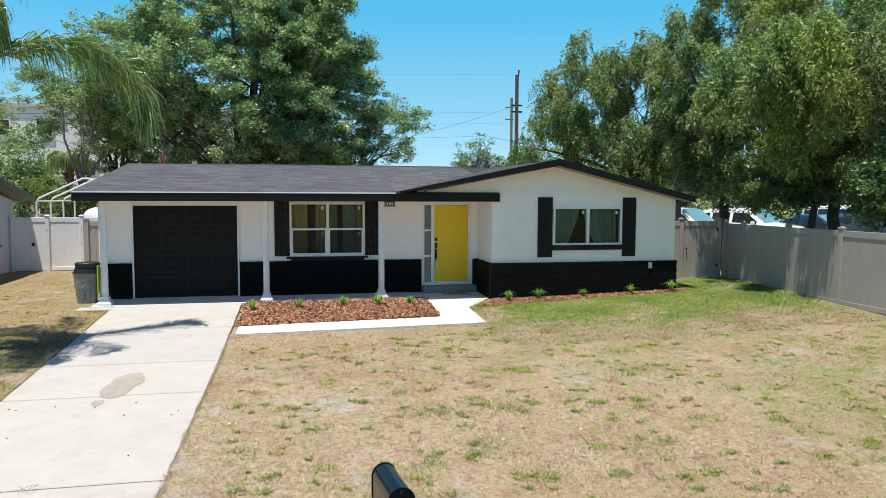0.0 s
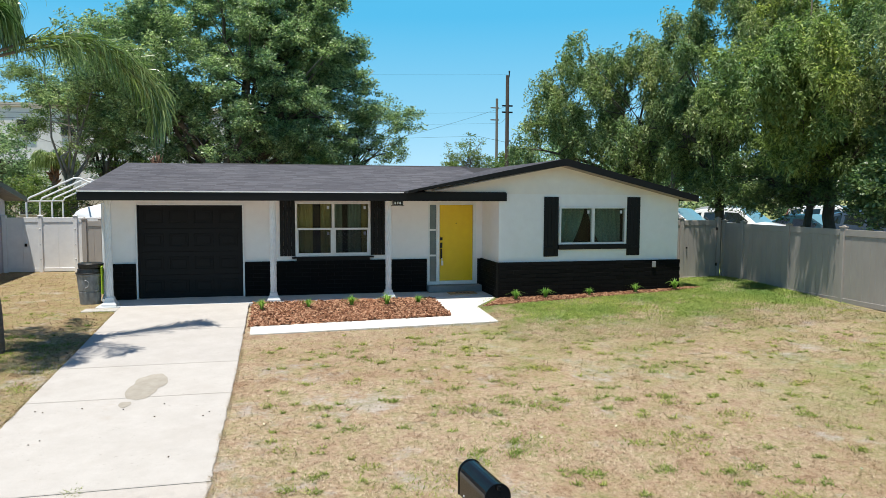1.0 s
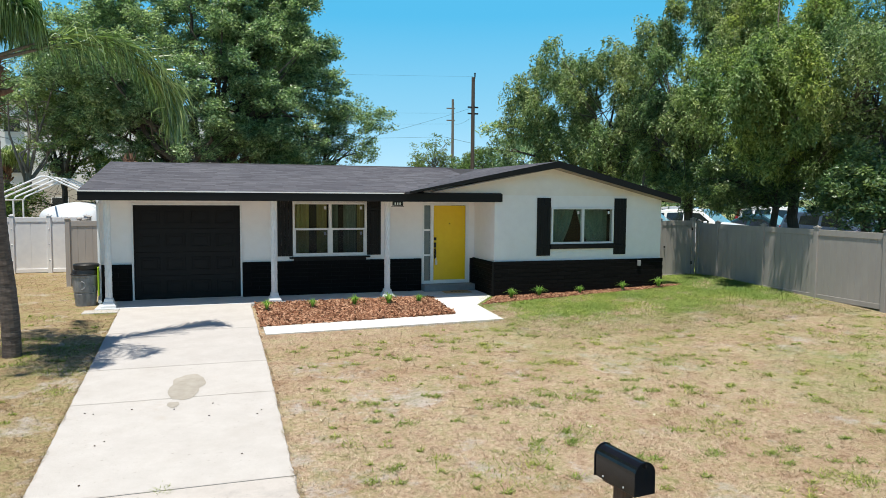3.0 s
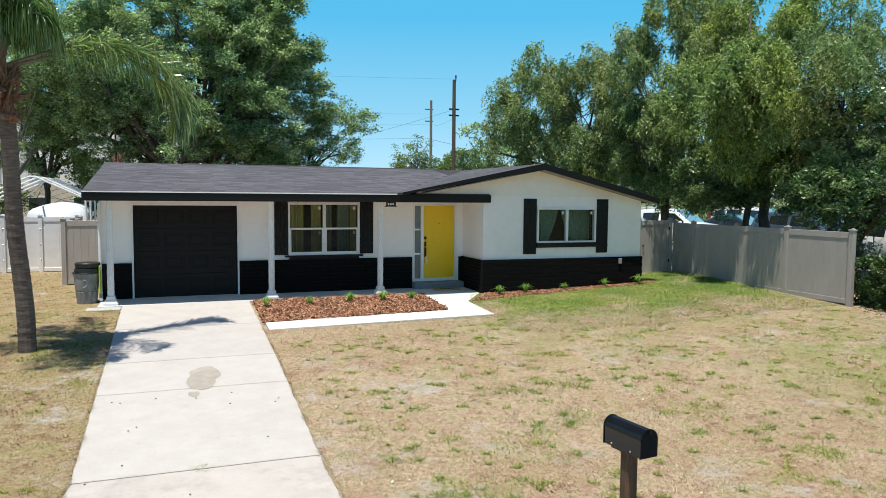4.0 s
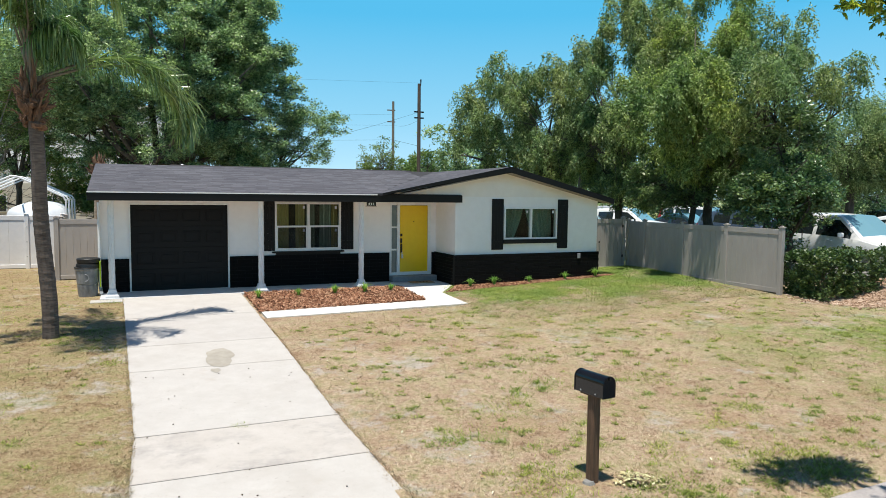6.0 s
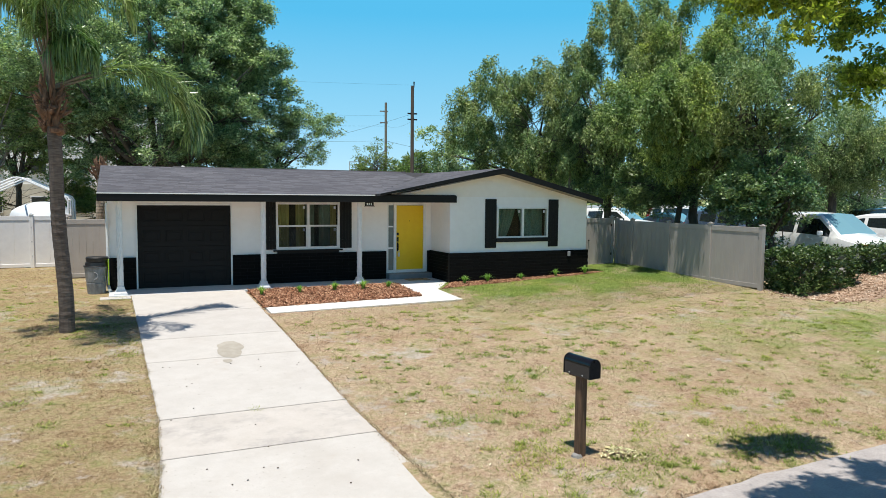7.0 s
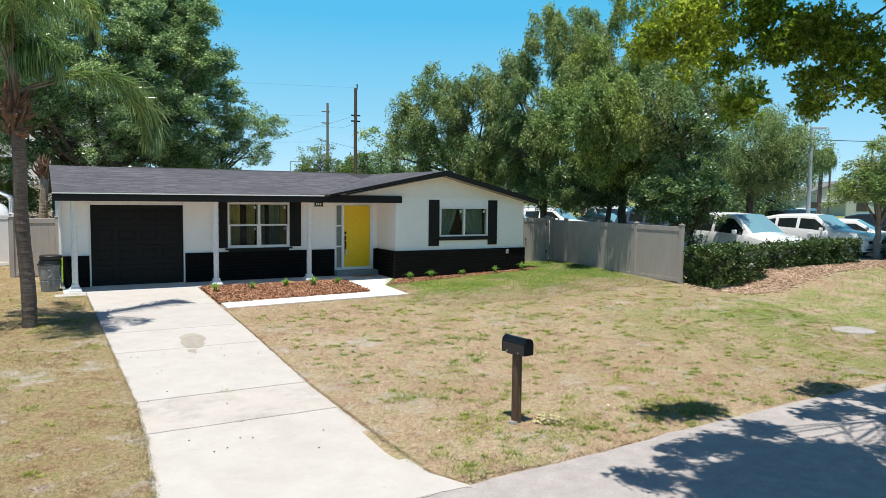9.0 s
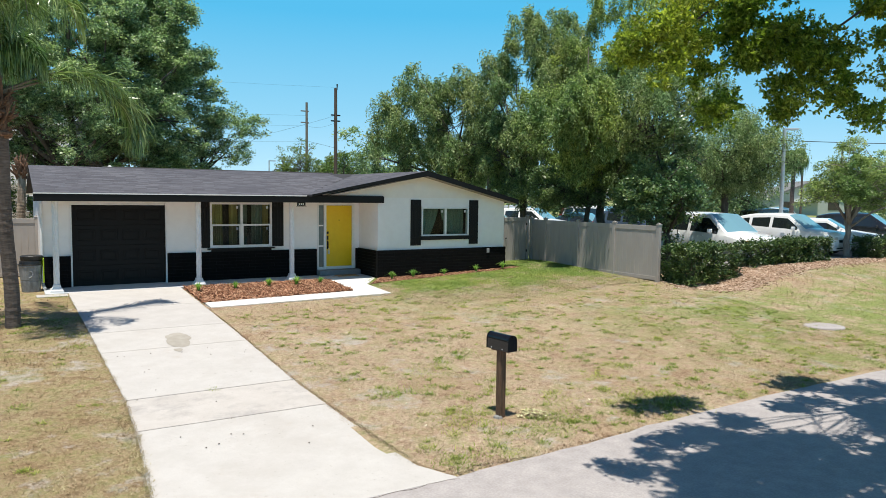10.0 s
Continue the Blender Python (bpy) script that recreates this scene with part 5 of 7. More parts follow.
# street tree whose boughs reach over the road
tree("street_tree", 14, 12.9, -18.6, 6.2, 0.085,
     [(3.78, -16.91, 4.05, 0.06, 0.06, 0.05), (3.77, -17.13, 4.16, 0.1, 0.1, 0.12), (3.96, -17.23, 4.28, 0.2, 0.2, 0.2), (3.93, -17.36, 3.90, 0.12, 0.12, 0.16), (4.48, -17.06, 4.33, 0.2, 0.2, 0.2), (5.11, -16.72, 4.45, 0.24, 0.24, 0.24), (5.18, -16.69, 4.02, 0.16, 0.16, 0.26),
      (5.22, -16.75, 3.61, 0.05, 0.05, 0.1), (5.60, -16.77, 4.56, 0.26, 0.26, 0.24), (5.60, -16.81, 4.13, 0.18, 0.18, 0.2), (5.37, -16.81, 3.80, 0.08, 0.08, 0.14), (5.78, -17.11, 4.46, 0.26, 0.26, 0.26), (5.78, -17.16, 3.95, 0.18, 0.18, 0.22), (5.81, -17.22, 3.53, 0.05, 0.05, 0.12),
      (5.66, -16.95, 4.24, 0.2, 0.2, 0.2), (5.89, -17.42, 4.36, 0.26, 0.26, 0.28), (5.69, -17.58, 3.90, 0.16, 0.16, 0.2), (5.76, -17.36, 4.15, 0.18, 0.18, 0.2), (6.00, -17.72, 4.32, 0.196, 0.196, 0.21), (5.79, -17.88, 3.81, 0.112, 0.112, 0.14), (6.00, -18.01, 3.61, 0.07, 0.07, 0.126),
      (5.84, -17.65, 4.08, 0.14, 0.14, 0.14), (6.44, -17.99, 4.15, 0.21, 0.21, 0.252), (6.98, -18.06, 4.34, 0.28, 0.28, 0.245), (4.63, -16.88, 4.75, 0.3, 0.3, 0.16), (5.53, -16.93, 4.91, 0.4, 0.4, 0.16), (6.46, -17.72, 4.71, 0.245, 0.245, 0.14)],
     880, 0, 0.12, 0.052, M["bark_street"], M["street_leaf"], "street tree with yellow-green leaves over the road", slim=0.36, limbs=6, whorl=9, twigs=8, spread=1.5, arch=1.5,
     # clumps out of view, placed to shade the road and block sky light
     shade_blobs=[(5.8, -20.8, 7.8, 2.4, 1.4, 0.8), (9.5, -20.3, 7.4, 2.2, 1.5, 0.8), (5.04, -18.10, 7.4, 0.8, 0.3, 0.3), (5.94, -18.35, 7.4, 0.6, 0.4, 0.3), (4.12, -18.36, 7.2, 0.65, 0.4, 0.3), (3.67, -18.86, 7.2, 0.7, 0.4, 0.3), (4.77, -18.76, 7.2, 0.8, 0.4, 0.3), (6.35, -19.18, 7.3, 0.7, 0.4, 0.3),
            (5.48, -18.93, 6.5, 1.1, 0.5, 0.35), (3.95, -19.57, 6.7, 1, 0.5, 0.35), (6.83, -19.69, 6.8, 1.2, 0.6, 0.4), (5.42, -20.31, 6.9, 1.6, 0.6, 0.4), (5.81, -16.04, 6.3, 0.5, 0.3, 0.25), (6.20, -17.06, 6.4, 0.45, 0.2, 0.2), (7.78, -17.08, 6.5, 0.7, 0.22, 0.2),
            (8.27, -17.85, 6.6, 0.8, 0.35, 0.3), (8.90, -16.31, 6.4, 0.6, 0.3, 0.3), (9.47, -17.05, 6.6, 0.8, 0.3, 0.3), (8.9, -18.9, 6.9, 1.7, 1.1, 0.7), (11.0, -19.0, 6.9, 2.0, 1.4, 0.9), (10.4, -21.2, 7.2, 2.4, 1.7, 0.9), (13.8, -18.6, 7.0, 2.0, 1.8, 1.0),
            (15.0, -16.9, 6.4, 1.6, 1.3, 0.9), (13.4, -21.4, 7.2, 2.2, 1.8, 1.0), (9.0, -24.0, 7.4, 3.0, 1.8, 1.0), (5.4, -22.4, 7.6, 2.2, 1.6, 0.9)])


# ---- palms ----
def palm(name, seed, x, y, z, h, lean, fronds, length, label, r0=0.14, boots=40, rise=(0.85, 1.5), bare=0.1, bark="bark_palm"):
    r = random.Random(seed)
    t = thing(name, x, y, z, label, "palm tree")
    head = Vector((lean[0], lean[1], h))
    bm = bmesh.new()
    n = 60
    pts, rr = [], []
    for i in range(n + 1):
        s = i / n
        pts.append((lean[0] * s ** 1.3 + 0.02 * math.sin(s * 9), lean[1] * s ** 1.3, -0.15 + (h + 0.15) * s))
        rr.append(r0 * (1.12 - 0.22 * s + 2.0 * max(0, 0.05 - s)) * (1 + 0.04 * (i % 2)) + 0.006 * r.random())
    tube(bm, pts, rr, 14)
    part("trunk", bm, M[bark], t, "ringed grey-brown palm trunk")
    for i in range(boots):
        a, lev = i * 2.4 + r.uniform(-0.3, 0.3), i / boots
        o = Vector((math.cos(a), math.sin(a), 0))
        p = head + o * r0 * 0.75 + Vector((0, 0, -0.42 + 0.75 * lev))
        o2 = Vector((math.cos(a + r.uniform(-0.9, 0.9)), math.sin(a + r.uniform(-0.9, 0.9)), 0))
        tip = p + o2 * r.uniform(0.05, 0.32) * (1.2 - 0.7 * lev) + Vector((0, 0, r.uniform(-0.05, 0.55)))
        wd = r.uniform(0.025, 0.085)
        bm = tube(bmesh.new(), [p, p.lerp(tip, 0.5) + o * 0.03, tip], [wd, wd * 0.8, wd * 0.25], 6)
        part("leaf_base", bm, M["palm_boot"], t)
    for i in range(fronds):
        a = i * 2.39996 + r.uniform(-0.2, 0.2)
        frond(t, r, head + Vector((0, 0, 0.3 + 0.25 * r.random())), a, r.uniform(*rise), length * r.uniform(0.85, 1.1) * (0.45 if bare > 0.25 and math.cos(a - 0.2) > 0.5 else 1.0), 2.3 if bare < 0.15 else r.uniform(2.5, 3.0), bare)
    return t


def frond(parent, r, root, a, el, ln, sag=2.3, bare=0.1, fan=1.0, lay=1.0):
    """An arching midrib with plumes of narrow hanging leaflets."""
    o = Vector((math.cos(a), math.sin(a), 0))
    side = Vector((-o.y, o.x, 0))
    p, d, pts = Vector(root), el, []
    n = 26
    for i in range(n + 1):
        pts.append(p.copy())
        p = p + (o * math.cos(d) + Vector((0, 0, 1)) * math.sin(d)) * (ln / n)
        q = max(0.0, (i / n - bare) / (1 - bare))
        d -= sag / (n * (1 - bare)) * (0.5 + 1.0 * q) * (q > 0)
    bm = tube(bmesh.new(), pts, [(0.028 + 0.03 * max(0, bare - i / n)) * (1 - 0.85 * i / n) for i in range(n + 1)], 6)
    rib = part("frond", bm, M["petiole"] if bare > 0.15 else M["palm_leaf"], parent, "arching feather frond")
    verts, quads = [], []
    for i in range(int(n * 7 * bare), n * 7):
        s = i / (n * 7)
        j = min(int(s * n), n - 1)
        base = pts[j].lerp(pts[j + 1], s * n - j)
        tang = (pts[j + 1] - pts[j]).normalized()
        for sg in (-1, 1):
            l = (1.0 + 0.25 * (lay > 1)) * (0.72 * math.sin(min(1, (s - bare) / (1 - bare) * 0.86 + 0.12) * math.pi) ** 0.5 + 0.12) * r.uniform(0.7, 1.1) * (0.82 if bare > 0.25 else 1.0)
            out = (side * sg * r.uniform(0.25, 0.9) * fan + tang * r.uniform(0.35, 0.8) * lay + Vector((r.uniform(-.25, .25), r.uniform(-.25, .25), r.uniform(-0.35, 0.6)))).normalized()
            g = r.uniform(0.45, 0.95) / (0.4 + 0.6 * lay)
            q1 = base + out * l * 0.4 + Vector((0, 0, -0.05 * l))
            q2 = base + out * l * 0.60 + Vector((0, 0, -0.42 * l * g))
            q3 = base + out * l * 0.66 + Vector((0, 0, -1.0 * l * g))
            w = tang.cross(out)
            w = (w.normalized() if w.length > 1e-3 else side).lerp(tang, r.uniform(0.2, 0.8)).normalized() * 0.013
            k = len(verts)
            verts += [base - w * 0.5, base + w * 0.5, q1 + w, q1 - w, q2 + w * 0.8, q2 - w * 0.8, q3 + w * 0.15, q3 - w * 0.15]
            quads += [(k, k + 1, k + 2, k + 3), (k + 3, k + 2, k + 4, k + 5), (k + 5, k + 4, k + 6, k + 7)]
    lf = new("blade", np_mesh("blade", [tuple(v) for v in verts], quads, M["palm_leaf"]))
    lf.parent = rib
    return rib


palm_front = palm("palm_tree", 3, -1.44, -4.97, gz(-1.4, -5.0), 4.32, (-0.12, -0.55), 17, 3.3, "tall palm with a ringed grey trunk beside the driveway", 0.125, 46, (1.22, 1.5), 0.3)
rf = random.Random(8)
frond(palm_front, rf, Vector((-0.05, -0.55, 4.75)), radians(27), 0.46, 3.9, 2.35, 0.16, 0.6, 1.5)
frond(palm_front, rf, Vector((-0.05, -0.55, 4.72)), radians(31), 0.38, 3.7, 2.2, 0.2, 0.5, 1.5)
frond(palm_front, rf, Vector((-0.15, -0.60, 4.95)), radians(-72), 1.3, 3.0, 3.1, 0.2)
frond(palm_front, rf, Vector((-0.15, -0.55, 5.05)), radians(-40), 1.3, 3.0, 3.1, 0.2)
for i in range(90):
    a, lev = i * 2.4, rf.random()
    o = Vector((math.cos(a), math.sin(a), 0))
    p = Vector((-0.12, -0.55, 3.95 + 0.75 * lev)) + o * 0.12
    tip = p + o * rf.uniform(0.1, 0.34) + Vector((0, 0, rf.uniform(-0.15, 0.25)))
    part("fibre", tube(bmesh.new(), [p, p.lerp(tip, 0.6) + Vector((0, 0, 0.04)), tip], [0.012, 0.009, 0.003], 4), M["palm_boot"], palm_front)


# more round trees closing the far side of the car park
far = tree("far_tree", 29, 30.0, 26.0, 3.0, 0.25, [(30.0, 26.0, 4.6, 4.2, 3.2, 3.2), (33.0, 26.5, 3.4, 2.6, 2.4, 2.2)], 300, 44, 0.62, 0.28, M["bark_oak"], M["oak_leaf"], "round dark green tree beyond the car park")
for px, py, rz in ((21.5, 25.0, 80), (38.5, 24.0, 150), (47.0, 22.0, 200), (57.0, 26.0, 20), (66.0, 12.0, 260), (-14.0, 34.0, 120)):
    copy_thing(far, pose(px, py, 0.2, 0, 0, rz))


# ---- cars ----
def car(x, y, z, rz, paint, kind, label, group="parked cars"):
    """A parked car, nose towards its own -y; kind: suv, van or sedan."""
    L, W, H = {"suv": (4.5, 1.84, 1.68), "van": (5.0, 1.95, 1.74), "sedan": (4.7, 1.82, 1.45)}[kind]
    t = thing("car", x, y, z, label, "car", group, rz=rz)
    if kind == "sedan":
        key = [(0, .52, .48, 0), (.012, .70, .60, 0), (.05, .80, .72, 0), (.24, .93, .82, 0), (.285, .96, .87, 0), (.46, H - .02, .92, 1), (.66, H - .02, .93, 1), (.84, 1.02, .94, 0), (.97, .98, .86, 0), (1, .7, .6, 0)]
    elif kind == "van":
        key = [(0, .56, .50, 0), (.012, .78, .62, 0), (.05, .90, .76, 0), (.20, 1.04, .90, 0), (.235, 1.07, .94, 0), (.41, H - .03, 1.0, 1), (.55, H, 1.03, 1), (.86, H - .02, 1.05, 1), (.97, H - .14, 1.08, 1), (.995, 1.06, 1.0, 0), (1, .8, .7, 0)]
    else:
        key = [(0, .60, .55, 0), (.012, .84, .70, 0), (.05, .96, .84, 0), (.225, 1.07, .94, 0), (.265, 1.09, .98, 0), (.44, H - .03, 1.05, 1), (.60, H, 1.08, 1), (.84, H - .05, 1.13, 1), (.955, H - .16, 1.19, 1), (.99, 1.08, 1.02, 0), (1, .8, .7, 0)]
    ks = np.array([k[0] for k in key])
    stations = sorted({round(float(v), 4) for v in np.concatenate([np.linspace(0, 1, 34), ks])})
    rows = []
    for s in stations:
        top, belt = float(np.interp(s, ks, [k[1] for k in key])), float(np.interp(s, ks, [k[2] for k in key]))
        gh = max(0.0, min(1.0, (top - belt - 0.06) / (H - 1.1)))
        w = W / 2 * (1 - 0.20 * max(0, 1 - s / 0.10) ** 2 - 0.12 * max(0, (s - 0.93) / 0.07) ** 2)
        wr = w * (0.93 - 0.15 * gh)
        yy = -L / 2 + s * L
        prof = [(w * 0.93, 0.24), (w, 0.42), (w, belt - 0.14), (w * 0.965, belt), (wr * 1.04, max(top - 0.17, belt + 0.006)), (wr, max(top - 0.07, belt + 0.012)), (wr * 0.88, max(top - 0.02, belt + 0.02)), (0, max(top + 0.025, belt + 0.035))]
        rows.append([(px, yy, pz) for px, pz in prof] + [(-px, yy, pz) for px, pz in prof[-2::-1]])
    flat = [v for row in rows for v in row]
    k = len(rows[0])
    groups = collections.defaultdict(list)
    glass_lo, glass_hi = key[4][0], key[5][0]
    pillars = (0.56, 0.60, 0.78, 0.82)
    for i in range(len(rows) - 1):
        s = (stations[i] + stations[i + 1]) / 2
        for j in range(k - 1):
            cellname = "body"
            if glass_lo < s < glass_hi and j in (6, 7):
                cellname = "windshield"
            elif s > key[6][0] and kind == "sedan" and s < key[7][0] and j in (6, 7):
                cellname = "rear_window"
            elif j in (3, 10) and glass_lo + 0.07 < s < (0.93 if kind != "sedan" else 0.78) and not (0.575 < s < 0.605 or 0.795 < s < 0.825):
                cellname = f"side_window {j} {sum(s > q for q in (0.59, 0.81))}"
            groups[cellname].append((i * k + j, i * k + j + 1, (i + 1) * k + j + 1, (i + 1) * k + j))
    for nm, fs in groups.items():
        bm = bmesh.new()
        vs = {}
        for f4 in fs:
            for q in f4:
                if q not in vs:
                    vs[q] = bm.verts.new(flat[q])
            bm.faces.new([vs[q] for q in f4])
        if nm == "body":
            bm.faces.new([vs[q] if q in vs else bm.verts.new(flat[q]) for q in range(k)])
            last = (len(rows) - 1) * k
            bm.faces.new([vs[q] if q in vs else bm.verts.new(flat[q]) for q in range(last + k - 1, last - 1, -1)])
        bmesh.ops.recalc_face_normals(bm, faces=bm.faces)
        ob = part(nm.split(" ")[0], bm, M["car_" + paint] if nm == "body" else M["windscreen"] if nm == "windshield" else M["car_glass"], t, "", nm == "body")
        if nm == "body":
            ob.data.set_sharp_from_angle(angle=radians(32))
    part("underside", bx(-W * 0.44, W * 0.44, -L * 0.47, L * 0.47, 0.2, 0.42), M["rubber"], t)
    for sx in (-1, 1):
        for wy in (-L * 0.31, L * 0.29):
            tyre = part("wheel", tube(bmesh.new(), [(sx * (W / 2 - 0.2), wy, 0.33), (sx * (W / 2 + 0.012), wy, 0.33)], [0.33, 0.33], 24), M["rubber"], t, "black tyre on an alloy rim")
            part("rim", tube(bmesh.new(), [(sx * (W / 2 + 0.012), wy, 0.33), (sx * (W / 2 + 0.024), wy, 0.33)], [0.21, 0.19], 20), M["rim"], tyre)
        part("wing_mirror", bx(sx * (W / 2 + 0.10) - 0.11, sx * (W / 2 + 0.10) + 0.11, -L / 2 + L * 0.34, -L / 2 + L * 0.34 + 0.1, 1.0, 1.15, 0.03), M["car_" + paint], t)
        part("headlight", bx(sx * W * 0.31 - 0.15, sx * W * 0.31 + 0.15, -L / 2 + 0.005, -L / 2 + 0.20, 0.66, 0.78, 0.03), M["lens"], t, "clear headlight")
        part("tail_light", bx(sx * W * 0.40 - 0.1, sx * W * 0.40 + 0.1, L / 2 - 0.10, L / 2 - 0.02, 0.8, 1.05, 0.02), M["red_lens"], t, "red tail light")
        for dy in (0.38, 0.62):
            part("door_handle", bx(sx * (W / 2 + 0.01) - 0.018, sx * (W / 2 + 0.01) + 0.018, -L / 2 + L * dy + 0.28, -L / 2 + L * dy + 0.46, 0.86, 0.90, 0.006), M["car_" + paint], t)
    part("grille", bx(-W * 0.19, W * 0.19, -L / 2 - 0.012, -L / 2 + 0.05, 0.54, 0.67, 0.02), M["rubber"], t, "dark grille")
    part("bumper_strip", bx(-W * 0.3, W * 0.3, -L / 2 - 0.015, -L / 2 + 0.1, 0.28, 0.37, 0.03), M["rubber"], t)
    return t


LOT = 0.38
van = car(21.96, -3.84, LOT, -6, "white", "van", "white minivan parked behind the hedge with orange marker lights")
part("marker_light", bx(-0.90, -0.80, -2.40, -2.20, 0.68, 0.79, 0.02), M["orange_lens"], van, "orange marker light")
car(27.51, -3.37, LOT, 4, "white", "suv", "white compact sport utility car parked behind the hedge")
car(30.4, -3.2, LOT, 20, "white", "sedan", "pale white saloon parked by the young tree")
car(34.2, -3.0, LOT, 16, "black", "suv", "black sport utility car parked by the hedge")

# parking lot surface
sloped = bmesh.new()
xs_l, ys_l = [18.8, 24, 30, 40, 60, 90], [-6.4, -2, 3, 10, 20, 40]
grid = [[sloped.verts.new((x, y, LOT + 0.004)) for y in ys_l] for x in xs_l]
for a, b in zip(grid, grid[1:]):
    for i in range(len(ys_l) - 1):
        sloped.faces.new((a[i], b[i], b[i + 1], a[i + 1]))
back = [sloped.verts.new((x, y, LOT + 0.004)) for x, y in ((13.9, 9.0), (18.79, 9.0), (18.79, 40.0), (13.9, 40.0))]
sloped.faces.new(back)
solo("parking_lot", sloped, M["lot"], "grey asphalt car park beyond the fence", "car park", kind="structure")

for cx, cy, crz, paint, kd, lab in (
        (20.4, 9.6, 25, "white", "suv", "white sport utility car in the shade of the trees"), (23.0, 8.8, 25, "white", "suv", "white hatchback parked under the weeping trees"),
        (25.2, 7.2, 20, "teal", "sedan", "dark teal saloon parked under the trees"), (25.6, 3.6, 10, "blue", "suv", "dark blue sport utility car with a bright windscreen"),
        (24.6, 0.2, 100, "red", "sedan", "red saloon parked across the lot"), (22.0, 14.5, 20, "red", "sedan", "red saloon seen past the gable"),
        (31.5, 12.5, 15, "white", "van", "white van at the back of the car park"), (36.5, 9.0, 60, "black", "suv", "black pick-up under far trees"),
        (43.0, 8.0, 80, "black", "suv", "black sport utility car far across the lot"), (50.0, 12.0, 100, "white", "suv", "white pick-up far across the lot"),
        (28.5, 17.0, 15, "silver", "suv", "silver car at the back of the car park"), (34.0, 16.0, 15, "red", "suv", "red car at the back of the car park")):
    car(cx, cy, LOT, crz, paint, kd, lab)


# ---- beds, plants, hedges ----
def inside(px, py, poly):
    hit = np.zeros(len(px), dtype=bool)
    for (xa, ya), (xb, yb) in zip(poly, poly[1:] + poly[:1]):
        cross = (ya > py) != (yb > py)
        hit ^= cross & (px < (xb - xa) * (py - ya) / (yb - ya + 1e-12) + xa)
    return hit


BED = [(2.70, -1.2), (6.98, -1.2), (6.90, -3.37), (2.70, -3.71)]
WING_BED = [(7.95, -2.42), (8.66, -1.5), (14.1, -1.5), (14.2, -1.62), (13.0, -1.78), (11.2, -1.86), (9.4, -2.08), (8.2, -2.36)]
HEDGE_BED = [(16.4, -6.3), (18.9, -6.6), (30, -6.5), (40, -6.6), (40, -7.7), (30, -7.6), (24, -7.75), (20.5, -8.15), (17.8, -8.5), (16.6, -8.2), (16.1, -7.2)]


def bed(name, poly, label, count, seed, chip, material, soil, lift=0.006, bump=0.02, fray=0.0):
    r = np.random.default_rng(seed)
    xs, ys = np.array([p[0] for p in poly]), np.array([p[1] for p in poly])
    n_x, n_y = int((xs.max() - xs.min()) / 0.12) + 1, int((ys.max() - ys.min()) / 0.12) + 1
    X, Y = np.meshgrid(np.linspace(xs.min(), xs.max(), n_x), np.linspace(ys.min(), ys.max(), n_y), indexing="ij")
    Z = ground_z(X, Y) + lift + r.uniform(0, bump, X.shape)
    ind = np.arange(X.size).reshape(X.shape)
    q = np.stack([ind[:-1, :-1], ind[1:, :-1], ind[1:, 1:], ind[:-1, 1:]], -1).reshape(-1, 4)
    cx, cy = X.ravel()[q].mean(1), Y.ravel()[q].mean(1)
    q = q[inside(cx, cy, poly)]
    b = tagged(new(name, np_mesh(name, np.stack([X, Y, Z], -1).reshape(-1, 3), q, soil, True)), label, "flower bed", kind="structure")
    px, py = r.uniform(xs.min(), xs.max(), count * 3), r.uniform(ys.min(), ys.max(), count * 3)
    ok = inside(px, py, poly)
    px, py = px[ok][:count] + r.normal(0, fray, min(count, ok.sum())), py[ok][:count] + r.normal(0, fray, min(count, ok.sum()))
    n = len(px)
    c = np.stack([px, py, ground_z(px, py) + lift + bump + r.uniform(-0.005, 0.02, n)], -1)
    a = r.uniform(0, 6.283, n)
    t = np.stack([np.cos(a), np.sin(a), r.normal(0, 0.25, n)], -1) * (chip * r.uniform(0.5, 1.3, n))[:, None]
    s = np.stack([-np.sin(a), np.cos(a), r.normal(0, 0.35, n)], -1) * (chip * 0.17 * r.uniform(0.6, 1.4, n))[:, None]
    d = np.array([[0, 0, -0.018]])
    v = np.stack([c - t - s, c + t - s, c + t + s, c - t + s, c - t * 0.9 - s + d, c + t * 0.9 - s + d, c + t * 0.9 + s + d, c - t * 0.9 + s + d], 1).reshape(-1, 3)
    k = 8 * np.arange(n)[:, None]
    f = np.concatenate([k + np.array([[0, 1, 2, 3]]), k + np.array([[0, 4, 5, 1]]), k + np.array([[2, 6, 7, 3]])])
    tagged(new(name + "_chips", np_mesh(name + "_chips", v, f, material)), "loose chips of red-brown bark", "mulch", kind="stuff")


M["chip"] = leaf_mat("bark_chip", (0.075, 0.030, 0.016), (0.25, 0.112, 0.062), (0.52, 0.32, 0.21), rough=0.8, trans=0.0, spec=0.2, drift=((0.85, 0.85, 0.85), (1.1, 1.1, 1.1)))
bed("mulch_bed", BED, "red-brown bark mulch in the front bed", 13000, 1, 0.068, M["chip"], M["mulch_soil"])
bed("wing_bed", WING_BED, "red-brown bark mulch along the wing wall", 3000, 2, 0.045, M["chip"], M["mulch_soil"])
M["litter_chip"] = leaf_mat("litter_chip", (0.18, 0.11, 0.07), (0.38, 0.26, 0.18), (0.60, 0.47, 0.37), rough=0.9, trans=0.0, spec=0.1, drift=((0.85, 0.85, 0.85), (1.1, 1.1, 1.1)))
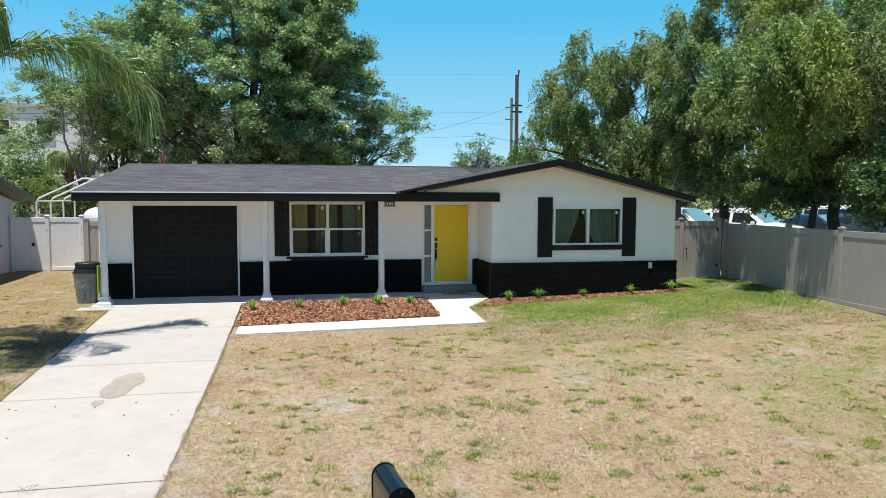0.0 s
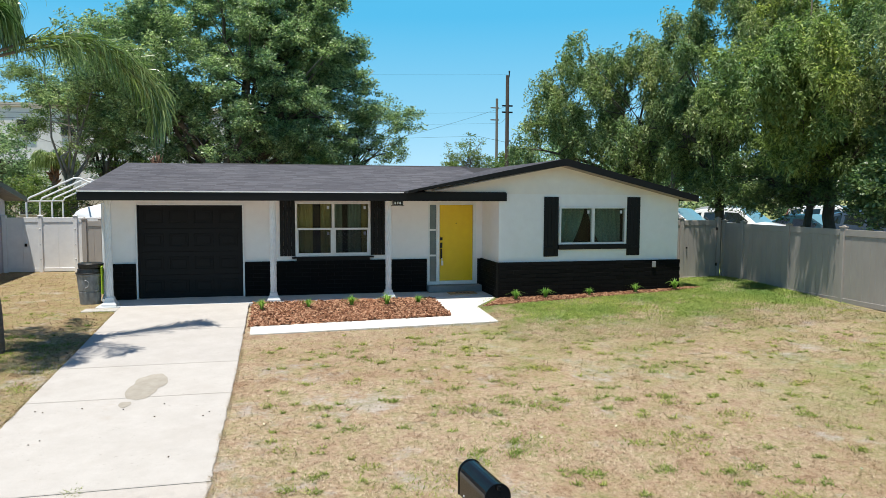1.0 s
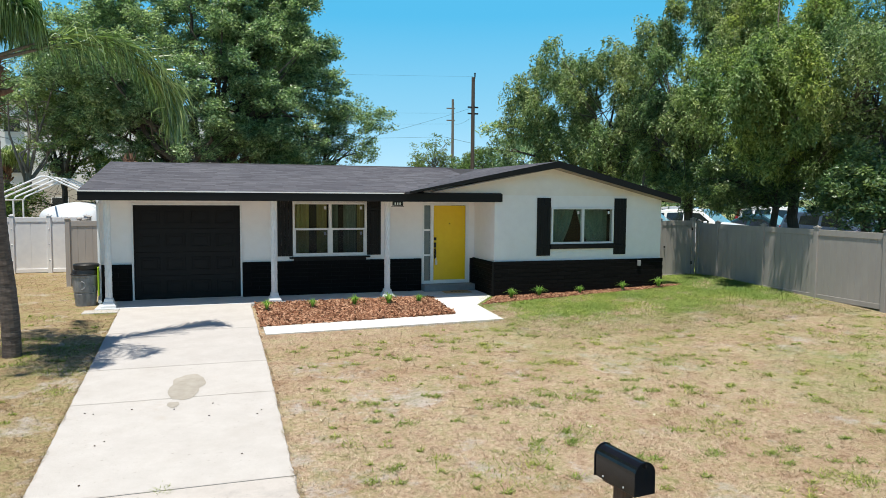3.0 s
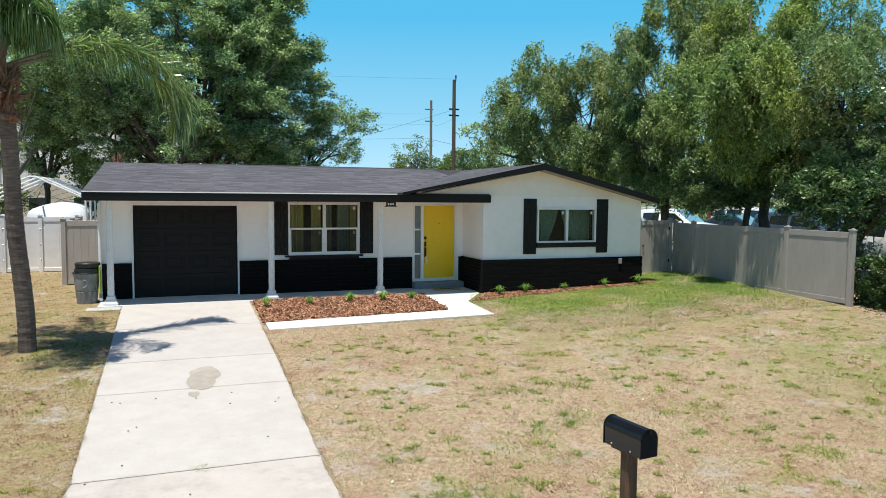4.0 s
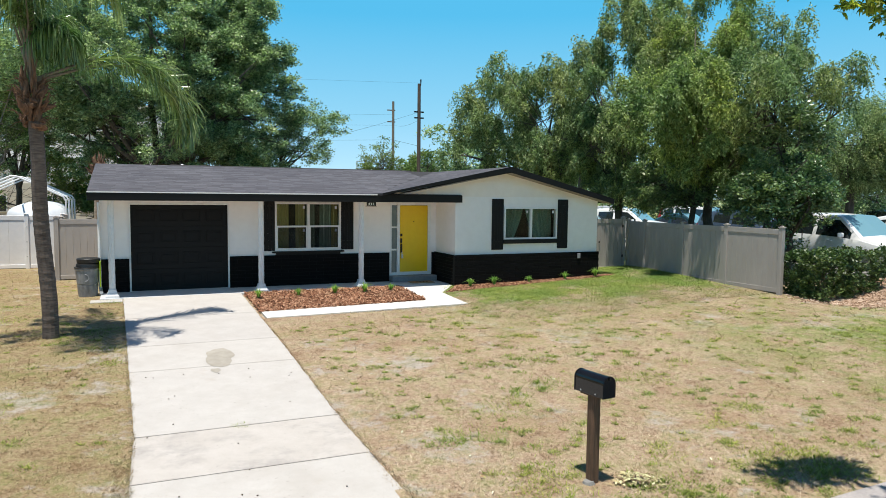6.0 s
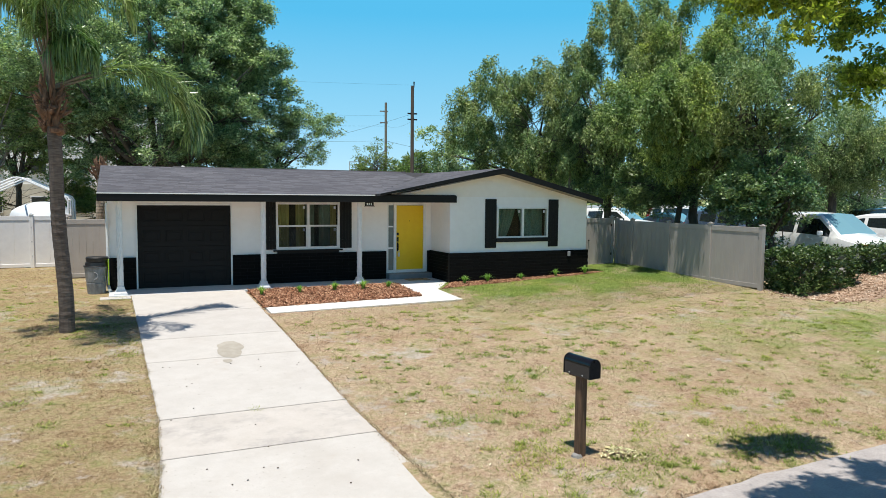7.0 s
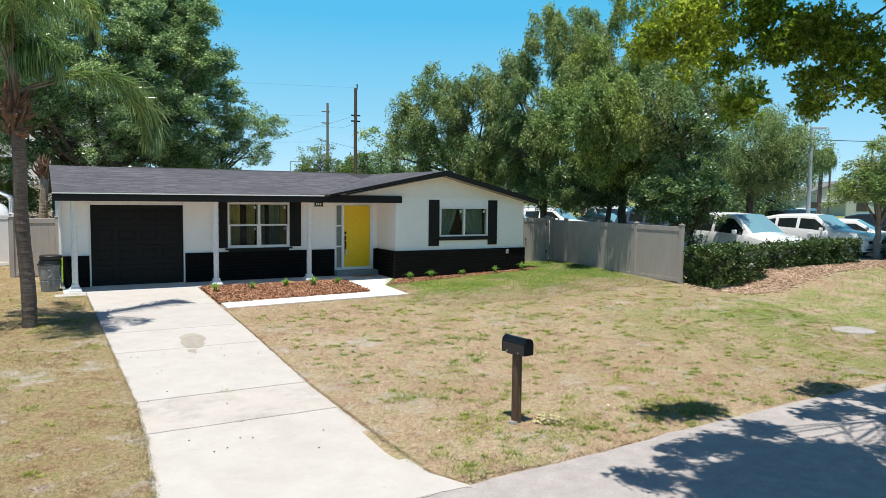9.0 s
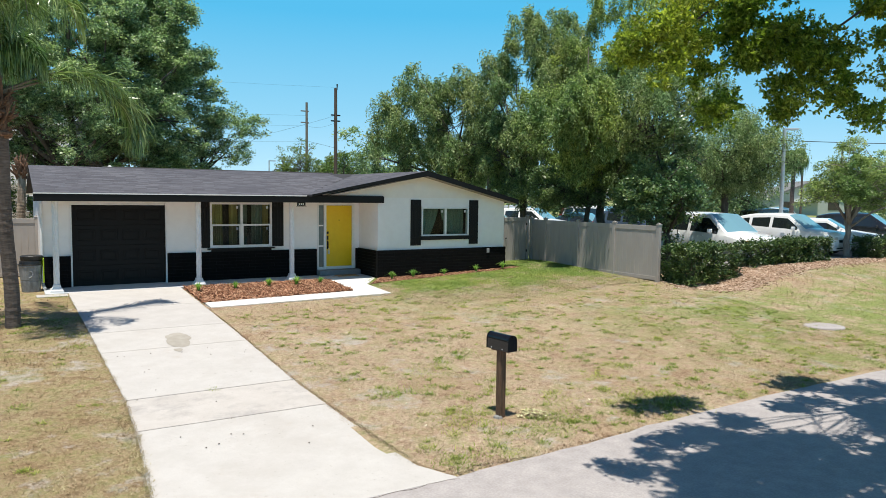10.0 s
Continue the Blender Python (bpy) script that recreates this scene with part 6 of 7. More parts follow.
bed("hedge_bed", HEDGE_BED, "brown leaf litter and bark under the hedge", 10000, 3, 0.045, M["litter_chip"], M["leaf_litter"], 0.006, 0.012, 0.16)


def tuft(name, x, y, z, seed, n, h, label, material, category="plant", group=""):
    """A clump of arching strap leaves."""
    r = np.random.default_rng(seed)
    a, ln = r.uniform(0, 6.283, n), h * r.uniform(0.7, 1.3, n)
    o = np.stack([np.cos(a), np.sin(a), np.zeros(n)], -1)
    sd = np.stack([-np.sin(a), np.cos(a), np.zeros(n)], -1) * 0.010
    up = np.array([[0, 0, 1.0]])
    spread = r.uniform(0.15, 0.95, n)[:, None]
    L = ln[:, None]
    p0, p1, p2 = o * 0.015, o * L * 0.35 * spread + up * L * 0.62, o * L * 0.95 * spread + up * L * (1.0 - 0.62 * spread)
    v = np.stack([p0 - sd, p0 + sd, p1 + sd, p1 - sd, p2 + sd * 0.15, p2 - sd * 0.15], 1).reshape(-1, 3)
    k = 6 * np.arange(n)[:, None]
    f = np.concatenate([k + np.array([[0, 1, 2, 3]]), k + np.array([[3, 2, 4, 5]])])
    ob = new(name, np_mesh(name, v, f, material))
    ob.matrix_basis = pose(x, y, z)
    return tagged(ob, label, category, group)


first = tuft("bed_plant", 2.9, -2.1, gz(3, -1.9) + 0.02, 1, 70, 0.26, "small bright green grassy bed plant in bark mulch", M["bed_leaf"], group="bed plants")
spots = [(3.93, -2.0), (4.91, -1.92), (5.73, -1.93), (6.48, -1.9), (8.95, -1.80), (9.75, -1.76), (10.95, -1.72), (12.25, -1.70), (13.4, -1.66)]
for i, (px, py) in enumerate(spots):
    copy_thing(first, pose(px, py, gz(px, py) + 0.02, 0, 0, i * 47) @ Matrix.Scale(0.9 + 0.25 * (i % 3) / 2 + (-0.05 if i > 4 else 0), 4))


def hedge(seed, poly_c, label):
    """A clipped shrub row: leafy boxes of small glossy leaves on a dark twiggy core."""
    r = np.random.default_rng(seed)
    x, y = poly_c[0][:2]
    t = thing("hedge", x, y, gz(x, y), label, "hedge", "hedges by the car park")
    inv = t.matrix_basis.inverted()
    pts, rad = [], []
    for cx, cy, rx, ry, h in poly_c:
        z0 = gz(cx, cy)
        n = int(520 * rx * ry / 0.9)
        q = r.uniform(-1, 1, (n, 3))
        ax = r.integers(0, 3, n)
        q[np.arange(n), ax] = np.sign(q[np.arange(n), ax]) * r.uniform(0.8, 1.0, n)
        wob = 1 + 0.10 * np.sin(q[:, :1] * 5 + cx) + 0.08 * np.cos(q[:, 1:2] * 6)
        pts.append(np.stack([cx + q[:, 0] * rx, cy + q[:, 1] * ry, z0 + h * 0.52 + q[:, 2] * h * 0.46 * wob[:, 0]], -1))
        rad.append(np.full((n, 3), 0.12))
        for _ in range(6):
            a = r.uniform(0, 6.28)
            core = bmesh.new()
            tube(core, [(cx, cy, z0 - 0.05), (cx + 0.3 * rx * math.cos(a), cy + 0.3 * ry * math.sin(a), z0 + h * 0.4), (cx + 0.8 * rx * math.cos(a), cy + 0.8 * ry * math.sin(a), z0 + h * 0.8)], [0.02, 0.015, 0.006], 5)
            st = part("stem", core, M["bark_oak"], t)
            st.matrix_parent_inverse = inv
    v, f = leaf_cloud(r, np.concatenate(pts), np.concatenate(rad), 27, 0.09, 0.0, 0.55, True)
    lv = new("foliage", np_mesh("foliage", v, f, M["hedge_leaf"]))
    lv.parent, lv.matrix_parent_inverse = t, inv


hedge(1, [(16.95, -6.85, 0.6, 0.6, 1.14), (18.2, -6.75, 0.75, 0.56, 1.14), (17.05, -6.3, 0.55, 0.5, 1.12)], "clipped dark green hedge beside the fence end")
hedge(2, [(20.7, -6.5, 0.7, 0.45, 0.78), (21.8, -6.5, 0.7, 0.45, 0.80), (22.7, -6.45, 0.75, 0.45, 0.85), (24.0, -6.4, 0.75, 0.45, 0.82)], "clipped dark green hedge in front of the white cars")
hedge(3, [(28.4, -6.6, 0.9, 0.5, 0.8), (29.9, -6.9, 0.9, 0.5, 0.85), (31.5, -6.9, 0.9, 0.5, 0.8)], "clipped dark green hedge by the young tree")

# ---- small things by the house ----
mat_ = thing("doormat", 7.90, -0.62, 0.002, "brown coir doormat with a worn printed word", "doormat")
part("body", bx(-0.36, 0.36, -0.2, 0.2, 0.0, 0.018, 0.004), M["mat_fibre"], mat_)
for i in range(4):
    part("print_bar", bx(-0.17 + i * 0.1, -0.10 + i * 0.1, -0.06, 0.06, 0.0185, 0.0205), M["ink"], mat_)
pl = thing("house_sign", 6.08, -1.40, 2.42, "small black hanging house sign with pale bars", "sign")
bm = bmesh.new()
for a, b, c, d in ((-0.16, 0.16, -0.155, -0.14), (-0.13, -0.115, -0.14, 0.0), (0.115, 0.13, -0.14, 0.0)):
    box(bm, a, b, -0.01, 0.01, c, d)
part("bracket", bm, M["metal_black"], pl)
part("plate", bx(-0.11, 0.11, -0.008, 0.008, -0.135, -0.03), M["metal_black"], pl)
for i in range(3):
    part("bar", bx(-0.08 + i * 0.06, -0.045 + i * 0.06, -0.013, -0.009, -0.11, -0.055), M["white_trim"], pl)
solo("outlet_box", bx(12.80, 12.90, YW - 0.12, YW - 0.076, 0.67, 0.82, 0.008), M["bin"], "small grey outdoor outlet box on the brick base", "outlet")
vent = thing("roof_vent", 1.78, 7.4, 2.9, "small white roof vent cap behind the ridge", "vent")
part("pipe", tube(bmesh.new(), [(0, 0, 0), (0, 0, 0.62)], [0.04, 0.04], 10), M["white_trim"], vent)
part("cap", tube(bmesh.new(), [(0, 0, 0.61), (0, 0, 0.65), (0, 0, 0.70), (0, 0, 0.72)], [0.08, 0.09, 0.06, 0.02], 12), M["white_trim"], vent)

# drive stain, joint weeds, pebbles
bm = bmesh.new()
ring = []
for k in range(64):
    a = 2 * math.pi * k / 64
    w = (1 - 0.20 * math.exp(-(math.sin(a + 0.25) / 0.22) ** 2)) * (1 + 0.03 * math.sin(5 * a + 1)) * (1 + 0.02 * math.sin(11 * a))
    px, py = 1.35 + 0.05 * math.sin(a) + 0.25 * w * math.cos(a) * (1 + 0.1 * math.sin(a)), -7.48 + 0.62 * w * math.sin(a)
    ring.append(bm.verts.new((px, py, float(np.interp(py, [-11.0, -1.2], [-0.40, 0.0])) + 0.004)))
bm.faces.new(ring)
ring = []
for k in range(20):
    a = 2 * math.pi * k / 20
    px, py = 1.20 + 0.08 * math.cos(a), -8.26 + 0.12 * math.sin(a) * (1 + 0.2 * math.sin(3 * a))
    ring.append(bm.verts.new((px, py, float(np.interp(py, [-11.0, -1.2], [-0.40, 0.0])) + 0.004)))
bm.faces.new(ring)
solo("drive_stain", bm, M["stain"], "brownish old oil stain on the driveway", "stain", kind="structure")
rp = np.random.default_rng(12)
for i in range(22):
    px, py = rp.uniform(0.1, 2.5), rp.uniform(-14.5, -8)
    pz = float(np.interp(py, [-15.7, -14.5, -11.0, -1.2], [-0.475, -0.47, -0.40, 0.0]))
    bm = bmesh.new()
    bmesh.ops.create_icosphere(bm, subdivisions=1, radius=0.009, matrix=pose(px, py, pz + 0.008, 0, 0, i * 40) @ Matrix.Diagonal((1.5, 1, 0.6, 1)))
    solo("seed_pod", bm, M["ink"], "small dark fallen seed on the driveway", "debris", "fallen seeds")
# the broken seam where drive and road meet
rc = random.Random(14)
for x0, y0, x1, y1, zz in ((2.78, -15.535, -0.2, -15.54, -0.482),):
    pts = [(x0 + (x1 - x0) * k / 24, y0 + (y1 - y0) * k / 24 + rc.uniform(-0.03, 0.03), zz) for k in range(25)]
    solo("pavement_crack", tube(bmesh.new(), pts, [rc.uniform(0.0008, 0.002) for _ in pts], 4), M["ink"], "thin dark crack in the paving", "crack", kind="structure")
cover = thing("utility_cover", 15.3, -12.2, gz(15.3, -12.2) + 0.0, "round pale concrete utility cover set in the grass", "cover")
part("ring", tube(bmesh.new(), [(0, 0, -0.05), (0, 0, 0.012)], [0.50, 0.48], 28), M["asphalt"], cover)
part("lid", tube(bmesh.new(), [(0, 0, 0.012), (0, 0, 0.02)], [0.42, 0.41], 28), M["asphalt"], cover)

# ---- grass ----
rg = np.random.default_rng(21)
KEEP_OUT = [[(-0.34, -15.9), (2.64, -15.9), (2.50, -15.0), (2.44, -14.0), (2.44, -11.0), (2.51, -7.0), (2.56, -1.0), (-0.16, -1.0), (-0.05, -8.0), (0.0, -10.8), (-0.08, -12.6), (-0.22, -14.4)], [(2.6, -4.40), (7.74, -4.08), (7.78, -2.44), (8.7, -1.0), (2.6, -1.0)], WING_BED, HEDGE_BED]


def blades(count, x0, x1, y0, y1, h0, h1, wd):
    px, py = rg.uniform(x0, x1, count), rg.uniform(y0, y1, count)
    ok = py > np.interp(px, [2.5, 5.0, 7.5, 11.0], [-15.44, -15.35, -15.15, -15.07]) + 0.10 * np.sin(px * 2.3) * np.sin(px * 0.7)
    jx, jy = rg.normal(0, 0.035, (2, count))
    for poly in KEEP_OUT:
        ok &= ~inside(px + jx, py + jy, poly)
    ok &= ~((px > -0.75) & (px < 13.6) & (py > -1.3))
    px, py = px[ok], py[ok]
    n = len(px)
    p = np.stack([px, py, ground_z(px, py) - 0.01], -1)
    a = rg.uniform(0, 6.283, n)
    hh = rg.uniform(h0, h1, n)
    tip = p + np.stack([np.cos(a) * hh * 1.5, np.sin(a) * hh * 1.5, hh * rg.uniform(0.15, 0.7, n) + 0.012], -1)
    b = a + 1.571 + rg.normal(0, 0.3, n)
    w = np.stack([np.cos(b), np.sin(b), np.zeros(n)], -1) * wd
    return np.stack([p - w, p + w, tip], 1).reshape(-1, 3)


gv = np.concatenate([blades(290000, -8, 16.1, -15.4, -10.0, 0.018, 0.05, 0.0055), blades(170000, -8, 16.1, -10.0, -4.0, 0.02, 0.055, 0.007), blades(60000, -8, 16.1, -4.0, 7.0, 0.03, 0.07, 0.009),
                     blades(45000, 7.5, 16.1, -6.0, 0.2, 0.04, 0.09, 0.008), blades(60000, 16.2, 30, -15.4, -6.4, 0.03, 0.07, 0.010)])
tagged(new("lawn_grass", np_mesh("lawn_grass", gv, np.arange(len(gv)).reshape(-1, 3), M["blades"])), "short dry matted grass blades", "grass", kind="stuff")
M["turf"] = leaf_mat("green_turf", (0.13, 0.20, 0.04), (0.27, 0.35, 0.095), (0.48, 0.53, 0.20), rough=0.6, trans=0.3, spec=0.3)
px, py = rg.uniform(7.6, 16.15, 150000), rg.uniform(-5.2, 0.2, 150000)
fade = np.clip((py + 4.9) / 1.9, 0, 1) * np.clip((px - 7.9) / 1.2, 0, 1)
fade *= 0.55 + 0.45 * np.sin(px * 1.7 + 1.3 * np.sin(py * 2.1)) * np.sin(py * 2.6 + px * 0.6)
ok = (rg.random(150000) < fade) & ~inside(px, py, WING_BED) & ~((px < 13.6) & (py > -1.5))
px, py = px[ok], py[ok]
n = len(px)
p = np.stack([px, py, ground_z(px, py) - 0.01], -1)
a, hh = rg.uniform(0, 6.283, n), rg.uniform(0.03, 0.085, n)
tip = p + np.stack([np.cos(a) * hh, np.sin(a) * hh, hh * rg.uniform(0.5, 1.0, n)], -1)
w = np.stack([-np.sin(a), np.cos(a), np.zeros(n)], -1) * 0.008
tv = np.stack([p - w, p + w, tip], 1).reshape(-1, 3)
tagged(new("green_turf", np_mesh("green_turf", tv, np.arange(len(tv)).reshape(-1, 3), M["turf"])), "lusher green grass along the wing and the fence", "grass", kind="stuff")
M["weed"] = leaf_mat("lawn_weed", (0.13, 0.19, 0.03), (0.25, 0.325, 0.07), (0.46, 0.50, 0.17), rough=0.7, drift=((0.8, 0.85, 0.8), (1.25, 1.05, 1.0)))
wv, base_n = [], 0
near = [(6.55, -9.2, 0.35), (6.1, -10.62, 0.45), (4.75, -11.47, 0.45), (3.79, -12.25, 0.3), (7.82, -10.96, 0.35), (9.05, -10.21, 0.25), (4.5, -14.7, 0.35), (5.65, -13.75, 0.3), (3.85, -13.9, 0.35), (6.8, -14.2, 0.5), (7.0, -14.8, 0.45), (4.15, -13.6, 0.3), (1.2, -10.92, 0.12), (3.2, -15.0, 0.3), (3.0, -15.15, 0.2), (2.9, -14.6, 0.14), (4.9, -14.75, 0.35), (5.3, -14.4, 0.3)]
near += [(-0.45, -4.6, 0.4), (-0.9, -5.0, 0.5), (-0.4, -6.1, 0.35), (-1.3, -4.3, 0.45), (-0.35, -7.2, 0.2), (-2.4, -3.2, 0.5), (-1.6, -1.8, 0.35), (-0.5, -1.6, 0.25), (-3.2, -2.2, 0.5), (-2.8, -7.4, 0.4)]
sprigs = [(rg.uniform(3.0, 15.8), -15.1 + 10.5 * rg.random() ** 1.35, 0.025 + 0.10 * rg.random() ** 2.5) for _ in range(620)] + [(rg.uniform(3.2, 15.5), rg.uniform(-15.2, -5.0), 0.07 + 0.22 * rg.random() ** 2.5) for _ in range(95)]
sprigs += [(rg.uniform(-7, -0.4), rg.uniform(-15, 2), 0.03 + 0.14 * rg.random() ** 2) for _ in range(180)]
sprigs += [(6.75 + rg.normal(0, 0.45), -14.55 + rg.normal(0, 0.25), 0.16) for _ in range(14)]
for cx, cy, rr in near + sprigs:
    n = int(16 + 700 * rr)
    d = rg.normal(0, rr * 0.62, (n, 2))
    p = np.stack([cx + d[:, 0], cy + d[:, 1] * 0.8, ground_z(cx + d[:, 0], cy + d[:, 1] * 0.8) - 0.005], -1)
    a, hh = rg.uniform(0, 6.283, n), rg.uniform(0.02, 0.075, n)
    tip = p + np.stack([np.cos(a) * hh * 1.2, np.sin(a) * hh * 1.2, hh * rg.uniform(0.3, 0.9, n)], -1)
    b = a + 1.571 + rg.normal(0, 0.3, n)
    w = np.stack([np.cos(b), np.sin(b), np.zeros(n)], -1) * 0.0078
    wv.append(np.stack([p - w, p + w, tip], 1).reshape(-1, 3))
wv = np.concatenate(wv)
tagged(new("lawn_weeds", np_mesh("lawn_weeds", wv, np.arange(len(wv)).reshape(-1, 3), M["weed"])), "green weeds and tufts in the dry lawn", "weeds", kind="stuff")

# dead tufts standing up from the mat, and turf creeping over the edges of the drive
tv = []
for _ in range(5200):
    cx, cy = (rg.uniform(2.9, 15.9), -15.0 + 11 * rg.random() ** 1.3) if rg.random() < 0.75 else (rg.uniform(-7, -0.3), rg.uniform(-15.2, 0))
    n = int(rg.integers(8, 26))
    d = rg.normal(0, rg.uniform(0.02, 0.09), (n, 2))
    p = np.stack([cx + d[:, 0], cy + d[:, 1], ground_z(cx + d[:, 0], cy + d[:, 1]) - 0.005], -1)
    a, hh = rg.uniform(0, 6.283, n), rg.uniform(0.018, 0.05, n)
    tip = p + np.stack([np.cos(a) * hh, np.sin(a) * hh, hh * rg.uniform(0.3, 0.9, n)], -1)
    w = np.stack([-np.sin(a), np.cos(a), np.zeros(n)], -1) * 0.004
    tv.append(np.stack([p - w, p + w, tip], 1).reshape(-1, 3))
for side_x, ys_e, xs_e in ((1, [-15.3, -14.4, -12.6, -10.8, -8.0, -1.2], [-0.36, -0.24, -0.10, -0.04, -0.09, -0.20]), (-1, [-15.3, -15.0, -14.0, -11.0, -7.0, -1.2], [2.70, 2.56, 2.50, 2.50, 2.57, 2.60])):
    n = 4200
    py = rg.uniform(-15.3, -1.6 if side_x > 0 else -4.4, n)
    reach = np.clip(0.35 + 0.65 * np.sin(py * 3.1) * np.sin(py * 7.7 + 1), 0.1, 1.0)
    px = np.interp(py, ys_e, xs_e) - side_x * rg.uniform(-0.02, 0.05, n)
    p = np.stack([px, py, ground_z(px, py) + 0.012], -1)
    hh = rg.uniform(0.012, 0.045, n) * reach
    tip = p + np.stack([side_x * hh * rg.uniform(0.3, 1.5, n), rg.normal(0, 0.7, n) * hh, hh * rg.uniform(0.15, 0.8, n) + 0.012], -1)
    w = np.stack([np.zeros(n), np.ones(n), np.zeros(n)], -1) * 0.006
    tv.append(np.stack([p - w, p + w, tip], 1).reshape(-1, 3))
tv = np.concatenate(tv)
tagged(new("dry_tufts", np_mesh("dry_tufts", tv, np.arange(len(tv)).reshape(-1, 3), M["blades"])), "dead straw tufts standing in the lawn and along the drive", "grass", kind="stuff")

# pale heap of dry wood chips by the mailbox
rh = np.random.default_rng(9)
hv = []
for k in range(170):
    d = rh.normal(0, 1, 2) * np.array([0.13, 0.09])
    c = np.array([4.86 + d[0], -14.22 + d[1], gz(4.86, -14.2) + 0.03 + 0.06 * math.exp(-(d[0] ** 2 + d[1] ** 2) / 0.02)])
    a, ln = rh.uniform(0, 6.283), rh.uniform(0.01, 0.032)
    t = np.array([math.cos(a), math.sin(a), rh.normal(0, 0.3)]) * ln
    s = np.array([-math.sin(a), math.cos(a), rh.normal(0, 0.3)]) * ln * 0.45
    hv += [c - t - s, c + t - s * 0.7, c + t + s, c - t * 0.8 + s]
M["pale_chip"] = leaf_mat("pale_chip", (0.42, 0.32, 0.19), (0.62, 0.50, 0.32), (0.80, 0.70, 0.50), rough=0.8, trans=0.0, spec=0.2)
tagged(new("wood_chips", np_mesh("wood_chips", np.array(hv), np.arange(len(hv)).reshape(-1, 4), M["pale_chip"])), "small heap of pale yellow wood chips by the mailbox", "debris", kind="stuff")

# pale dry bits strewn over the lawn
n = 260
px, py = rg.uniform(2.9, 13.0, n), rg.uniform(-14.8, -5.0, n)
a, ln = rg.uniform(0, 6.283, n), rg.uniform(0.008, 0.03, n)
c = np.stack([px, py, ground_z(px, py) + 0.028], -1)
t = np.stack([np.cos(a) * ln, np.sin(a) * ln, rg.normal(0, 0.3, n) * ln], -1)
s = np.stack([-np.sin(a) * ln, np.cos(a) * ln, rg.normal(0, 0.3, n) * ln], -1) * 0.5
lv = np.stack([c - t, c - s, c + t, c + s], 1).reshape(-1, 3)
M["dry_bit"] = leaf_mat("dry_bits", (0.34, 0.22, 0.13), (0.62, 0.54, 0.44), (0.80, 0.76, 0.68), rough=0.9, trans=0.0, spec=0.2)
tagged(new("dry_litter", np_mesh("dry_litter", lv, np.arange(len(lv)).reshape(-1, 4), M["dry_bit"])), "pale dry leaf bits strewn over the lawn", "litter", kind="stuff")

# ---- roof shingles ----
def shingle_rows(p00, along, up, n_along, n_up, seed):
    """Rows of overlapping tabs on a slope from corner p00; along and up: the vectors of the whole slope."""
    r = np.random.default_rng(seed)
    p00, along, up = np.array(p00), np.array(along), np.array(up)
    nrm = np.cross(along, up)
    nrm = nrm / np.linalg.norm(nrm) * np.sign(nrm[2])
    out = []
    for j in range(n_up):
        off = r.uniform(0, 1)
        k = np.arange(-1, n_along + 1) + off
        a0, a1 = np.clip(k / n_along, 0, 1), np.clip((k + 0.985) / n_along, 0, 1)
        ok = a1 - a0 > 1e-4
        a0, a1 = a0[ok][:, None], a1[ok][:, None]
        lift = 0.010 + r.uniform(0, 0.004, (len(a0), 1))
        lo, hi = p00 + up * (j / n_up), p00 + up * ((j + 1.02) / n_up)
        A, B = lo + along * a0 + nrm * lift, lo + along * a1 + nrm * lift
        C, D = hi + along * a1 + nrm * 0.004, hi + along * a0 + nrm * 0.004
        E, F = lo + along * a0 + nrm * 0.001, lo + along * a1 + nrm * 0.001
        out.append(np.stack([A, B, C, D, E, F], 1).reshape(-1, 3))
    v = np.concatenate(out)
    k = 6 * np.arange(len(v) // 6)[:, None]
    return v, np.concatenate([k + np.array([[0, 1, 2, 3]]), k + np.array([[4, 5, 1, 0]])])


v, f = shingle_rows((-0.92, YE, ZE), (10.0, 0, 0), (0, YR - YE, ZR - ZE), 32, 40, 1)
mx, my, mz = v[:, 0].reshape(-1, 6).mean(1), v[:, 1].reshape(-1, 6).mean(1), v[:, 2].reshape(-1, 6).mean(1)
keep = mz > (ZA - (XA - mx) * (ZA - ZG0) / (XA - XG0)) - 0.0
keep |= mx < XG0
v = v.reshape(-1, 6, 3)[keep].reshape(-1, 3)
k6 = 6 * np.arange(len(v) // 6)[:, None]
f = np.concatenate([k6 + np.array([[0, 1, 2, 3]]), k6 + np.array([[4, 5, 1, 0]])])
sh = tagged(new("shingles", np_mesh("shingles", v, f, M["tab"])), "dark grey asphalt shingles", kind="stuff")
sh.parent = house
v, f = shingle_rows((XG0, YG - 0.02, ZG0), (0, 9.0, 0), (XA - XG0, 0, ZA - ZG0), 30, 27, 2)
mx, my, mz = v[:, 0].reshape(-1, 6).mean(1), v[:, 1].reshape(-1, 6).mean(1), v[:, 2].reshape(-1, 6).mean(1)
keep = mz > ZE + (my - YE) * (ZR - ZE) / (YR - YE)
v = v.reshape(-1, 6, 3)[keep].reshape(-1, 3)
k6 = 6 * np.arange(len(v) // 6)[:, None]
f = np.concatenate([k6 + np.array([[0, 1, 2, 3]]), k6 + np.array([[4, 5, 1, 0]])])
sh = tagged(new("shingles", np_mesh("shingles", v, f, M["tab"])), "dark grey asphalt shingles on the wing", kind="stuff")
sh.parent = house


# ---- downspout and concrete apron at the house corner ----
part("downspout", tube(bmesh.new(), [(-0.735, -0.07, 2.32), (-0.735, -0.07, 0.22), (-0.73, -0.12, 0.12), (-0.70, -0.42, 0.05)], [0.036, 0.036, 0.038, 0.042], 10), M["white_trim"], house, "white downspout with a kicked-out foot")
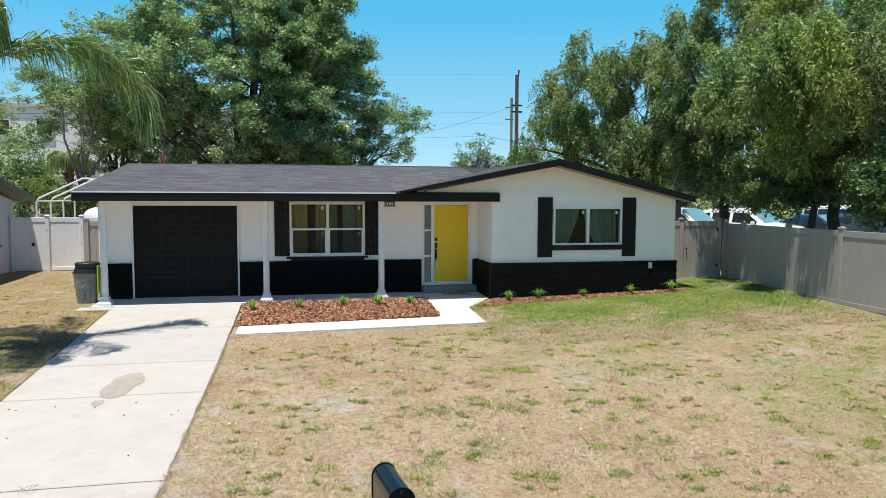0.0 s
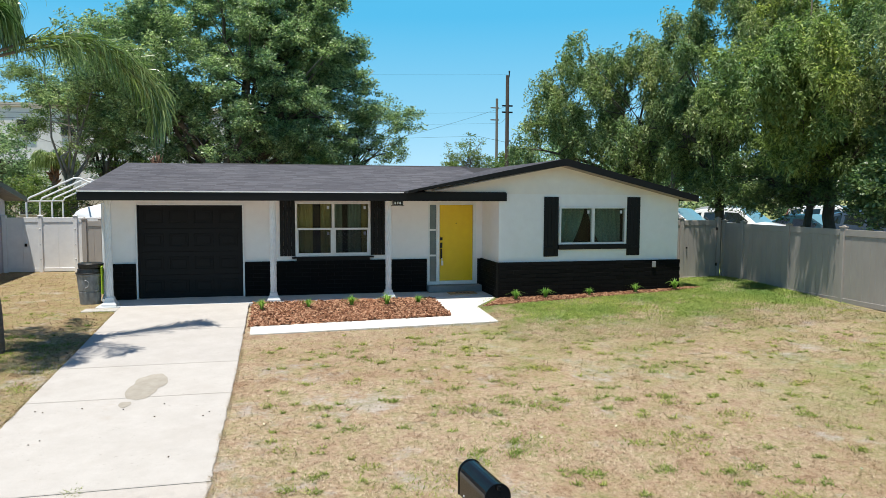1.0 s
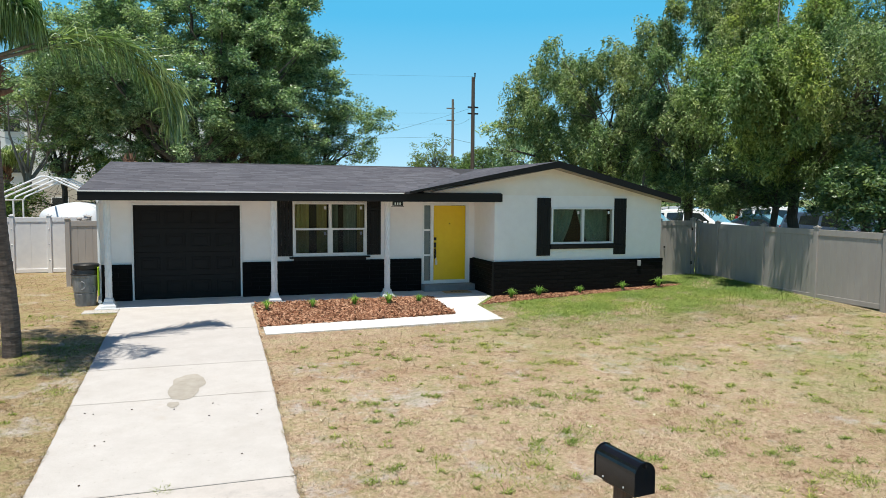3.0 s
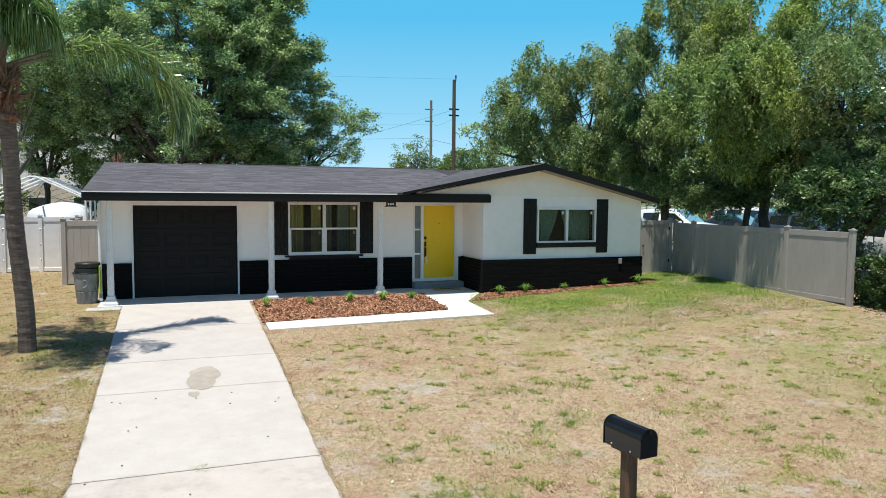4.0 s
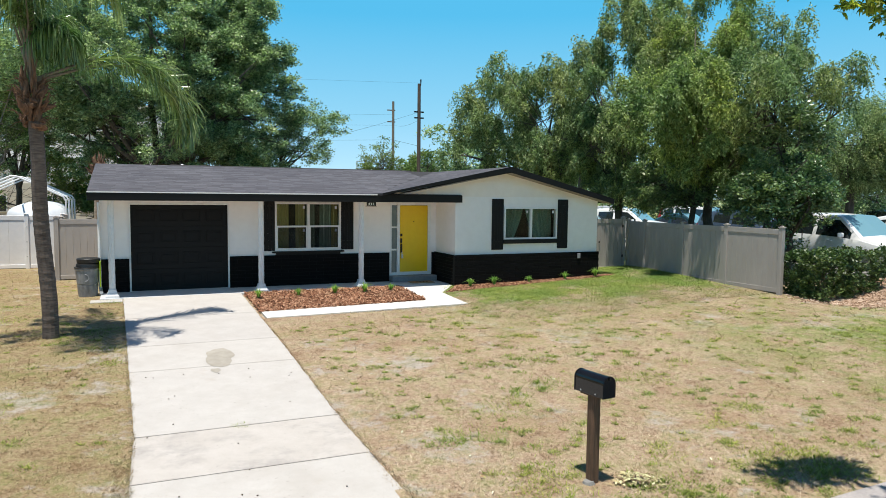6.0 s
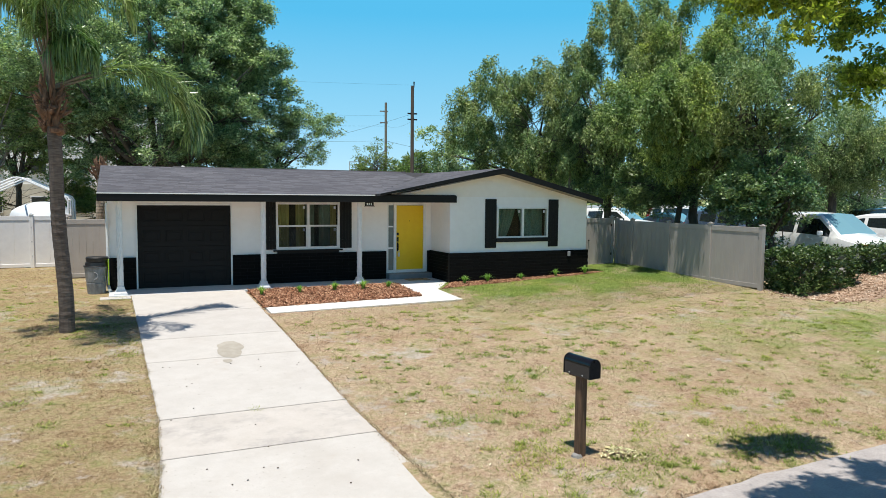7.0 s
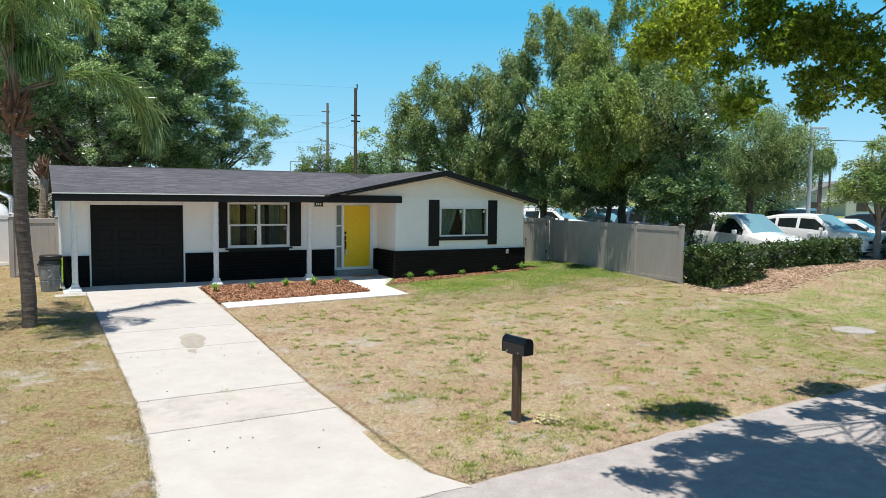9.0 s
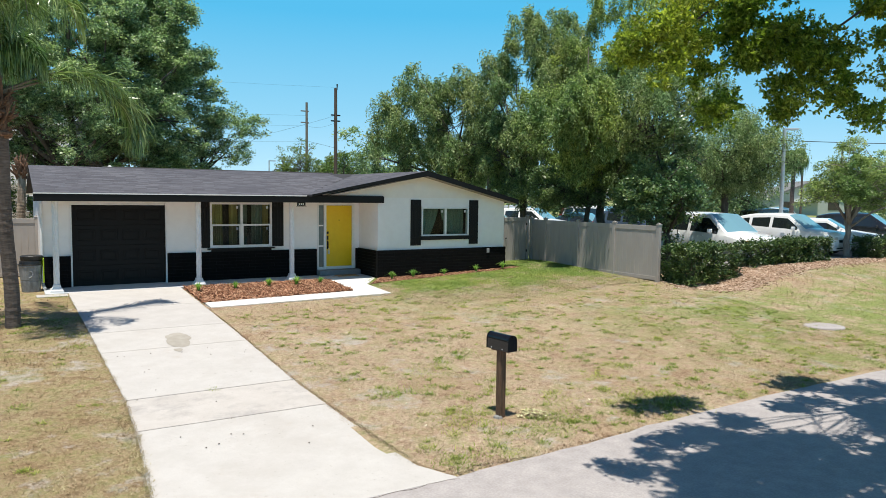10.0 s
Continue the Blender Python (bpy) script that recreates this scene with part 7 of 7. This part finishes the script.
solo("concrete_apron", bx(-0.92, -0.21, -1.58, -1.176, -0.12, -0.022, 0.01), M["concrete"], "half-overgrown concrete apron beside the driveway", "paving", kind="structure")


# ---- poles and wires ----
def pole(name, x, y, h, r, material, label, z=None):
    p = thing(name, x, y, gz(x, y) if z is None else z, label, "pole")
    part("shaft", tube(bmesh.new(), [(0, 0, -0.2), (0, 0, h * 0.5), (0, 0, h)], [r, r * 0.88, r * 0.75], 10), material, p)
    return p


wp = pole("utility_pole", 15.83, 19.43, 9.0, 0.125, M["pole_wood"], "dark weathered wooden utility pole")
part("pin", tube(bmesh.new(), [(0.1, 0, 8.9), (0.1, 0, 9.25)], [0.02, 0.05], 6), M["metal_black"], wp)
for z in (7.35, 7.0):
    part("insulator", tube(bmesh.new(), [(-0.3, 0, z), (0.3, 0, z)], [0.045, 0.045], 8), M["metal_black"], wp)
wp2 = pole("utility_pole", 23.52, 45.27, 11.2, 0.15, M["wood_fence"], "grey wooden utility pole further off")
for z in (10.3, 9.2):
    part("cross_arm", bx(-0.6, 0.2, -0.05, 0.05, z, z + 0.1), M["wood_fence"], wp2)
pole("grey_post", 17.28, 4.86, 3.6, 0.13, M["wood_fence"], "grey wooden post among the weeping trees", 0.0)
lp1 = pole("lamp_post", 36.4, 3.0, 6.3, 0.12, M["steel"], "pale grey lamp post in the car park", 0.38)
part("lamp_head", bx(0.05, 0.75, -0.12, 0.12, 6.22, 6.34, 0.02), M["steel"], lp1, "flat grey lamp head", False, pose(0, 0, 0, 0, 0, -35))
pole("utility_pole", 71.4, 23.9, 7.3, 0.12, M["pole_wood"], "thin dark utility pole beyond the car park", 0.2)
lp2 = pole("lamp_post", 25.0, 62.0, 6.6, 0.10, M["steel"], "far slim lamp post beyond the roof", 0.0)
part("lamp_head", bx(0.0, 0.8, -0.1, 0.1, 6.5, 6.62), M["steel"], lp2)


def wire(a, b, sag, label, r=0.016):
    a, b = Vector(a), Vector(b)
    pts = [a.lerp(b, i / 16) - Vector((0, 0, sag * 4 * (i / 16) * (1 - i / 16))) for i in range(17)]
    return solo("overhead_wire", tube(bmesh.new(), pts, [r] * 17, 5), M["rubber"], label, "wire", "overhead wires")


wire((15.7, 19.4, 7.45), (2.0, 19.0, 3.9), 0.3, "black service cable running down from the pole", 0.006)
wire((14.0, 19.0, 5.78), (-12.0, 19.0, 5.0), 0.15, "black cable above the roof ridge", 0.005)
wire((15.83, 19.4, 5.5), (14.0, 19.0, 5.78), 0.0, "short cable loop at the pole", 0.008)
wire((23.4, 45.2, 10.3), (-30, 44, 9.8), 0.5, "thin far power line", 0.006)
wire((23.4, 45.2, 9.3), (-30, 44, 8.8), 0.5, "thin far power line", 0.006)
wire((15.9, 19.4, 9.2), (-40, 20, 9.0), 0.6, "thin power line from the pole top", 0.003)
wire((15.9, 19.4, 7.1), (23.4, 45.2, 9.4), 0.3, "power line between the two poles", 0.006)
for i, z in enumerate((7.5, 7.1, 6.8)):
    wire((-40, 26, z + 0.2), (4, 24.5, z), 0.2, "black power line behind the garage", 0.011)
wire((36, 3, 6.0), (90, -8, 8.5), 0.5, "dark power line beyond the car park", 0.02)

# ---- next door: carport frame, covered boat, houses ----
cp = thing("carport_frame", -4.0, 11.2, -0.03, "white tubular carport frame without its cover", "carport")
for k in range(4):
    y = k * 1.6
    bm = tube(bmesh.new(), [(-1.75, y, 0), (-1.75, y, 2.25), (-1.66, y, 2.42), (-0.1, y, 3.18), (0.1, y, 3.18), (1.66, y, 2.42), (1.75, y, 2.25), (1.75, y, 0)], [0.035] * 8, 8)
    part("hoop", bm, M["white_vinyl"], cp)
for x, z in ((-1.72, 2.3), (0, 3.19), (1.72, 2.3)):
    part("purlin", tube(bmesh.new(), [(x, 0, z), (x, 4.8, z)], [0.03, 0.03], 8), M["white_vinyl"], cp)
bm = bmesh.new()
boat = thing("covered_boat", -3.35, 12.0, -0.03, "boat on a trailer under a white fitted cover", "boat")
rows = []
for i in range(15):
    s = i / 14
    w = 1.05 * (1 - 0.15 * s - max(0, s - 0.7) * 1.6)
    hgt = 2.12 + 0.10 * math.sin(s * 3.14) - 0.5 * max(0, s - 0.75) * 2
    rows.append([bm.verts.new((w * math.cos(a), 0.1 + s * 4.6, 1.25 + (hgt - 1.25) * math.sin(a) ** 0.38 if math.sin(a) > 0 else 1.25)) for a in [math.pi * k / 14 for k in range(15)]])
for a, b in zip(rows, rows[1:]):
    for k in range(14):
        bm.faces.new((a[k], a[k + 1], b[k + 1], b[k]))
bm.faces.new(rows[0][::-1]); bm.faces.new(rows[-1])
bmesh.ops.recalc_face_normals(bm, faces=bm.faces)
part("cover", bm, M["tarp"], boat, "", True)
part("hull", bx(-0.95, 0.95, 0.2, 4.4, 0.55, 1.26, 0.12), M["pale_stucco"], boat)
for sx in (-0.9, 0.9):
    part("wheel", tube(bmesh.new(), [(sx - 0.1, 2.4, 0.32), (sx + 0.1, 2.4, 0.32)], [0.32, 0.32], 18), M["rubber"], boat)
part("trailer", bx(-0.8, 0.8, -0.6, 4.2, 0.42, 0.52), M["steel"], boat)

nb = thing("neighbour_house", -5.4, 3.0, -0.03, "pale lavender stucco house next door with a dark roof", "house")
bm = prism(bmesh.new(), [(-5.5, 0), (4.9, 0), (4.9, 2.35), (-0.3, 3.35), (-5.5, 2.35)], -8.0, 0.0, "x")
part("wall", bm, M["lavender"], nb)
bm = prism(bmesh.new(), [(-6.1, 2.33), (-0.3, 3.47), (5.4, 2.33), (5.4, 2.45), (-0.3, 3.62), (-6.1, 2.45)], -8.5, 0.5, "x")
part("roof", bm, M["far_roof"], nb)
bm = bmesh.new()
prism(bm, [(-6.1, 2.29), (-0.3, 3.45), (5.4, 2.29), (5.4, 2.46), (-0.3, 3.63), (-6.1, 2.46)], 0.5, 0.53, "x")
part("verge_board", bm, M["green_trim"], nb, "dark green verge board")
nw = part("window", bx(0.0, 0.03, 2.2, 3.5, 0.95, 2.05), M["white_trim"], nb)
part("pane", bx(0.03, 0.04, 2.26, 3.44, 1.01, 1.99), M["car_glass"], nw)
part("sill", bx(0.0, 0.09, 2.1, 3.6, 0.88, 0.95), M["green_trim"], nw)

ap = thing("apartment_building", -10.0, 42.0, 0.0, "pale three-storey apartment building behind the trees", "building")
part("wall", bx(-22, 14, 0, 12, 0, 9.2), M["pale_stucco"], ap)
part("base_storey", bx(-22.1, 14.1, -0.1, 0.0, 0, 3.2), M["beige_stucco"], ap, "beige ground floor")
part("parapet", bx(-22.2, 14.2, -0.2, 12.2, 9.2, 9.5), M["beige_stucco"], ap)
for fl in range(3):
    for i in range(12):
        wx = -20.5 + i * 3.0
        w = part("window", bx(wx, wx + 1.2, -0.16, -0.11, 1.0 + fl * 3.0, 2.3 + fl * 3.0), M["white_trim"], ap)
        part("pane", bx(wx + 0.08, wx + 1.12, -0.18, -0.165, 1.08 + fl * 3.0, 2.22 + fl * 3.0), M["room"], w)
fh = thing("far_house", 101.0, 41.0, 0.2, "grey-green house with a low gable across the road", "house", rz=-35)
part("wall", prism(bmesh.new(), [(-6, 0), (6, 0), (6, 2.8), (0, 5.0), (-6, 2.8)], 0, 8), M["sage"], fh)
part("roof", prism(bmesh.new(), [(-6.6, 2.6), (0, 5.1), (6.6, 2.6), (6.6, 2.8), (0, 5.35), (-6.6, 2.8)], -0.4, 8.4), M["far_roof"], fh)
part("awning", bx(-3, 1, -1.5, -0.01, 2.2, 2.4), M["white_trim"], fh)
for wx in (-4.5, 2.5):
    part("window", bx(wx, wx + 1.6, -0.05, -0.005, 1.0, 2.2), M["car_glass"], fh)

# palm trunk with old boots behind the side yard fence, and far palms
palm("palm_tree", 5, -1.1, 10.5, -0.03, 3.5, (0.05, 0.1), 0, 0.8, "shaggy palm with peeling pale brown trunk behind the fence", 0.15, 60, bark="bark_peel")
palm("palm_tree", 6, 49.0, 10.5, 0.3, 5.1, (0.2, 0.1), 15, 1.05, "cabbage palm far across the car park", 0.14, 40, (-0.4, 1.4))
palm("palm_tree", 7, -8.2, 24.0, 0.0, 3.6, (0.0, 0.0), 14, 1.3, "small palm in front of the apartment building", 0.14)

# far woods all round, closing the view
rw = np.random.default_rng(33)
ang = rw.uniform(0, 6.283, 1500)
dist = rw.uniform(125, 160, 1500)
hz = rw.uniform(0.4, 1.0, 1500) * (5.5 + 1.8 * np.sin(ang * 9) + 1.2 * np.sin(ang * 23))
cen = np.stack([8 + np.cos(ang) * dist, np.sin(ang) * dist, hz], -1)
v, f = leaf_cloud(rw, cen, np.full((1500, 3), 2.4), 34, 0.95, 0.0, 0.6)
tagged(new("far_woods", np_mesh("far_woods", v, f, M["oak_leaf"])), "distant belt of green trees", "woods", kind="stuff")
